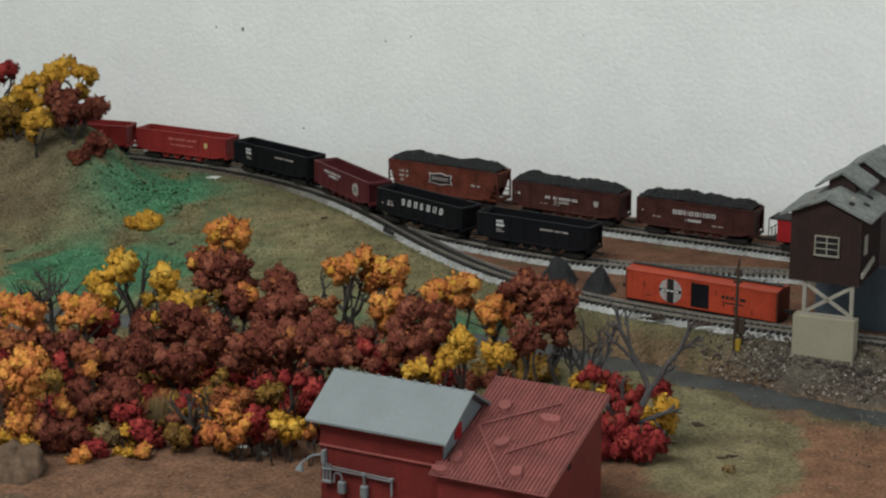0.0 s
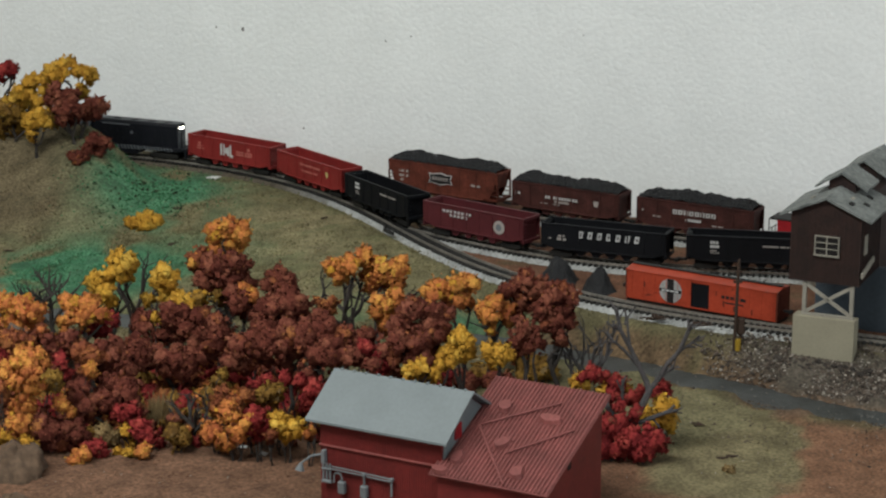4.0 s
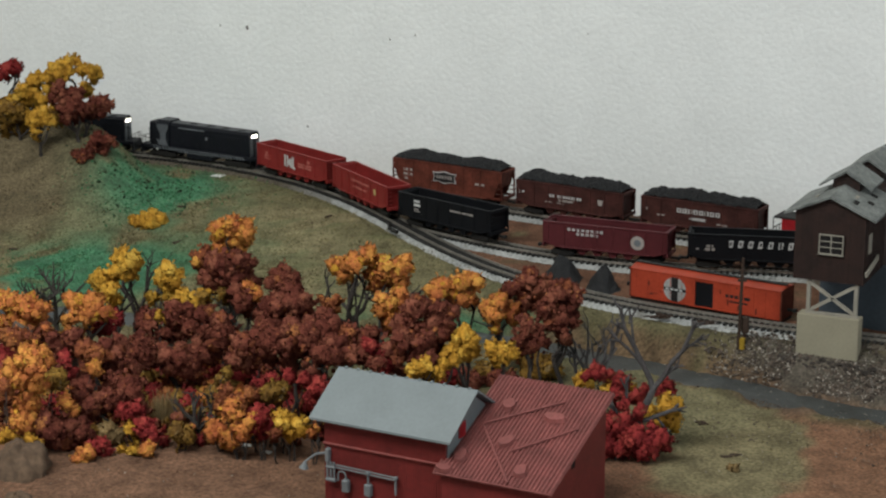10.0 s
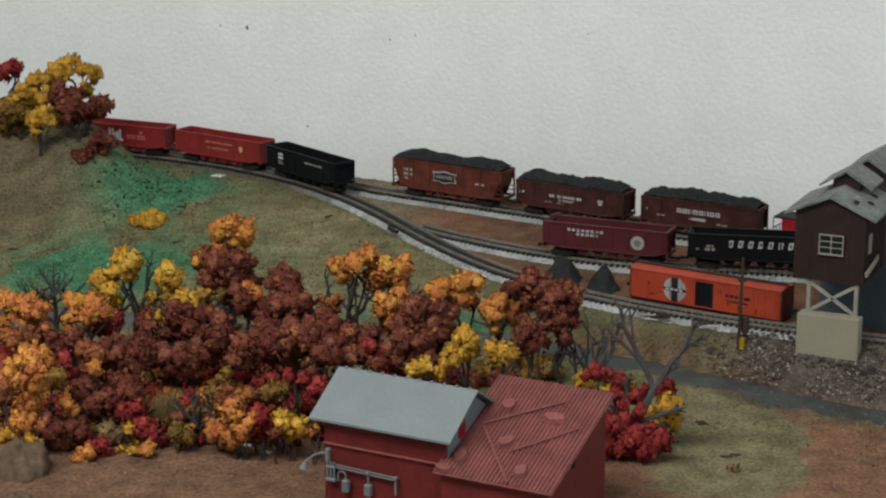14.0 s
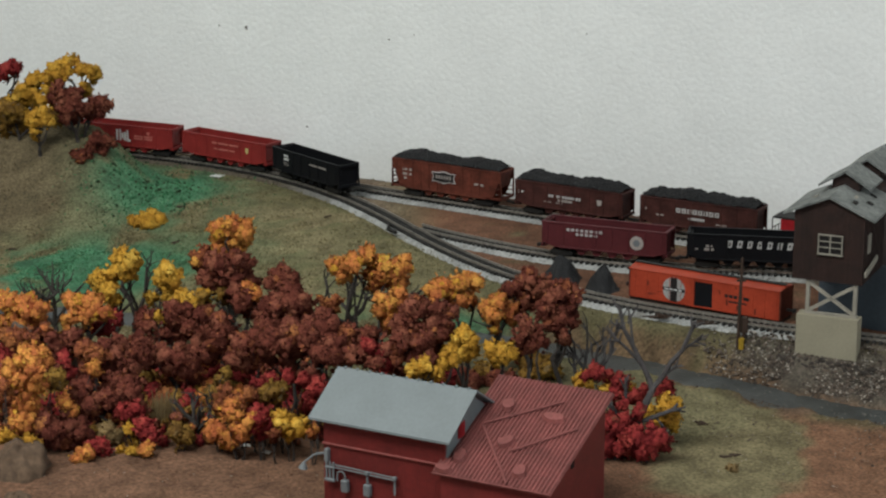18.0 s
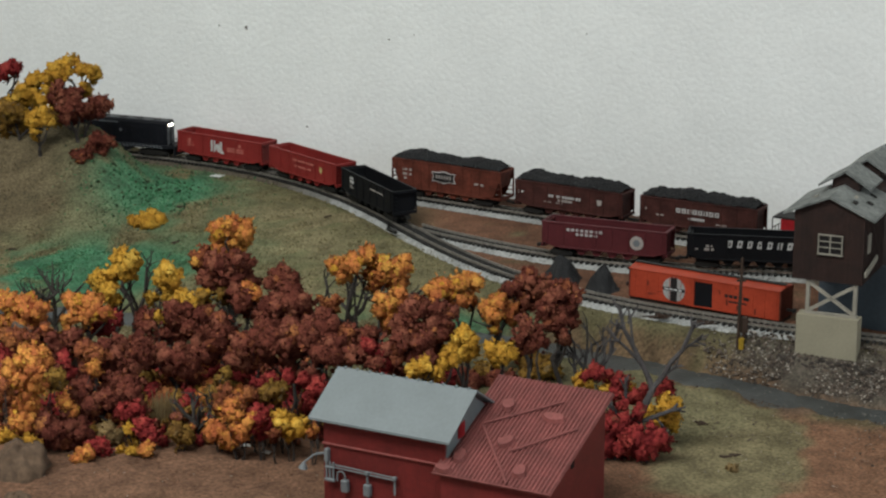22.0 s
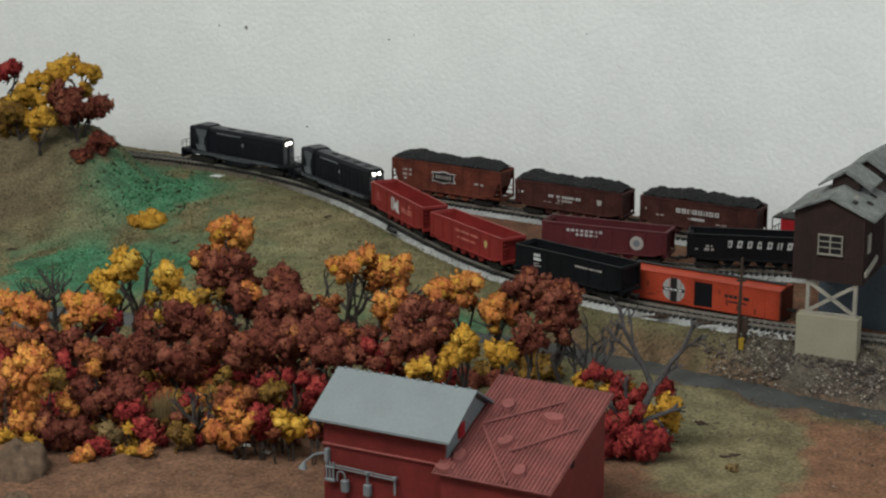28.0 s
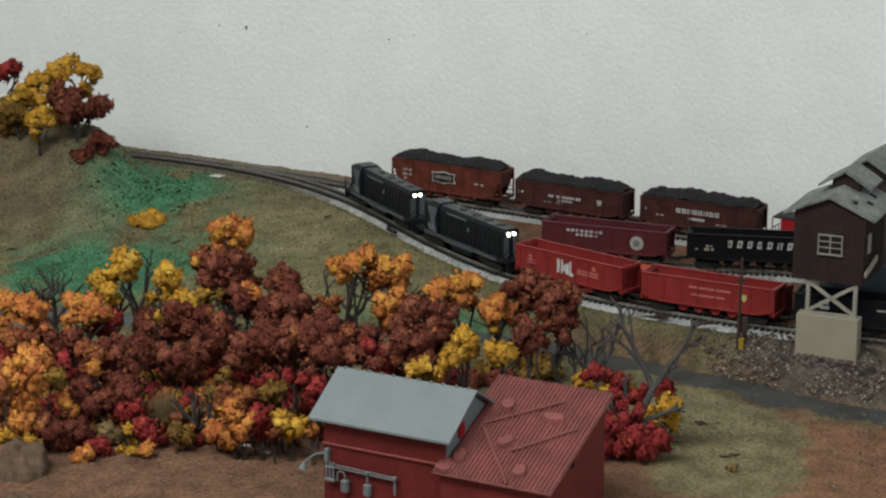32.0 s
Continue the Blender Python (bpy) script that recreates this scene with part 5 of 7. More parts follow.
lobed_tree(-0.2030, 1.3350, "yellow", 510, [(0.0053, -0.0033, 0.0633, 0.0063), (0.0105, 0.0024, 0.0605, 0.0053), (-0.0012, 0.0019, 0.0537, 0.0067), (0.0053, 0.0028, 0.0522, 0.0053), (-0.0103, -0.0003, 0.0461, 0.0058), (-0.0131, 0.0012, 0.0482, 0.0044), (-0.0037, -0.0053, 0.0409, 0.0053), (-0.0015, -0.0053, 0.0362, 0.0036), (-0.0075, -0.0037, 0.0421, 0.0046)])
lobed_tree(-0.1709, 1.3280, "yellow", 511, [(0.0003, -0.0023, 0.0562, 0.0053), (0.0040, -0.0027, 0.0507, 0.0055), (-0.0037, -0.0025, 0.0519, 0.0043), (0.0020, 0.0004, 0.0435, 0.0051), (-0.0015, -0.0021, 0.0392, 0.0031), (-0.0097, 0.0030, 0.0371, 0.0039)])
lobed_bush(-0.1551, 1.3180, "yellow", 512, [(-0.0075, 0.0013, 0.0398, 0.0055), (-0.0008, 0.0003, 0.0388, 0.0060), (0.0063, 0.0015, 0.0404, 0.0051), (0.0017, -0.0017, 0.0357, 0.0043)])
lobed_tree(-0.2479, 1.2550, "orange", 513, [(-0.0101, 0.0048, 0.0562, 0.0064), (-0.0069, 0.0038, 0.0487, 0.0055), (0.0028, 0.0025, 0.0533, 0.0071), (0.0113, -0.0002, 0.0541, 0.0053), (0.0067, 0.0038, 0.0455, 0.0048), (-0.0110, 0.0027, 0.0424, 0.0053), (-0.0011, 0.0018, 0.0427, 0.0044)])
lobed_tree(-0.2114, 1.2620, "orange", 514, [(-0.0054, 0.0047, 0.0520, 0.0065), (0.0043, 0.0015, 0.0527, 0.0060), (-0.0093, -0.0015, 0.0464, 0.0048), (0.0007, 0.0006, 0.0457, 0.0055), (-0.0106, -0.0034, 0.0398, 0.0044), (0.0113, -0.0035, 0.0508, 0.0048), (-0.0058, 0.0026, 0.0352, 0.0037)])
lobed_bush(-0.2009, 1.2750, "red", 515, [(0.0005, 0.0019, 0.0390, 0.0054), (-0.0069, 0.0031, 0.0331, 0.0047), (0.0054, 0.0023, 0.0398, 0.0037), (-0.0006, 0.0003, 0.0334, 0.0042)])
lobed_tree(-0.1608, 1.2700, "maroon", 516, [(-0.0001, -0.0080, 0.0483, 0.0065), (0.0081, -0.0002, 0.0436, 0.0077), (-0.0139, 0.0084, 0.0420, 0.0054), (-0.0184, 0.0056, 0.0369, 0.0056), (-0.0062, -0.0003, 0.0339, 0.0067), (0.0044, -0.0009, 0.0341, 0.0067), (0.0191, -0.0055, 0.0461, 0.0058), (0.0201, -0.0063, 0.0370, 0.0067), (0.0111, -0.0083, 0.0376, 0.0062)])
lobed_bush(-0.1681, 1.2680, "yellow", 517, [(-0.0010, 0.0026, 0.0448, 0.0026), (0.0020, 0.0009, 0.0414, 0.0023), (-0.0014, -0.0024, 0.0436, 0.0018)])
lobed_tree(-0.1367, 1.3650, "orange", 518, [(-0.0048, -0.0008, 0.0708, 0.0057), (0.0042, -0.0043, 0.0732, 0.0057), (0.0114, -0.0028, 0.0716, 0.0057), (-0.0041, 0.0022, 0.0636, 0.0057), (0.0058, 0.0014, 0.0625, 0.0059), (0.0116, -0.0002, 0.0645, 0.0047), (-0.0063, -0.0021, 0.0571, 0.0052), (0.0063, 0.0014, 0.0551, 0.0052)])
lobed_tree(-0.1493, 1.3520, "rust", 519, [(-0.0016, 0.0030, 0.0579, 0.0056), (-0.0026, -0.0004, 0.0512, 0.0049), (0.0026, -0.0028, 0.0538, 0.0044), (-0.0046, -0.0029, 0.0570, 0.0044)])
lobed_tree(-0.1345, 1.3250, "maroon", 520, [(-0.0031, -0.0051, 0.0603, 0.0077), (0.0091, 0.0056, 0.0557, 0.0077), (-0.0099, 0.0005, 0.0494, 0.0067), (0.0129, 0.0041, 0.0484, 0.0060), (0.0050, -0.0040, 0.0507, 0.0070), (0.0076, -0.0029, 0.0647, 0.0048), (-0.0017, 0.0023, 0.0476, 0.0060)])
lobed_bush(-0.1398, 1.3200, "gold", 521, [(0.0061, 0.0033, 0.0393, 0.0046), (0.0030, -0.0013, 0.0431, 0.0036), (-0.0089, -0.0036, 0.0400, 0.0043)])
lobed_bush(-0.1169, 1.3000, "orange", 522, [(-0.0024, 0.0024, 0.0511, 0.0033), (0.0023, -0.0014, 0.0461, 0.0047), (-0.0003, 0.0016, 0.0483, 0.0031)])
lobed_tree(-0.1207, 1.3000, "maroon", 523, [(0.0002, -0.0023, 0.0441, 0.0064), (-0.0047, 0.0013, 0.0480, 0.0052), (0.0045, 0.0023, 0.0390, 0.0055)])
lobed_tree(-0.0976, 1.3120, "maroon", 524, [(-0.0015, 0.0015, 0.0548, 0.0062), (0.0038, -0.0009, 0.0513, 0.0057), (-0.0052, 0.0015, 0.0500, 0.0053), (0.0074, -0.0024, 0.0484, 0.0043), (-0.0010, -0.0012, 0.0462, 0.0050)])
lobed_tree(-0.0895, 1.2450, "maroon", 525, [(0.0012, -0.0010, 0.0618, 0.0073), (0.0081, 0.0046, 0.0564, 0.0068), (-0.0077, -0.0042, 0.0581, 0.0072), (-0.0133, 0.0046, 0.0492, 0.0064), (-0.0016, 0.0037, 0.0498, 0.0087), (0.0099, 0.0058, 0.0465, 0.0075), (-0.0048, -0.0016, 0.0430, 0.0066), (0.0056, -0.0036, 0.0413, 0.0066)])
lobed_tree(-0.0700, 1.2380, "maroon", 526, [(0.0012, -0.0017, 0.0484, 0.0072), (-0.0034, 0.0022, 0.0410, 0.0070), (0.0066, 0.0031, 0.0422, 0.0055), (-0.0000, 0.0013, 0.0522, 0.0050)])
lobed_bush(-0.0698, 1.3000, "rust", 527, [(0.0024, -0.0001, 0.0380, 0.0052), (0.0012, -0.0014, 0.0334, 0.0040), (-0.0037, 0.0022, 0.0385, 0.0031)])
lobed_tree(-0.0566, 1.2900, "orange", 528, [(-0.0057, 0.0041, 0.0640, 0.0054), (0.0031, -0.0045, 0.0674, 0.0058), (0.0110, -0.0031, 0.0718, 0.0054), (0.0145, 0.0036, 0.0654, 0.0047), (0.0124, 0.0038, 0.0590, 0.0054), (-0.0027, -0.0020, 0.0584, 0.0040), (0.0152, -0.0024, 0.0540, 0.0049)])
lobed_tree(-0.0429, 1.2820, "orange", 529, [(0.0082, -0.0006, 0.0661, 0.0058), (0.0163, 0.0003, 0.0646, 0.0063), (0.0201, -0.0033, 0.0680, 0.0042), (0.0104, 0.0027, 0.0576, 0.0063), (0.0176, 0.0003, 0.0586, 0.0047), (0.0045, 0.0022, 0.0590, 0.0047)])
lobed_tree(-0.0271, 1.2450, "orange", 530, [(-0.0056, -0.0020, 0.0581, 0.0061), (0.0022, 0.0035, 0.0589, 0.0057), (-0.0094, 0.0019, 0.0520, 0.0041), (-0.0023, -0.0012, 0.0481, 0.0052), (-0.0047, 0.0033, 0.0406, 0.0041), (0.0047, 0.0015, 0.0497, 0.0052)])
lobed_bush(-0.0462, 1.2250, "maroon", 531, [(-0.0076, 0.0024, 0.0436, 0.0067), (0.0016, -0.0032, 0.0430, 0.0056), (0.0061, -0.0031, 0.0453, 0.0051)])
lobed_tree(0.0127, 1.2680, "orange", 532, [(-0.0115, 0.0029, 0.0620, 0.0049), (-0.0023, -0.0024, 0.0638, 0.0053), (0.0055, 0.0002, 0.0628, 0.0053), (-0.0173, -0.0042, 0.0569, 0.0053), (-0.0080, 0.0058, 0.0528, 0.0065), (0.0012, 0.0000, 0.0545, 0.0053), (0.0047, 0.0040, 0.0485, 0.0037)])
lobed_tree(0.0287, 1.2620, "orange", 533, [(0.0043, -0.0035, 0.0540, 0.0048), (0.0106, -0.0002, 0.0479, 0.0046), (0.0011, -0.0036, 0.0466, 0.0053), (0.0131, 0.0031, 0.0421, 0.0037), (-0.0025, -0.0004, 0.0514, 0.0037), (0.0023, -0.0035, 0.0381, 0.0032)])
lobed_tree(0.0518, 1.2680, "maroon", 534, [(0.0001, -0.0039, 0.0682, 0.0053), (-0.0068, 0.0004, 0.0608, 0.0058), (0.0059, -0.0039, 0.0620, 0.0062), (-0.0116, -0.0029, 0.0603, 0.0041), (-0.0022, -0.0006, 0.0538, 0.0065), (-0.0056, -0.0000, 0.0476, 0.0044)])
lobed_tree(0.0666, 1.2400, "maroon", 535, [(0.0023, 0.0008, 0.0652, 0.0061), (0.0103, 0.0012, 0.0637, 0.0047), (-0.0056, -0.0012, 0.0611, 0.0061), (0.0024, 0.0011, 0.0568, 0.0070), (-0.0082, -0.0033, 0.0558, 0.0045), (0.0012, -0.0022, 0.0507, 0.0061), (0.0086, 0.0029, 0.0478, 0.0045), (0.0024, -0.0034, 0.0416, 0.0050), (-0.0033, -0.0027, 0.0473, 0.0041)])
lobed_tree(0.0507, 1.2050, "maroon", 536, [(-0.0045, -0.0017, 0.0566, 0.0055), (0.0022, -0.0001, 0.0527, 0.0055), (-0.0067, -0.0033, 0.0490, 0.0046), (0.0046, -0.0031, 0.0478, 0.0040), (-0.0021, -0.0003, 0.0452, 0.0055)])
lobed_tree(-0.0077, 1.2000, "maroon", 537, [(-0.0076, -0.0041, 0.0681, 0.0070), (0.0033, 0.0022, 0.0651, 0.0066), (0.0112, 0.0036, 0.0635, 0.0051), (-0.0121, 0.0010, 0.0597, 0.0070), (-0.0011, 0.0024, 0.0558, 0.0081), (0.0088, -0.0013, 0.0558, 0.0061), (-0.0120, -0.0056, 0.0514, 0.0070), (0.0011, -0.0007, 0.0476, 0.0062)])
lobed_tree(0.0120, 1.1900, "yellow", 538, [(-0.0000, -0.0009, 0.0566, 0.0050), (-0.0022, 0.0007, 0.0502, 0.0050), (0.0046, -0.0026, 0.0524, 0.0039), (-0.0087, -0.0019, 0.0462, 0.0039), (0.0044, 0.0022, 0.0449, 0.0044), (-0.0022, -0.0016, 0.0452, 0.0044)])
lobed_tree(0.0326, 1.1860, "yellow", 539, [(-0.0044, -0.0006, 0.0475, 0.0050), (0.0023, 0.0029, 0.0462, 0.0050), (0.0067, -0.0015, 0.0462, 0.0030), (-0.0000, -0.0023, 0.0445, 0.0043)])
lobed_tree(-0.2265, 1.1500, "orange", 540, [(0.0039, 0.0018, 0.0594, 0.0059), (0.0093, 0.0006, 0.0575, 0.0049), (-0.0015, 0.0010, 0.0539, 0.0055), (0.0056, -0.0040, 0.0524, 0.0059), (-0.0075, -0.0007, 0.0502, 0.0049), (-0.0030, -0.0043, 0.0467, 0.0048), (0.0059, -0.0022, 0.0429, 0.0049), (-0.0014, 0.0018, 0.0371, 0.0053), (-0.0027, -0.0038, 0.0332, 0.0049), (0.0021, -0.0018, 0.0303, 0.0049)])
lobed_bush(-0.2288, 1.1400, "orange", 541, [(-0.0024, 0.0032, 0.0244, 0.0044), (0.0017, 0.0031, 0.0209, 0.0044), (-0.0010, -0.0001, 0.0200, 0.0038)])
lobed_bush(-0.2387, 1.1460, "rust", 542, [(-0.0000, 0.0016, 0.0374, 0.0044), (-0.0012, 0.0009, 0.0332, 0.0038), (0.0008, -0.0002, 0.0425, 0.0032)])
lobed_bush(-0.2167, 1.1800, "gold", 543, [(-0.0025, 0.0024, 0.0348, 0.0050), (0.0026, -0.0022, 0.0351, 0.0046), (-0.0007, 0.0022, 0.0308, 0.0039)])
lobed_tree(-0.1824, 1.2150, "maroon", 544, [(-0.0082, -0.0043, 0.0429, 0.0071), (0.0008, 0.0034, 0.0404, 0.0071), (0.0087, 0.0016, 0.0404, 0.0062), (-0.0048, -0.0005, 0.0311, 0.0080), (0.0049, 0.0016, 0.0293, 0.0072), (-0.0002, -0.0004, 0.0358, 0.0067)])
lobed_tree(-0.1997, 1.2050, "rust", 545, [(-0.0036, 0.0018, 0.0441, 0.0053), (0.0013, -0.0026, 0.0409, 0.0044), (0.0054, 0.0001, 0.0423, 0.0049)])
lobed_tree(-0.1872, 1.1900, "maroon", 546, [(-0.0152, 0.0055, 0.0234, 0.0068), (0.0024, 0.0064, 0.0266, 0.0068), (0.0126, -0.0042, 0.0244, 0.0077), (-0.0007, -0.0037, 0.0219, 0.0061), (0.0041, 0.0060, 0.0116, 0.0068), (-0.0133, -0.0023, 0.0145, 0.0059), (0.0148, -0.0066, 0.0160, 0.0059), (-0.0085, 0.0032, 0.0173, 0.0055)])
lobed_bush(-0.1952, 1.1880, "orange", 547, [(-0.0010, -0.0006, 0.0377, 0.0039), (0.0007, 0.0016, 0.0347, 0.0031)])
lobed_bush(-0.2065, 1.1600, "orange", 548, [(-0.0019, -0.0002, 0.0276, 0.0039), (0.0020, 0.0000, 0.0205, 0.0034), (-0.0004, -0.0005, 0.0244, 0.0030)])
lobed_bush(-0.2106, 1.1550, "maroon", 549, [(-0.0057, -0.0026, 0.0167, 0.0077), (0.0025, 0.0050, 0.0128, 0.0077), (-0.0057, 0.0021, 0.0059, 0.0067), (0.0045, 0.0036, 0.0042, 0.0058), (0.0121, 0.0049, 0.0106, 0.0058), (-0.0107, -0.0031, 0.0112, 0.0049)])
lobed_bush(-0.2122, 1.1950, "red", 550, [(-0.0020, 0.0028, 0.0389, 0.0037), (0.0011, 0.0024, 0.0319, 0.0037), (-0.0005, 0.0000, 0.0363, 0.0031)])
lobed_bush(-0.1605, 1.1600, "red", 551, [(-0.0047, 0.0004, 0.0129, 0.0045), (0.0009, -0.0025, 0.0069, 0.0049), (0.0058, 0.0017, 0.0040, 0.0030), (-0.0023, -0.0022, 0.0090, 0.0039)])
lobed_bush(-0.1890, 1.1500, "red", 552, [(0.0024, 0.0002, 0.0027, 0.0045), (-0.0023, -0.0025, 0.0046, 0.0034), (0.0009, -0.0028, 0.0067, 0.0032)])
lobed_bush(-0.1751, 1.1750, "red", 553, [(0.0026, 0.0007, 0.0164, 0.0050), (-0.0027, -0.0001, 0.0155, 0.0041)])
lobed_bush(-0.1722, 1.1600, "yellow", 554, [(-0.0018, 0.0012, 0.0104, 0.0032), (0.0011, 0.0019, 0.0030, 0.0024)])
lobed_bush(-0.1727, 1.1500, "yellow", 555, [(-0.0037, 0.0032, 0.0011, 0.0025), (0.0036, -0.0027, 0.0036, 0.0025), (-0.0002, 0.0009, 0.0014, 0.0021)])
lobed_bush(-0.1926, 1.1600, "gold", 556, [(-0.0017, 0.0005, 0.0104, 0.0026), (0.0014, 0.0010, 0.0090, 0.0024)])
lobed_bush(-0.1442, 1.1550, "gold", 557, [(-0.0032, 0.0003, 0.0113, 0.0047), (0.0031, 0.0004, 0.0099, 0.0045), (-0.0005, 0.0024, 0.0058, 0.0045)])
lobed_bush(-0.1965, 1.1400, "orange", 558, [(-0.0003, -0.0003, 0.0019, 0.0044), (0.0024, 0.0002, 0.0051, 0.0034), (-0.0023, 0.0013, -0.0013, 0.0032)])
lobed_bush(-0.1634, 1.1500, "orange", 559, [(0.0017, -0.0027, 0.0036, 0.0038), (-0.0013, -0.0004, 0.0007, 0.0026)])
lobed_bush(-0.1225, 1.1550, "orange", 560, [(-0.0026, -0.0026, 0.0144, 0.0053), (0.0012, -0.0024, 0.0109, 0.0041), (0.0021, -0.0033, 0.0079, 0.0032)])
lobed_bush(-0.1847, 1.1650, "straw", 561, [(-0.0004, -0.0019, 0.0060, 0.0050), (-0.0024, -0.0019, 0.0094, 0.0041), (0.0036, 0.0001, 0.0064, 0.0037)])
lobed_bush(-0.2354, 1.1350, "yellow", 562, [(-0.0022, 0.0005, 0.0160, 0.0036), (0.0016, 0.0021, 0.0149, 0.0027)])
lobed_bush(-0.2214, 1.1300, "yellow", 563, [(-0.0016, -0.0001, 0.0158, 0.0031), (0.0009, 0.0026, 0.0121, 0.0036)])
lobed_tree(-0.1035, 1.2150, "maroon", 564, [(-0.0107, -0.0011, 0.0431, 0.0071), (-0.0031, 0.0025, 0.0476, 0.0069), (-0.0165, 0.0005, 0.0337, 0.0058), (-0.0077, 0.0013, 0.0333, 0.0067), (0.0014, -0.0023, 0.0379, 0.0058), (0.0031, 0.0045, 0.0533, 0.0058), (-0.0144, 0.0028, 0.0374, 0.0054)])
lobed_tree(-0.0829, 1.2000, "maroon", 565, [(-0.0104, -0.0030, 0.0507, 0.0077), (-0.0009, 0.0003, 0.0485, 0.0077), (-0.0056, 0.0042, 0.0378, 0.0058), (0.0057, -0.0038, 0.0559, 0.0068), (-0.0029, -0.0017, 0.0581, 0.0060)])
lobed_tree(-0.0735, 1.2050, "maroon", 566, [(0.0042, 0.0016, 0.0555, 0.0077), (0.0088, -0.0030, 0.0508, 0.0049), (0.0020, 0.0016, 0.0499, 0.0054)])
lobed_tree(-0.0603, 1.1950, "rust", 567, [(0.0023, 0.0005, 0.0489, 0.0057), (0.0055, 0.0015, 0.0547, 0.0042), (0.0012, 0.0003, 0.0429, 0.0049), (0.0067, 0.0029, 0.0448, 0.0038)])
lobed_bush(-0.0905, 1.1800, "red", 568, [(0.0035, -0.0021, 0.0358, 0.0040), (-0.0124, 0.0010, 0.0314, 0.0038), (0.0143, -0.0061, 0.0349, 0.0040), (-0.0051, 0.0007, 0.0337, 0.0032)])
lobed_bush(-0.0697, 1.1600, "red", 569, [(0.0028, -0.0005, 0.0354, 0.0048), (-0.0035, 0.0032, 0.0264, 0.0046), (0.0002, 0.0029, 0.0298, 0.0037)])
lobed_bush(-0.0955, 1.1650, "gold", 570, [(0.0032, -0.0028, 0.0322, 0.0052), (-0.0028, -0.0035, 0.0292, 0.0048), (-0.0071, -0.0029, 0.0279, 0.0037), (0.0076, -0.0023, 0.0343, 0.0033)])
lobed_bush(-0.1149, 1.1600, "rust", 571, [(-0.0023, 0.0017, 0.0280, 0.0056), (0.0041, 0.0003, 0.0241, 0.0056), (-0.0065, 0.0003, 0.0242, 0.0048), (-0.0041, -0.0003, 0.0331, 0.0039), (0.0088, -0.0038, 0.0321, 0.0041)])
lobed_bush(-0.1025, 1.1520, "red", 572, [(0.0026, -0.0007, 0.0238, 0.0039), (-0.0029, 0.0033, 0.0221, 0.0031)])
lobed_bush(-0.0869, 1.1500, "yellow", 573, [(-0.0038, 0.0021, 0.0215, 0.0039), (0.0036, 0.0005, 0.0210, 0.0029), (0.0002, -0.0020, 0.0235, 0.0029)])
lobed_bush(-0.1219, 1.1750, "gold", 574, [(-0.0020, 0.0028, 0.0336, 0.0036), (0.0018, -0.0005, 0.0389, 0.0029)])
lobed_tree(-0.0209, 1.1850, "maroon", 575, [(-0.0095, 0.0013, 0.0485, 0.0065), (0.0001, -0.0033, 0.0559, 0.0072), (0.0114, -0.0019, 0.0545, 0.0072), (0.0057, -0.0017, 0.0465, 0.0065), (-0.0038, -0.0012, 0.0429, 0.0061)])
lobed_tree(-0.0669, 1.1900, "maroon", 576, [(0.0030, -0.0032, 0.0450, 0.0069), (-0.0038, 0.0011, 0.0486, 0.0069), (-0.0067, -0.0022, 0.0367, 0.0061), (0.0058, 0.0007, 0.0508, 0.0057)])
lobed_bush(-0.0341, 1.1800, "maroon", 577, [(-0.0096, 0.0028, 0.0456, 0.0053), (-0.0163, 0.0046, 0.0474, 0.0053), (0.0284, -0.0049, 0.0475, 0.0053), (-0.0027, -0.0048, 0.0445, 0.0045)])
lobed_bush(-0.0364, 1.1820, "red", 578, [(0.0003, 0.0017, 0.0478, 0.0053), (0.0041, -0.0007, 0.0416, 0.0046), (-0.0043, -0.0023, 0.0540, 0.0038)])
lobed_tree(-0.1244, 1.2220, "maroon", 579, [(-0.0003, 0.0027, 0.0500, 0.0065), (-0.0031, -0.0032, 0.0450, 0.0058), (0.0029, 0.0026, 0.0443, 0.0054), (-0.0041, -0.0014, 0.0546, 0.0058)])
lobed_tree(-0.1529, 1.2280, "maroon", 580, [(-0.0030, -0.0025, 0.0334, 0.0077), (0.0089, 0.0101, 0.0312, 0.0078), (0.0203, -0.0013, 0.0366, 0.0067), (-0.0141, 0.0045, 0.0291, 0.0067), (0.0050, -0.0018, 0.0258, 0.0074), (-0.0211, 0.0087, 0.0365, 0.0064)])
lobed_tree(-0.2166, 1.2220, "maroon", 581, [(0.0031, 0.0014, 0.0446, 0.0057), (-0.0028, -0.0001, 0.0381, 0.0057), (-0.0062, -0.0027, 0.0441, 0.0050)])
lobed_tree(-0.2418, 1.2320, "rust", 582, [(-0.0047, -0.0017, 0.0424, 0.0060), (-0.0116, -0.0001, 0.0437, 0.0057), (0.0039, -0.0027, 0.0436, 0.0050), (0.0118, 0.0004, 0.0453, 0.0047)])
lobed_tree(-0.0048, 1.1680, "yellow", 583, [(-0.0111, -0.0034, 0.0438, 0.0038), (-0.0048, -0.0001, 0.0447, 0.0041), (0.0024, 0.0003, 0.0413, 0.0038), (-0.0032, 0.0021, 0.0382, 0.0032), (0.0067, 0.0029, 0.0468, 0.0045), (0.0115, 0.0027, 0.0502, 0.0045)])
lobed_bush(-0.1106, 1.1420, "orange", 584, [(-0.0037, -0.0005, 0.0280, 0.0056), (0.0010, -0.0003, 0.0166, 0.0057), (-0.0041, 0.0025, 0.0111, 0.0044), (0.0059, -0.0009, 0.0218, 0.0044)])
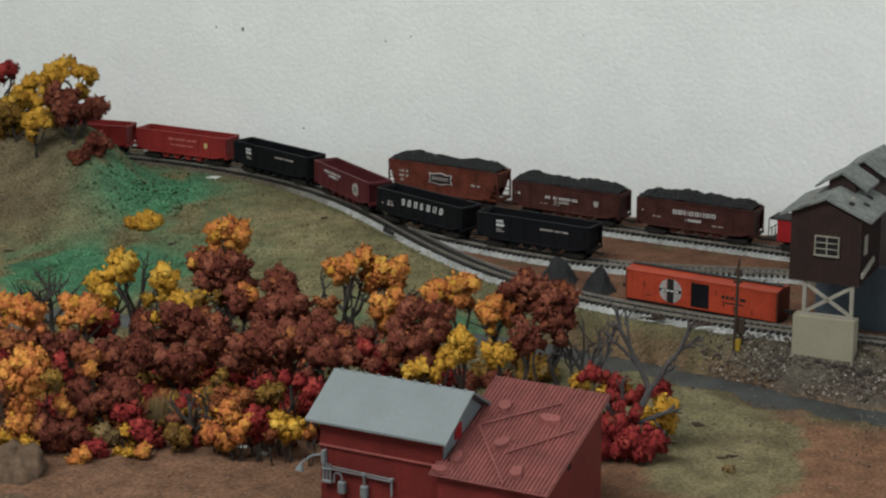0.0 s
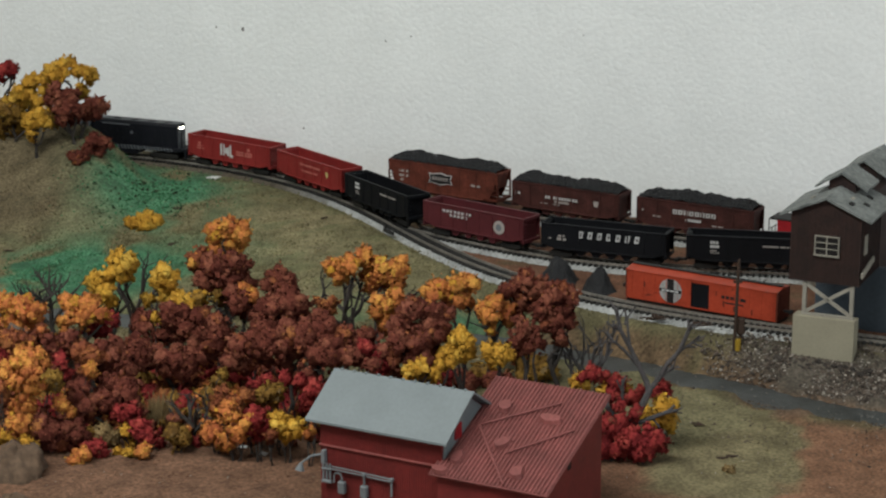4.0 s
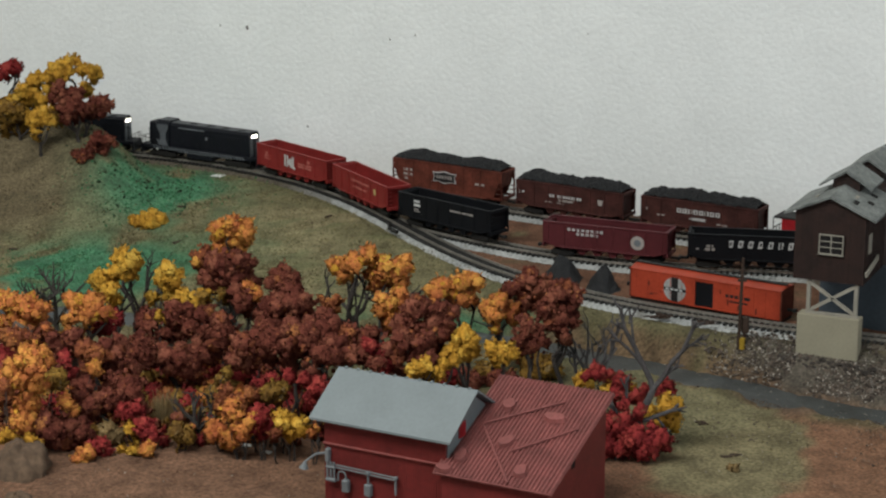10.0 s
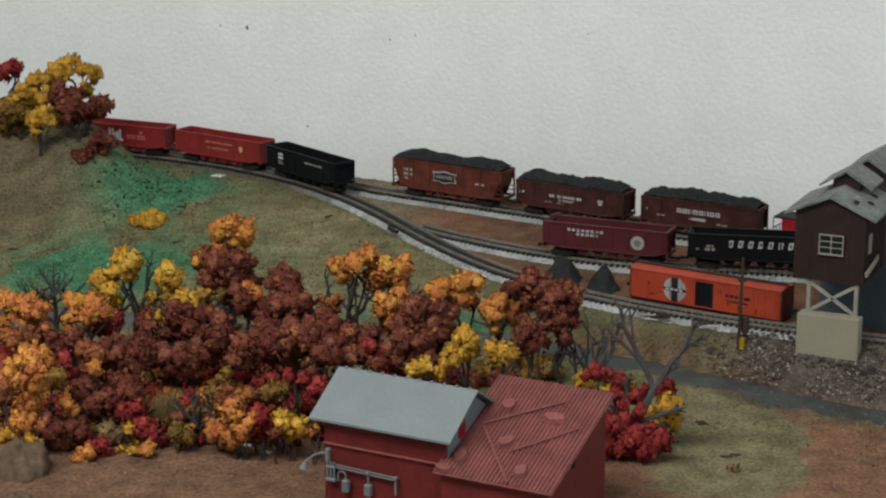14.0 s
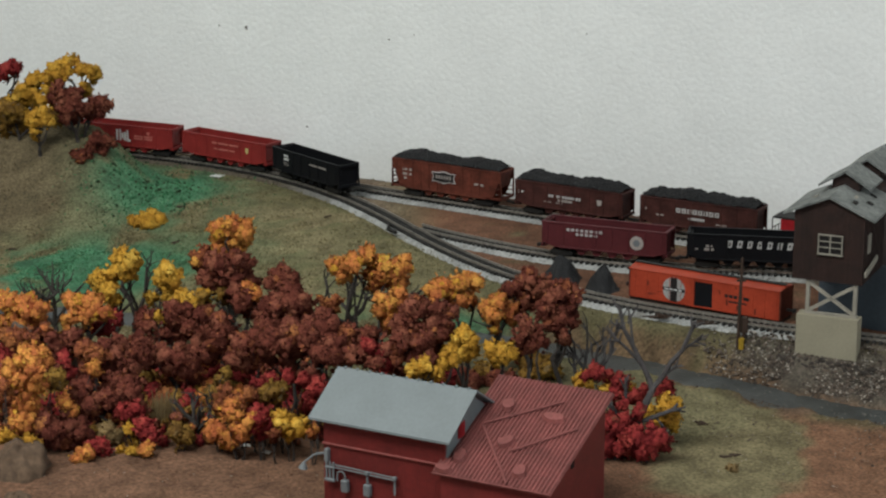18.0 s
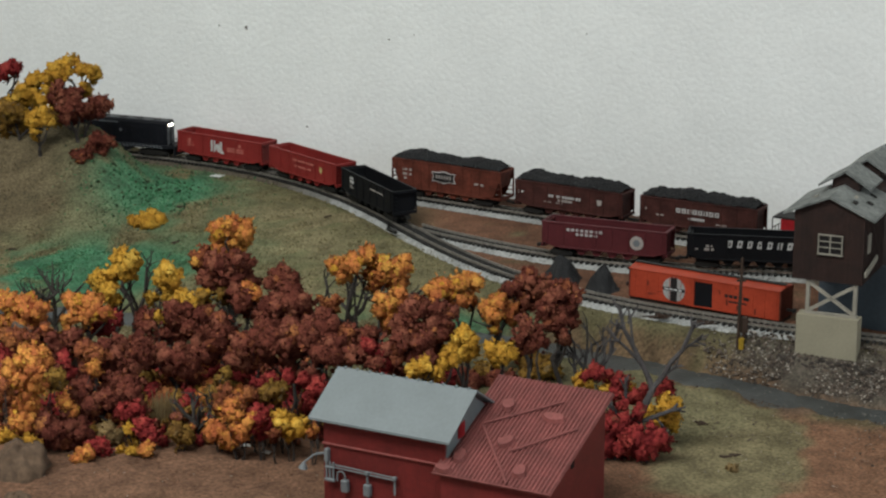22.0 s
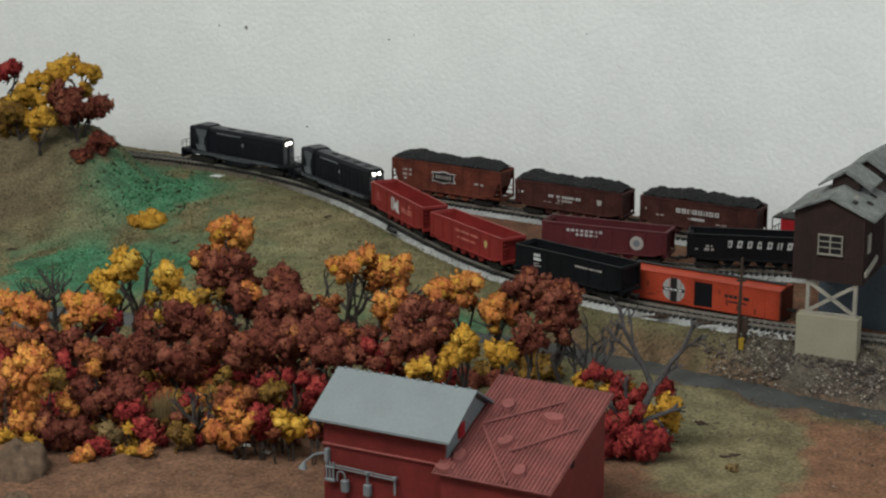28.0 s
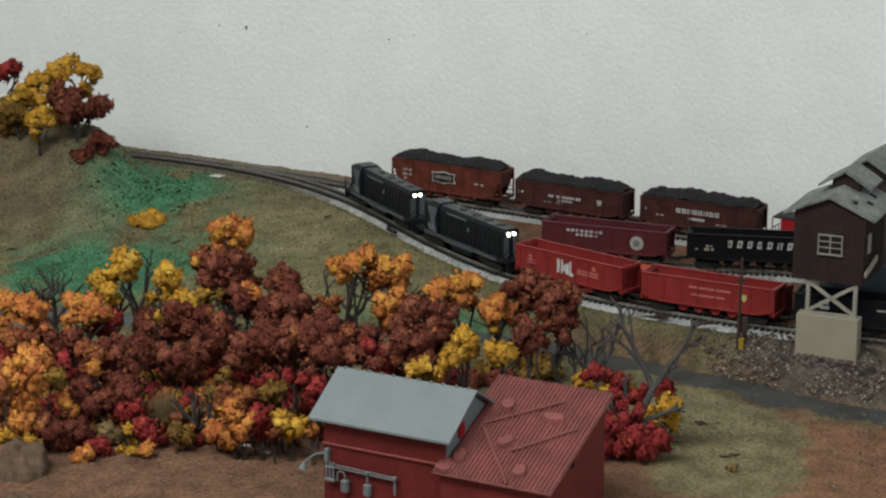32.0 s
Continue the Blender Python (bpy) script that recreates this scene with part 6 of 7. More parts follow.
lobed_bush(-0.0983, 1.1400, "red", 585, [(-0.0017, 0.0016, 0.0243, 0.0047), (0.0028, 0.0033, 0.0190, 0.0047), (-0.0020, 0.0028, 0.0172, 0.0041)])
lobed_bush(-0.0819, 1.1380, "yellow", 586, [(-0.0041, 0.0003, 0.0221, 0.0044), (0.0038, -0.0013, 0.0214, 0.0050), (0.0002, 0.0008, 0.0170, 0.0041)])
lobed_bush(-0.0698, 1.1340, "orange", 587, [(0.0011, 0.0012, 0.0199, 0.0028), (-0.0012, 0.0002, 0.0182, 0.0023)])
lobed_bush(-0.0903, 1.1360, "rust", 588, [(-0.0011, -0.0010, 0.0162, 0.0031), (0.0012, -0.0003, 0.0184, 0.0025)])
lobed_bush(0.0858, 1.1800, "red", 589, [(-0.0004, -0.0028, 0.0367, 0.0050), (0.0052, -0.0014, 0.0340, 0.0034), (-0.0051, -0.0023, 0.0354, 0.0032)])
lobed_bush(0.1006, 1.1700, "red", 590, [(-0.0010, 0.0011, 0.0343, 0.0041), (-0.0017, 0.0030, 0.0279, 0.0045), (0.0078, -0.0023, 0.0266, 0.0050), (-0.0048, -0.0031, 0.0269, 0.0033)])
lobed_bush(0.1233, 1.1650, "red", 591, [(-0.0000, 0.0016, 0.0303, 0.0045), (-0.0012, -0.0010, 0.0274, 0.0041), (0.0013, 0.0000, 0.0342, 0.0026)])
lobed_bush(0.1033, 1.1500, "red", 592, [(0.0039, -0.0029, 0.0239, 0.0035), (-0.0044, -0.0021, 0.0280, 0.0033)])
lobed_bush(0.0911, 1.1380, "red", 593, [(-0.0019, 0.0014, 0.0212, 0.0063), (0.0055, 0.0008, 0.0193, 0.0053), (-0.0068, 0.0025, 0.0165, 0.0053), (0.0015, 0.0033, 0.0113, 0.0064), (-0.0038, -0.0010, 0.0080, 0.0063), (0.0071, 0.0009, 0.0068, 0.0058)])
lobed_bush(0.1102, 1.1340, "red", 594, [(-0.0050, -0.0005, 0.0147, 0.0063), (0.0032, 0.0001, 0.0145, 0.0063), (0.0002, -0.0010, 0.0089, 0.0058), (0.0101, 0.0043, 0.0086, 0.0044), (-0.0078, 0.0011, 0.0082, 0.0047)])
lobed_bush(0.0778, 1.1820, "yellow", 595, [(0.0014, -0.0024, 0.0309, 0.0041), (-0.0015, 0.0013, 0.0291, 0.0029)])
lobed_bush(0.0961, 1.1720, "yellow", 596, [(-0.0034, 0.0034, 0.0290, 0.0034), (-0.0050, 0.0029, 0.0270, 0.0024), (0.0090, 0.0004, 0.0295, 0.0022)])
lobed_bush(0.1225, 1.1580, "yellow", 597, [(0.0008, -0.0037, 0.0260, 0.0054), (0.0066, 0.0023, 0.0248, 0.0028), (-0.0077, 0.0033, 0.0188, 0.0037), (0.0015, 0.0018, 0.0184, 0.0045), (0.0057, -0.0005, 0.0148, 0.0043), (-0.0059, -0.0009, 0.0149, 0.0037)])
bush(-0.2198, 1.6120, 0.0330, "yellow", 160, n=10, squash=0.42, fine=0.55)
bush(-0.1220, 1.2587, 0.0357, "red", 116, n=5)
bush(-0.0962, 1.2253, 0.0309, "gold", 117, n=4)
bush(-0.0733, 1.2230, 0.0232, "red", 118, n=4)
bush(-0.1309, 1.2293, 0.0311, "orange", 119, n=5)
bush(-0.1747, 1.2253, 0.0309, "red", 120, n=5)
bush(-0.2066, 1.2402, 0.0274, "maroon", 121, n=5)
bush(-0.2212, 1.2270, 0.0233, "red", 124, n=4)
bush(-0.1626, 1.2606, 0.0287, "maroon", 125, n=5)
bush(-0.1065, 1.2727, 0.0290, "rust", 126, n=5)
bush(-0.1514, 1.2798, 0.0259, "red", 127, n=4)
bush(-0.0715, 1.1885, 0.0151, "red", 128, n=3)
bush(-0.2497, 1.2414, 0.0314, "orange", 129, n=5)
bush(-0.2031, 1.1948, 0.0227, "maroon", 130, n=4)
bush(-0.0887, 1.2596, 0.0255, "maroon", 131, n=5)
bush(-0.0316, 1.2577, 0.0191, "red", 132, n=4)
bush(0.0258, 1.2738, 0.0194, "gold", 133, n=4)
bush(0.0598, 1.2757, 0.0258, "gold", 134, n=5)
bush(0.0525, 1.3060, 0.0199, "rust", 135, n=4)
bush(0.0154, 1.2577, 0.0191, "maroon", 163, n=4)
bush(0.0340, 1.2618, 0.0192, "maroon", 164, n=4)
bush(-0.0013, 1.2577, 0.0191, "red", 165, n=4)
bush(-0.2406, 1.2246, 0.0288, "rust", 300, n=5)
bush(-0.2280, 1.2239, 0.0262, "gold", 301, n=5)
bush(-0.2178, 1.2240, 0.0265, "orange", 302, n=5)
bush(-0.2018, 1.2313, 0.0242, "orange", 303, n=5)
bush(-0.1925, 1.2161, 0.0269, "red", 304, n=5)
bush(-0.1805, 1.2167, 0.0289, "gold", 305, n=5)
bush(-0.1638, 1.2188, 0.0228, "rust", 306, n=5)
bush(-0.1569, 1.2226, 0.0221, "orange", 307, n=5)
bush(-0.1436, 1.2266, 0.0220, "rust", 308, n=5)
bush(-0.1285, 1.2245, 0.0282, "gold", 309, n=5)
bush(-0.1153, 1.2196, 0.0254, "orange", 310, n=5)
bush(-0.1021, 1.2231, 0.0238, "orange", 311, n=5)
bush(-0.0865, 1.2164, 0.0280, "red", 312, n=5)
bush(-0.0771, 1.2271, 0.0235, "gold", 313, n=5)
bush(-0.2298, 1.3027, 0.0224, "orange", 200, n=4)
bush(-0.2616, 1.3114, 0.0248, "rust", 201, n=4)
bush(-0.1066, 1.2296, 0.0187, "red", 202, n=4)
bush(-0.1935, 1.2322, 0.0272, "rust", 203, n=4)
bush(-0.2196, 1.2161, 0.0268, "red", 204, n=4)
bush(-0.2215, 1.2816, 0.0186, "rust", 205, n=4)
bush(-0.1412, 1.2363, 0.0276, "rust", 206, n=4)
bush(-0.2505, 1.2476, 0.0253, "red", 207, n=4)
bush(-0.2245, 1.2861, 0.0204, "red", 208, n=4)
bush(-0.0954, 1.2541, 0.0202, "rust", 209, n=4)
bush(-0.1502, 1.2202, 0.0272, "red", 210, n=4)
bush(-0.2322, 1.2661, 0.0202, "rust", 211, n=4)
bush(-0.2411, 1.2804, 0.0280, "maroon", 212, n=4)
bush(-0.2546, 1.2651, 0.0303, "red", 213, n=4)
bush(-0.1629, 1.2623, 0.0209, "gold", 214, n=4)
bush(-0.2321, 1.2657, 0.0190, "gold", 215, n=4)
bush(-0.1855, 1.2908, 0.0228, "red", 216, n=4)
bush(-0.2050, 1.2566, 0.0288, "maroon", 217, n=4)
bush(-0.0995, 1.2379, 0.0196, "red", 218, n=4)
bush(-0.1491, 1.2863, 0.0211, "orange", 219, n=4)
bush(-0.2196, 1.3106, 0.0219, "maroon", 220, n=4)
bush(-0.0867, 1.2157, 0.0255, "rust", 221, n=4)
bush(-0.2712, 1.2851, 0.0304, "red", 222, n=4)
bush(-0.1351, 1.2243, 0.0276, "gold", 223, n=4)
bush(-0.1068, 1.2777, 0.0190, "rust", 224, n=4)
bush(-0.2157, 1.2875, 0.0251, "orange", 225, n=4)
bush(-0.2111, 1.3092, 0.0173, "orange", 226, n=4)
bush(-0.1919, 1.2288, 0.0295, "red", 227, n=4)
bush(-0.2418, 1.2104, 0.0212, "orange", 228, n=4)
bush(-0.2560, 1.3083, 0.0275, "red", 229, n=4)
bush(-0.1372, 1.2931, 0.0170, "rust", 230, n=4)
bush(-0.1549, 1.2770, 0.0167, "red", 231, n=4)
bush(-0.1601, 1.2304, 0.0213, "orange", 232, n=4)
bush(-0.1774, 1.2867, 0.0223, "maroon", 233, n=4)
bush(-0.2266, 1.2636, 0.0253, "rust", 234, n=4)
bush(-0.1026, 1.2569, 0.0164, "rust", 235, n=4)
bush(-0.2184, 1.2561, 0.0269, "rust", 236, n=4)
bush(-0.0970, 1.2891, 0.0171, "rust", 237, n=4)
bush(-0.1507, 1.2103, 0.0209, "gold", 238, n=4)
bush(-0.1355, 1.2318, 0.0260, "rust", 239, n=4)
bush(-0.1932, 1.2688, 0.0295, "red", 240, n=4)
bush(-0.0859, 1.2140, 0.0200, "gold", 241, n=4)
bush(-0.1700, 1.2179, 0.0198, "rust", 242, n=4)
bush(-0.1618, 1.2436, 0.0254, "rust", 243, n=4)
bush(-0.2037, 1.2710, 0.0233, "red", 244, n=4)
bush(-0.0718, 1.2114, 0.0245, "maroon", 245, n=4)
bush(-0.1889, 1.2480, 0.0267, "rust", 246, n=4)
bush(-0.1404, 1.3057, 0.0190, "gold", 247, n=4)
bush(-0.1770, 1.2625, 0.0218, "rust", 248, n=4)
bush(-0.2347, 1.3131, 0.0304, "maroon", 249, n=4)
bush(-0.1498, 1.2826, 0.0220, "red", 250, n=4)
bush(-0.1094, 1.2229, 0.0231, "orange", 251, n=4)
bush(-0.2354, 1.2482, 0.0274, "red", 252, n=4)
bush(-0.1145, 1.2631, 0.0236, "maroon", 253, n=4)
bush(-0.2505, 1.2372, 0.0173, "red", 254, n=4)
bush(-0.0950, 1.2453, 0.0178, "rust", 255, n=4)
bush(-0.2466, 1.2204, 0.0280, "rust", 256, n=4)
bush(-0.0989, 1.2250, 0.0167, "red", 257, n=4)
bush(-0.1829, 1.2932, 0.0307, "rust", 258, n=4)
bush(-0.2230, 1.2609, 0.0298, "maroon", 259, n=4)
bush(-0.2472, 1.2200, 0.0265, "rust", 260, n=4)
bush(-0.1678, 1.2685, 0.0284, "red", 261, n=4)
bush(-0.1790, 1.2487, 0.0291, "gold", 262, n=4)
bush(-0.2044, 1.2264, 0.0214, "red", 263, n=4)
bush(-0.1590, 1.2695, 0.0184, "gold", 264, n=4)
bush(-0.2401, 1.2582, 0.0208, "red", 265, n=4)
bush(-0.0759, 1.2977, 0.0189, "gold", 266, n=4)
bush(-0.2067, 1.2549, 0.0228, "gold", 267, n=4)
bush(-0.1486, 1.2550, 0.0233, "rust", 268, n=4)
bush(-0.1001, 1.2722, 0.0272, "red", 269, n=4)
bare_tree(-0.2487, 1.3640, 0.0429, 70, (0.000, 0))
bare_tree(-0.1994, 1.3760, 0.0433, 71, (0.004, 0))
bare_tree(-0.1373, 1.1720, 0.0258, 72, (0.000, 0))
bare_tree(0.0860, 1.2450, 0.0430, 173, (0.002, 0), GREYBARK, 0.5, 6, 0.85)
bare_tree(-0.0600, 1.3320, 0.0419, 75, (0.000, 0))
bare_tree(0.0316, 1.3800, 0.0217, 76, (0.000, 0))
bare_tree(-0.1388, 1.3560, 0.0285, 77, (0.000, 0))
bare_tree(-0.0841, 1.2320, 0.0259, 78, (0.000, 0))
bare_tree(-0.2596, 1.3640, 0.0358, 79, (-0.004, 0))
bare_tree(-0.0227, 1.3320, 0.0350, 80, (-0.007, 0))


# ---- small things on the scenery ----
def on_ground(x, y, turn=0.0, lift=0.0):
    return pose(x, y, ground_at(x, y) + lift, 0, 0, turn)


TRUNKBROWN = material("grey_brown_trunk", (0.090, 0.068, 0.052), 0.9, grain=0.3, size=500, stain=0.3, stain_size=90, bump=0.6)
log = thing("fallen_trunk", pose(-0.2170, 1.2350, 0), "leaning dead grey-brown trunk among the trees", "trunk")
bm = bmesh.new()
rng = np.random.RandomState(4)
branch(bm, (-0.0335, 0.003, 0.0279), (0.0000, -0.003, 0.0188), 0.0024, rng)
branch(bm, (0.0000, -0.003, 0.0188), (0.0120, -0.004, -0.0210), 0.0024, rng)
part("trunk", bm, TRUNKBROWN, log)

# the large bare tree by the creek
big = thing("bare_tree", pose(0.1012, 1.1500, -0.0116), "large leafless grey-brown model tree beside red bushes", "tree", "bare trees")
bm = bmesh.new()
for a, b, r in (((0.0, 0.0, -0.0007), (0.0007, 0.0, 0.0092), 0.0022),
                ((0.0007, 0.0, 0.0092), (-0.0051, -0.002, 0.0155), 0.0013),
                ((-0.0051, -0.002, 0.0155), (-0.0109, -0.003, 0.022), 0.0011),
                ((-0.0018, 0.0, 0.0121), (-0.0013, -0.002, 0.0249), 0.0008),
                ((-0.0013, -0.002, 0.0249), (-0.001, -0.003, 0.0356), 0.00068),
                ((0.0007, 0.0, 0.0092), (0.0106, -0.003, 0.0129), 0.0012),
                ((0.0106, -0.003, 0.0129), (0.0224, -0.004, 0.0181), 0.00106),
                ((0.0224, -0.004, 0.0181), (0.0273, -0.004, 0.0194), 0.00093),
                ((0.0224, -0.004, 0.0181), (0.0275, -0.004, 0.022), 0.0005),
                ((0.0155, -0.003, 0.0145), (0.022, -0.005, 0.0061), 0.0005),
                ((0.0007, 0.0, 0.0092), (0.0088, 0.002, 0.0173), 0.0019),
                ((0.0088, 0.002, 0.0173), (0.0139, 0.003, 0.0281), 0.00169),
                ((0.0139, 0.003, 0.0281), (0.0123, 0.004, 0.0333), 0.00147),
                ((0.0123, 0.004, 0.0333), (0.0085, 0.005, 0.0411), 0.0013),
                ((0.0085, 0.005, 0.0411), (0.0037, 0.006, 0.0508), 0.00118),
                ((0.0037, 0.006, 0.0508), (-0.0024, 0.006, 0.0621), 0.00107),
                ((-0.0024, 0.006, 0.0621), (-0.0048, 0.006, 0.074), 0.00095),
                ((0.003, 0.006, 0.0531), (0.0021, 0.007, 0.0592), 0.0007),
                ((0.0021, 0.007, 0.0592), (0.0013, 0.008, 0.0692), 0.00059),
                ((-0.0014, 0.006, 0.0602), (-0.0062, 0.005, 0.0653), 0.0006),
                ((0.0078, 0.005, 0.0421), (-0.0002, 0.004, 0.0511), 0.0008),
                ((-0.0002, 0.004, 0.0511), (-0.0078, 0.003, 0.0582), 0.00068),
                ((0.0138, 0.003, 0.0287), (0.0198, 0.003, 0.0362), 0.0013),
                ((0.0198, 0.003, 0.0362), (0.0232, 0.002, 0.0437), 0.0012),
                ((0.0232, 0.002, 0.0437), (0.0297, 0.001, 0.0518), 0.0011),
                ((0.0297, 0.001, 0.0518), (0.0336, 0.0, 0.0624), 0.00101),
                ((0.0336, 0.0, 0.0624), (0.0359, 0.0, 0.0678), 0.00091),
                ((0.0297, 0.001, 0.0518), (0.04, 0.002, 0.0585), 0.0006),
                ((0.0315, 0.001, 0.054), (0.0381, 0.003, 0.0534), 0.0005),
                ((0.0198, 0.003, 0.0362), (0.0268, 0.001, 0.043), 0.0007)):
    rod(bm, a, b, r * 1.3, r * 1.08, 7)
rng = np.random.RandomState(12)
for tip_at, d in (((-0.0048, 0.006, 0.074), (-0.3, 0, 1)), ((0.0013, 0.008, 0.0692), (0.2, 0, 1)), ((-0.0062, 0.005, 0.0653), (-0.6, 0, 1)), ((-0.0078, 0.003, 0.0582), (-0.8, 0, 0.7)), ((0.0359, 0.0, 0.0678), (0.5, 0, 1)), ((0.04, 0.002, 0.0585), (1, 0, 0.5)), ((0.0273, -0.004, 0.0194), (1, 0, 0.3)), ((-0.0109, -0.003, 0.022), (-0.8, 0, 0.7)), ((0.0268, 0.001, 0.043), (0.6, 0, 0.6)), ((-0.001, -0.003, 0.0356), (0.1, 0, 1))):
    p, d = Vector(tip_at), Vector(d).normalized()
    for k in range(4):
        a = p - d * rng.uniform(0, 0.006)
        rod(bm, a, a + (d + Vector(rng.normal(0, 0.45, 3))).normalized() * rng.uniform(0.004, 0.009), 0.0007, 0.0004, 5)
part("trunk", bm, GREYBARK, big)

# telegraph pole with a brown box and a yellow drum at its foot
POLE = plastic("brown_pole", (0.045, 0.028, 0.020), 0.8)
YELLOW = plastic("yellow_paint", (0.30, 0.19, 0.02), 0.6)
pole = thing("utility_pole", pose(0.1812, 1.300, -0.0080), "thin dark brown wooden utility pole with crossarm stubs", "utility pole")
bm = bmesh.new()
rod(bm, (0, 0, 0), (0.0012, 0, 0.0580), 0.0011, 0.0009, 8)
part("shaft", bm, POLE, pole)
part("crossarm", block(-0.0018, 0.0038, -0.0006, 0.0006, 0.0440, 0.0456, 0.0002), POLE, pole)
part("crossarm", block(-0.0012, 0.0034, -0.0006, 0.0006, 0.0505, 0.0518, 0.0002), POLE, pole)
part("insulator", block(0.0004, 0.0020, -0.0006, 0.0006, 0.0560, 0.0590, 0.0003), POLE, pole)
relay = thing("relay_box", pose(0.1850, 1.302, -0.0058), "dark brown lineside relay box on a post", "relay box")
part("cabinet", block(-0.0020, 0.0025, -0.0020, 0.0020, 0.0085, 0.0190, 0.0008), POLE, relay)
part("stand", block(-0.0008, 0.0008, -0.0008, 0.0008, -0.001, 0.0090), POLE, relay)
drum = thing("yellow_drum", pose(0.1834, 1.299, -0.0078), "small yellow drum at the foot of the pole", "drum")
bm = bmesh.new()
rod(bm, (0, 0, 0.001), (0, 0, 0.0080), 0.0017, seg=16)
part("barrel", bm, YELLOW, drum)
bm = bmesh.new()
rod(bm, (0, 0, 0.0060), (0, 0, 0.0064), 0.0019, seg=16)
part("hoop", bm, YELLOW, drum)

# rocks, paper scraps, dead wood, dry grass
heap("boulder", -0.2270, 1.126, 0.033, 0.0165, ROCK, "rough brown boulder on bare ground", "rock", 21, 0.5)
heap("boulder", -0.2200, 1.073, 0.018, 0.0080, ROCK, "small dark brown rock on bare ground", "rock", 33, 0.5)
PAPER = plastic("white_paper", (0.62, 0.62, 0.60), 0.8)
for x, y, a in ((-0.1091, 1.162, 12), (-0.0969, 1.151, -20)):
    bm = bmesh.new()
    prism(bm, [(-0.0026, 0.0004), (-0.0008, 0.0011), (0.0026, 0.0006), (0.0024, 0.0002), (-0.0010, 0.0005)], -0.0017, 0.0017)
    ob = part("paper_scrap", bm, PAPER)
    ob.matrix_world = on_ground(x, y, a, 0.0004)
    tagged(ob, "small curled white scrap on the dirt", "scrap")
rng = np.random.RandomState(5)
for x, y, n in ((0.1383, 1.340, 6), (0.1607, 1.324, 3)):
    t = thing("dead_wood", on_ground(x, y, -20), "small tangle of dead brown twigs on the ground", "dead wood")
    for k in range(n):
        bm = bmesh.new()
        p = Vector(rng.normal(0, 0.0035, 3))
        d = Vector((rng.uniform(0.006, 0.013), rng.normal(0, 0.003), rng.normal(0, 0.0010)))
        p.z = abs(p.z) * 0.25 + 0.0006
        rod(bm, p - d / 2, p + d / 2 + Vector((0, 0, 0.001)), 0.0006, 0.0004, 5)
        part("twig", bm, POLE, t)
STRAW = material("dry_straw", (0.30, 0.21, 0.095), 0.9, grain=0.3, vary=0.2)
for x, y, h in ((-0.1586, 1.190, 0.024), (-0.1640, 1.196, 0.018), (-0.1545, 1.194, 0.021)):
    bm = bmesh.new()
    for k in range(90):
        a, q = rng.uniform(0, 6.28), rng.uniform(0, 0.0032)
        tip_at = (math.cos(a) * (q + rng.uniform(0, 0.004)), math.sin(a) * (q + 0.002), h * rng.uniform(0.45, 1.05))
        rod(bm, (math.cos(a) * q, math.sin(a) * q, 0), tip_at, 0.00022, 0.0001, 4)
    ob = part("grass_tuft", bm, STRAW)
    ob.matrix_world = on_ground(x, y, 0, -0.0005)
    tagged(ob, "tall dry straw-coloured grass tuft among bushes", "grass", "dry grass tufts")

bm = bmesh.new()
for k in range(4):
    a = k * math.pi / 4 + 0.3
    d = Vector((math.cos(a), math.sin(a), 0)) * (0.0042 if k % 2 else 0.0060)
    rod(bm, -d + Vector((0, 0, 0.0009)), d + Vector((0, 0, 0.0009)), 0.0006, 0.0004, 5)
ob = part("plaster_scrap", bm, PAPER)
ob.matrix_world = on_ground(-0.1800, 1.7305, 0, 0.0002)
tagged(ob, "pale star-shaped plaster scrap beside the track", "scrap")
for x, y, turn in ((-0.1440, 1.5900, 5), (-0.2000, 1.6450, -15), (-0.3150, 1.5750, 10), (-0.1950, 1.5650, 30), (-0.0850, 1.6000, 40), (0.1475, 1.1952, -25), (0.1539, 1.1402, 10), (0.1601, 1.1429, -5)):
    bm = bmesh.new()
    for k in range(3):
        p = Vector((rng.normal(0, 0.001), rng.normal(0, 0.0008), 0.0008))
        d = Vector((rng.uniform(0.0018, 0.0030), rng.normal(0, 0.0008), rng.normal(0, 0.0003)))
        rod(bm, p - d, p + d, 0.0006, 0.0004, 5)
    ob = part("twig", bm, POLE)
    ob.matrix_world = on_ground(x, y, turn)
    tagged(ob, "short dark twig lying on the turf", "twig", "twigs on the field")

bush(0.1562, 1.1221, 0.0080, "straw", 1400, n=3, squash=0.3)

# switch machine beside the front track
sw = thing("switch_machine", pose(-0.0393, 1.5552, 0.0), "small black track switch machine on the ballast", "switch machine")
bm = bmesh.new()
rod(bm, (0.0000, 0.0000, 0.0028), (0.0063, -0.0097, 0.0028), 0.0016, 0.0015, 4)
part("housing", bm, TRUCKM, sw)
bm = bmesh.new()
rod(bm, (-0.0000, 0.0197, 0.0028), (0.0000, 0.0000, 0.0028), 0.0011, 0.0011, 6)
part("throw_arm", bm, TRUCKM, sw)

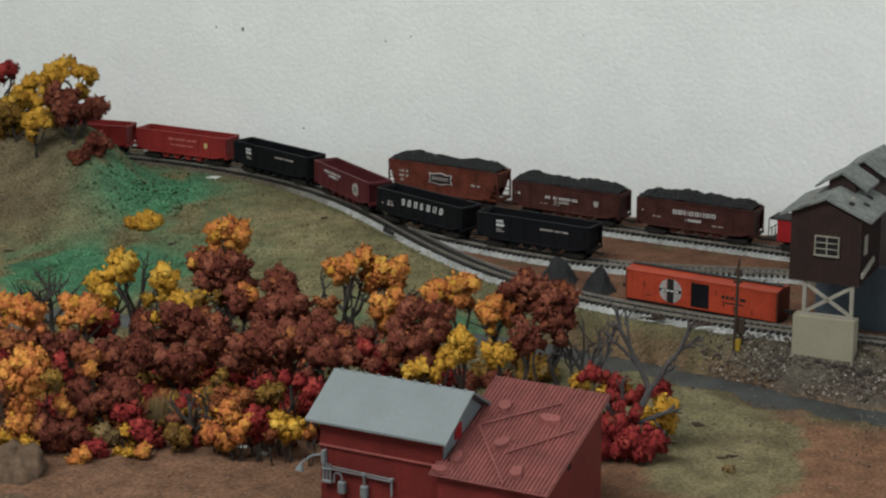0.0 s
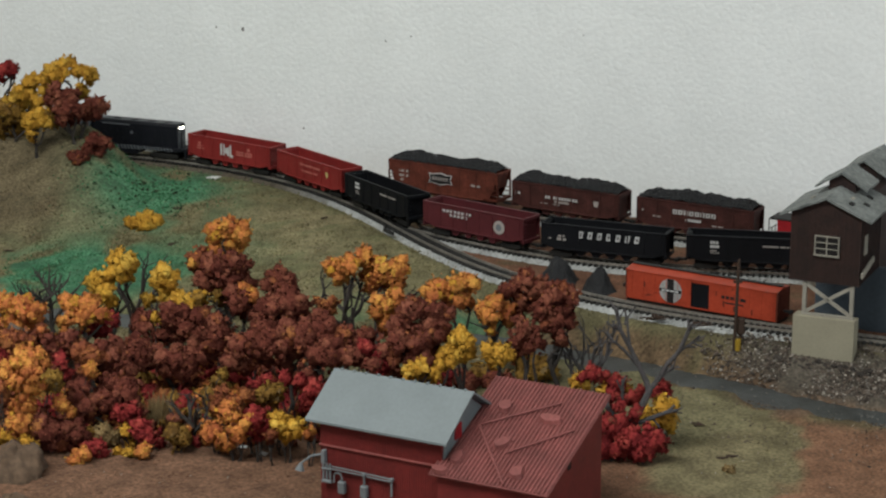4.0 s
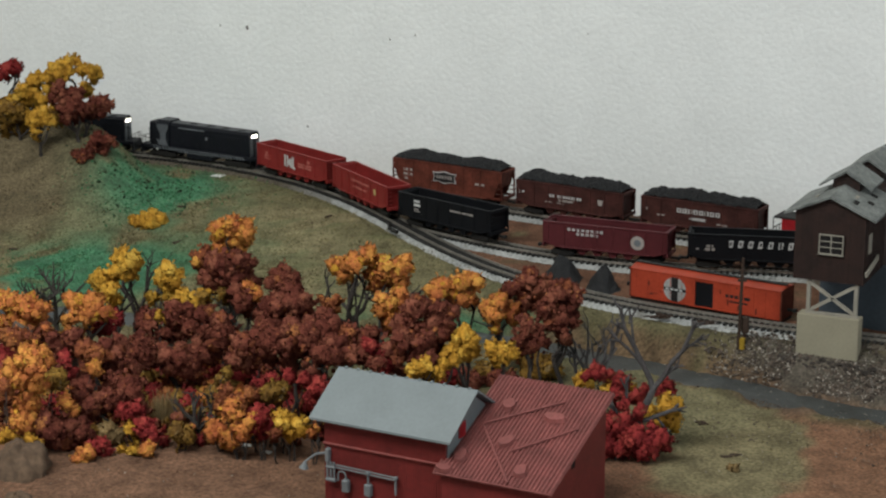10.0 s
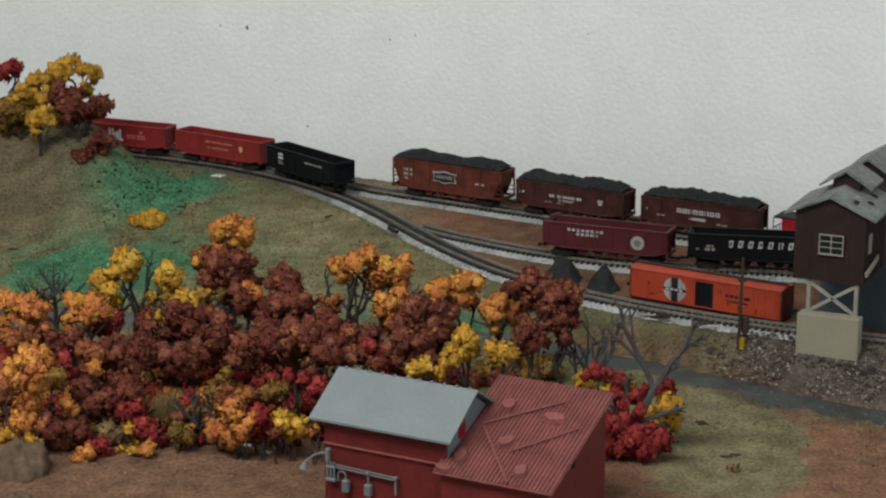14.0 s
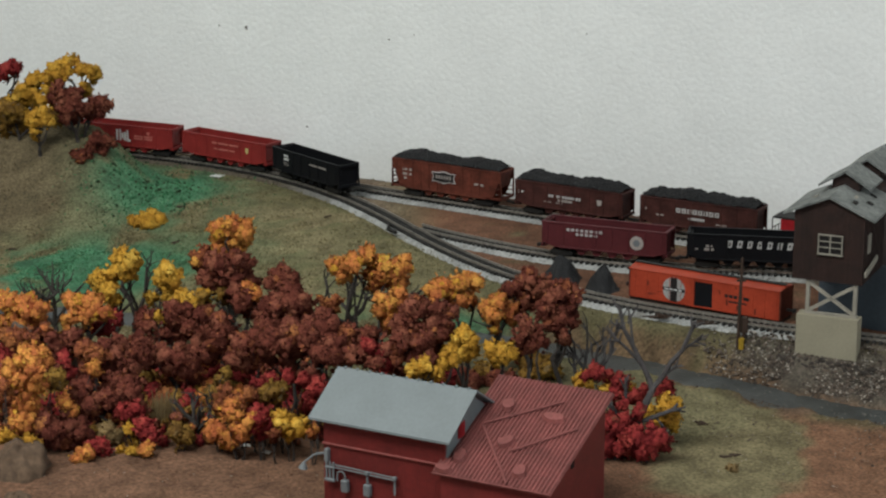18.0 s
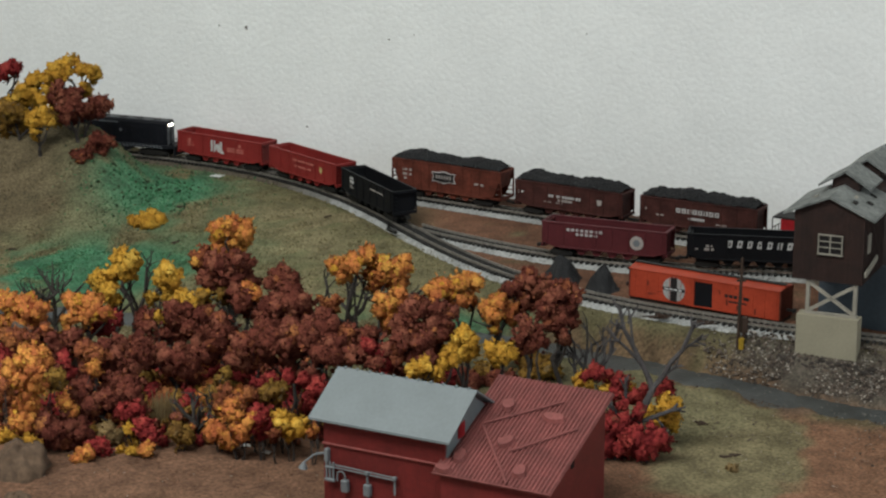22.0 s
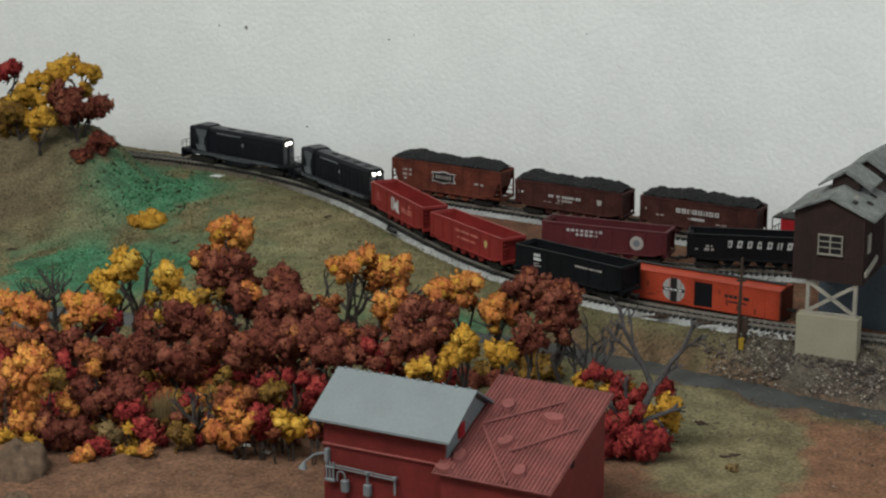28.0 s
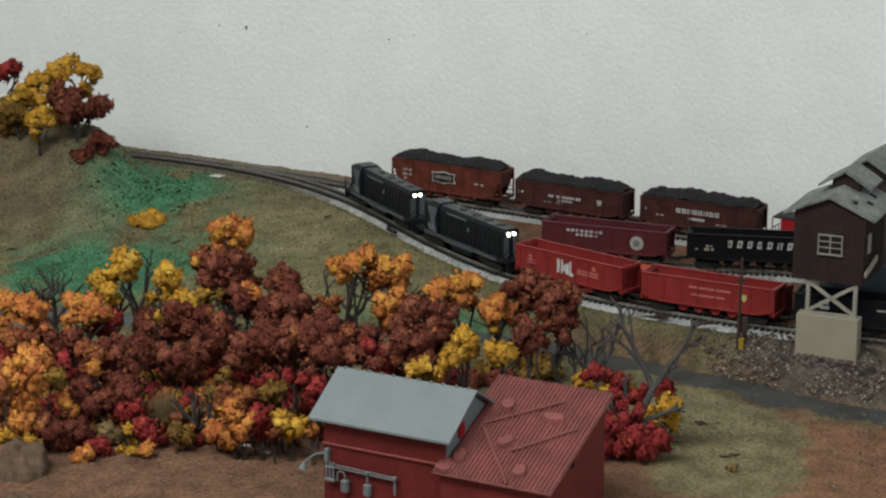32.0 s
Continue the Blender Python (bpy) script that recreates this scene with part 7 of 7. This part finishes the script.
# rubble along the foot of the tipple's foundation, the shadow there painted into its dark colour
RUBBLE = material("shadowed_rubble", (0.030, 0.024, 0.020), 0.95, grain=0.4, size=500, stain=0.4, stain_size=150, bump=0.8, depth=0.0008, vary=0.4)
rng = np.random.RandomState(77)
for k in range(26):
    bm = bmesh.new()
    bmesh.ops.create_icosphere(bm, subdivisions=2, radius=1)
    r, long = rng.uniform(0.0009, 0.0017), rng.uniform(1.0, 2.3)
    for vt in bm.verts:
        q = 1 + 0.45 * noise.noise(vt.co * 1.6 + Vector((k * 3.1, 0, 0)))
        vt.co = (vt.co.x * q * r * long, vt.co.y * q * r, vt.co.z * q * r * 0.8)
    ob = part("rubble_stone", bm, RUBBLE)
    p = TIP @ Vector((-0.006 + k * 0.0022 + rng.normal(0, 0.0008), -0.0022 - abs(rng.normal(0, 0.0022)), 0))
    ob.matrix_world = pose(p.x, p.y, ground_at(p.x, p.y) + r * 0.35, rng.uniform(-20, 20), rng.uniform(-20, 20), rng.uniform(-60, 20))
    tagged(ob, "rough stone at the foot of the foundation, shadow put into its dark colour", "stone", "rubble under the tipple")

# marks on the plaster wall
SMUDGE = plastic("wall_smudge", (0.24, 0.23, 0.22), 0.9)
for u, z, r in ((0.1239, 0.1112, 0.0017), (0.0969, 0.1108, 0.0009), (0.2594, 0.1131, 0.0009), (0.2826, 0.1186, 0.0007), (0.1812, 0.0353, 0.0010), (0.4316, 0.1321, 0.0006)):
    bm = bmesh.new()
    bmesh.ops.create_icosphere(bm, subdivisions=2, radius=r)
    for vt in bm.verts:
        vt.co *= 1 + 0.5 * noise.noise(vt.co * 900)
        vt.co.y *= 0.25
    ob = part("wall_speck", bm, SMUDGE)
    ob.matrix_world = Matrix.Translation(room(u, 0.0002, z)) @ Matrix.Rotation(WALL_TURN, 4, "Z")
    tagged(ob, "small dark speck on the plaster wall", "speck", "wall specks")


# gravel and loose stones by the creek, and crumbs over the dirt
OCTA = np.array([[1, 0, 0], [-1, 0, 0], [0, 1, 0], [0, -1, 0], [0, 0, 1], [0, 0, -1]], float)
OCTA_FACES = np.array([[0, 2, 4], [2, 1, 4], [1, 3, 4], [3, 0, 4], [2, 0, 5], [1, 2, 5], [3, 1, 5], [0, 3, 5]])


def scatter(name, count, place, size, mat, label, seed, tall=0.7, painted=False):
    """Many small uneven stones or flock crumbs on the ground; painted ones take the ground's own colour there."""
    rng = np.random.RandomState(seed)
    X, Y = place(rng, count)
    Z = ground_z(X, Y)
    r = rng.uniform(*size, count) * rng.uniform(0.6, 1.2, count)
    v = OCTA * rng.uniform(0.6, 1.2, (count, 6, 1)) * np.stack([r, r * rng.uniform(0.6, 1, count), r * tall], -1)[:, None, :]
    a = rng.uniform(0, 6.28, count)
    c, s = np.cos(a)[:, None], np.sin(a)[:, None]
    v = np.stack([v[..., 0] * c - v[..., 1] * s, v[..., 0] * s + v[..., 1] * c, v[..., 2]], -1)
    v += np.stack([X, Y, Z + r * 0.25], -1)[:, None, :]
    f = (OCTA_FACES[None] + (np.arange(count) * 6)[:, None, None]).reshape(-1, 3)
    ob = raw(name, v.reshape(-1, 3), f, mat)
    if painted:
        i = np.clip(np.rint((X - GX[0, 0]) / (GX[0, 1] - GX[0, 0])).astype(int), 0, GX.shape[1] - 1)
        j = np.clip(np.rint((Y - GY[0, 0]) / (GY[1, 0] - GY[0, 0])).astype(int), 0, GX.shape[0] - 1)
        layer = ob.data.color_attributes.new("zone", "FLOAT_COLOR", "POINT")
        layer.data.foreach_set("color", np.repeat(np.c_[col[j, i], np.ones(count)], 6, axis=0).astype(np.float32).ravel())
    return tagged(ob, label, "gravel" if not painted else "turf", kind="stuff")


def bank(rng, n):
    k = rng.rand(n)
    cx = np.where(k < 0.4, 0.222, np.where(k < 0.75, 0.248, 0.182))
    cy = np.where(k < 0.4, 1.280, np.where(k < 0.75, 1.250, 1.298))
    return cx + rng.normal(0, 0.022, n), cy + rng.normal(0, 0.009, n)


def wide(rng, n):
    return rng.uniform(-0.28, 0.32, n), rng.uniform(1.02, 1.15, n)


def right_bank(rng, n):
    x = rng.uniform(0.09, 0.32, n)
    return x, 1.345 - 0.55 * (x - 0.09) + rng.uniform(-0.14, 0.0, n)


PALESTONE = material("pale_stones", (0.215, 0.190, 0.160), 0.9, grain=0.3, size=500, stain=0.3, stain_size=200, islands=0.6)
DARKSTONE = material("brown_stones", (0.07, 0.052, 0.04), 0.9, grain=0.3, size=500, stain=0.3, stain_size=200, islands=0.5)
def far_bank(rng, n):
    x = np.where(rng.rand(n) < 0.55, rng.normal(0.262, 0.020, n), rng.uniform(0.165, 0.33, n))
    return x, 1.303 - 0.43 * (x - 0.165) - np.abs(rng.normal(0, 0.022, n)) + 0.004


def open_field(rng, n):
    x, y = rng.uniform(-0.40, 0.10, n), rng.uniform(1.34, 1.86, n)
    d, side = near_line(x, y, FRONT, 8)
    keep = (side > 0) & (d > 0.016)
    return np.where(keep, x, rng.uniform(-0.3, -0.1, n)), np.where(keep, y, rng.uniform(1.38, 1.6, n))


def foreground(rng, n):
    return rng.uniform(-0.30, 0.34, n), rng.uniform(1.02, 1.24, n)


scatter("gravel_bank", 1500, bank, (0.0004, 0.0013), PALESTONE, "loose pale stones on the creek bank", 3)
scatter("gravel_bank", 2600, bank, (0.0005, 0.0017), DARKSTONE, "loose brown stones on the creek bank", 4)
scatter("gravel_bank", 1100, far_bank, (0.0004, 0.0012), PALESTONE, "pale grey stones below the tipple", 41)
scatter("gravel_bank", 2200, far_bank, (0.0005, 0.0015), DARKSTONE, "dark brown stones below the tipple", 42)
scatter("loose_stones", 260, wide, (0.0003, 0.0008), PALESTONE, "scattered pale crumbs on bare dirt", 5)
scatter("loose_stones", 300, right_bank, (0.0003, 0.0008), PALESTONE, "scattered pale crumbs beside the creek", 6)
scatter("loose_stones", 700, right_bank, (0.0004, 0.0011), DARKSTONE, "scattered brown crumbs beside the creek", 7)
FUZZ = material("ground_fuzz", (0.2, 0.15, 0.1), 1.0, grain=0.2, stain=0.15, islands=0.38, attr="zone", spec=0.08, bump=0)
scatter("field_turf", 42000, open_field, (0.0003, 0.0009), FUZZ, "fine olive and green turf on the field", 43, 1.1, True)
scatter("dirt_crumbs", 26000, foreground, (0.0002, 0.0006), FUZZ, "fine brown dirt crumbs on the ground", 44, 0.8, True)


# litter of small foam crumbs on the grove's floor
def litter(leaf, count, seed):
    rng = np.random.RandomState(seed)
    spots = []
    while len(spots) < count:
        x, y = rng.uniform(-0.29, -0.04), rng.uniform(1.165, 1.30)
        if rng.rand() < 0.75 and y > 1.25:
            continue
        r = rng.uniform(0.0018, 0.0048)
        spots.append((x, y, ground_at(x, y) + r * rng.uniform(0.3, 2.2), r))
    ob = clumps("undergrowth", spots, leaf, None, rng, 6, 0.3)
    tagged(ob, "low %s foam undergrowth on the grove floor" % {"rust": "rust brown", "gold": "golden", "maroon": "dark maroon", "red": "deep red"}[leaf], "undergrowth", kind="stuff")


litter("rust", 110, 61)
litter("gold", 60, 62)
litter("maroon", 110, 63)
litter("red", 60, 64)


def afloat(rng, n):
    i = rng.randint(0, 90, n)
    return CREEK[i, 0] + rng.normal(0, 0.008, n), CREEK[i, 1] + rng.normal(0, 0.008, n)


specks = scatter("creek_specks", 220, afloat, (0.0003, 0.0007), PALESTONE, "pale specks on the creek water", 9)
n = len(specks.data.vertices)
co = np.empty(n * 3, np.float32)
specks.data.vertices.foreach_get("co", co)
co = co.reshape(-1, 6, 3)
co[:, :, 2] += (-0.0220 - co[:, :, 2].mean(axis=1))[:, None]
specks.data.vertices.foreach_set("co", co.ravel())


# loose turf: green flock in the painted patches, brown and olive bits over the field
def in_spot(cx, cy, sx, sy):
    return lambda rng, n: (rng.normal(cx, sx, n), rng.normal(cy, sy, n))


FLOCK = {
    "green": material("green_flock", (0.030, 0.115, 0.052), 0.95, grain=0.4, islands=0.5, spec=0.1),
    "dark": material("dark_flock", (0.030, 0.045, 0.024), 0.95, grain=0.4, islands=0.5, spec=0.1),
    "olive": material("olive_flock", (0.135, 0.115, 0.058), 0.95, grain=0.4, islands=0.4, spec=0.1),
    "brown": material("brown_flock", (0.075, 0.045, 0.026), 0.95, grain=0.4, islands=0.5, spec=0.1),
}


def field_all(rng, n):
    return rng.uniform(-0.34, 0.02, n), rng.uniform(1.36, 1.74, n)


scatter("turf", 1500, in_spot(-0.222, 1.685, 0.030, 0.036), (0.0004, 0.0013), FLOCK["green"], "bright green flock on the hillside", 31)
scatter("turf", 200, in_spot(-0.235, 1.695, 0.026, 0.030), (0.0006, 0.0020), FLOCK["dark"], "dark green flock clumps on the hillside", 32)
scatter("turf", 1200, in_spot(-0.27, 1.53, 0.045, 0.028), (0.0004, 0.0011), FLOCK["green"], "bright green flock on the field", 33)
scatter("turf", 1500, field_all, (0.0003, 0.0009), FLOCK["olive"], "olive flock scattered over the field", 34)
scatter("turf", 420, field_all, (0.0003, 0.0010), FLOCK["brown"], "brown flock scattered over the field", 35)


# ---- what moves: the train is pushed in, leaves three cars, draws back and comes in on the front track ----
def motions():
    lead_in = [(0.0, 0.3065), (0.5, 0.3245), (1.0, 0.345), (1.5, 0.3685), (2.0, 0.3912), (2.5, 0.4153), (3.0, 0.4305), (3.5, 0.4447), (4.5, 0.4710), (5.5, 0.4972), (6.0, 0.5168), (6.5, 0.5302), (7.0, 0.5393), (7.5, 0.5402), (9.3, 0.5403), (9.5, 0.5397), (10.0, 0.5297), (10.5, 0.517), (11.0, 0.499), (11.5, 0.4743), (12.0, 0.4477), (12.5, 0.4207), (13.0, 0.3915)]
    lead_out = [(13.5, 0.3628), (14.0, 0.3405), (14.5, 0.329), (15.0, 0.3255), (15.5, 0.3285), (16.0, 0.3375), (16.5, 0.341), (17.5, 0.3415), (18.0, 0.3485), (18.5, 0.3565), (19.0, 0.3673), (19.5, 0.3775), (20.0, 0.3898), (20.5, 0.402), (21.0, 0.4175), (21.5, 0.4328), (22.0, 0.4445), (22.5, 0.4605), (23.0, 0.4815), (23.5, 0.5025), (24.0, 0.5205), (24.5, 0.5417)]
    lead_end = [(25.0, 0.569), (25.5, 0.5953), (26.5, 0.6345), (27.5, 0.6712), (28.0, 0.6975), (28.5, 0.7255), (29.0, 0.7452), (29.5, 0.7640), (30.0, 0.7865), (30.5, 0.8115), (31.0, 0.840), (31.5, 0.870), (32.0, 0.8985)]
    back = {BLACK_A: 0.0, RED_B: 0.1003, RED_A: 0.2010, ENGINE_A: 0.3120, ENGINE_B: 0.4390}
    for ob, gap in back.items():
        half = 0.0385 if gap > 0.3 else 0.031
        walk(ob, [(t, car_pose(MIDDLE if t < 13.2 else FRONT, START + s + 0.0025 - gap, half)) for t, s in lead_in + lead_out + lead_end])
    roll = [(t, s) for t, s in lead_in if t <= 7.0] + [(7.2, 0.5435), (7.4, 0.5530), (7.6, 0.5570), (8.0, 0.5573), (32.0, 0.5573)]
    for ob, ahead in ((BROWN, 0.1010), (BLACK_B, 0.2015), (BLACK_C, 0.3020)):
        walk(ob, [(t, car_pose(MIDDLE, START + s + 0.0030 + ahead)) for t, s in roll])


motions()
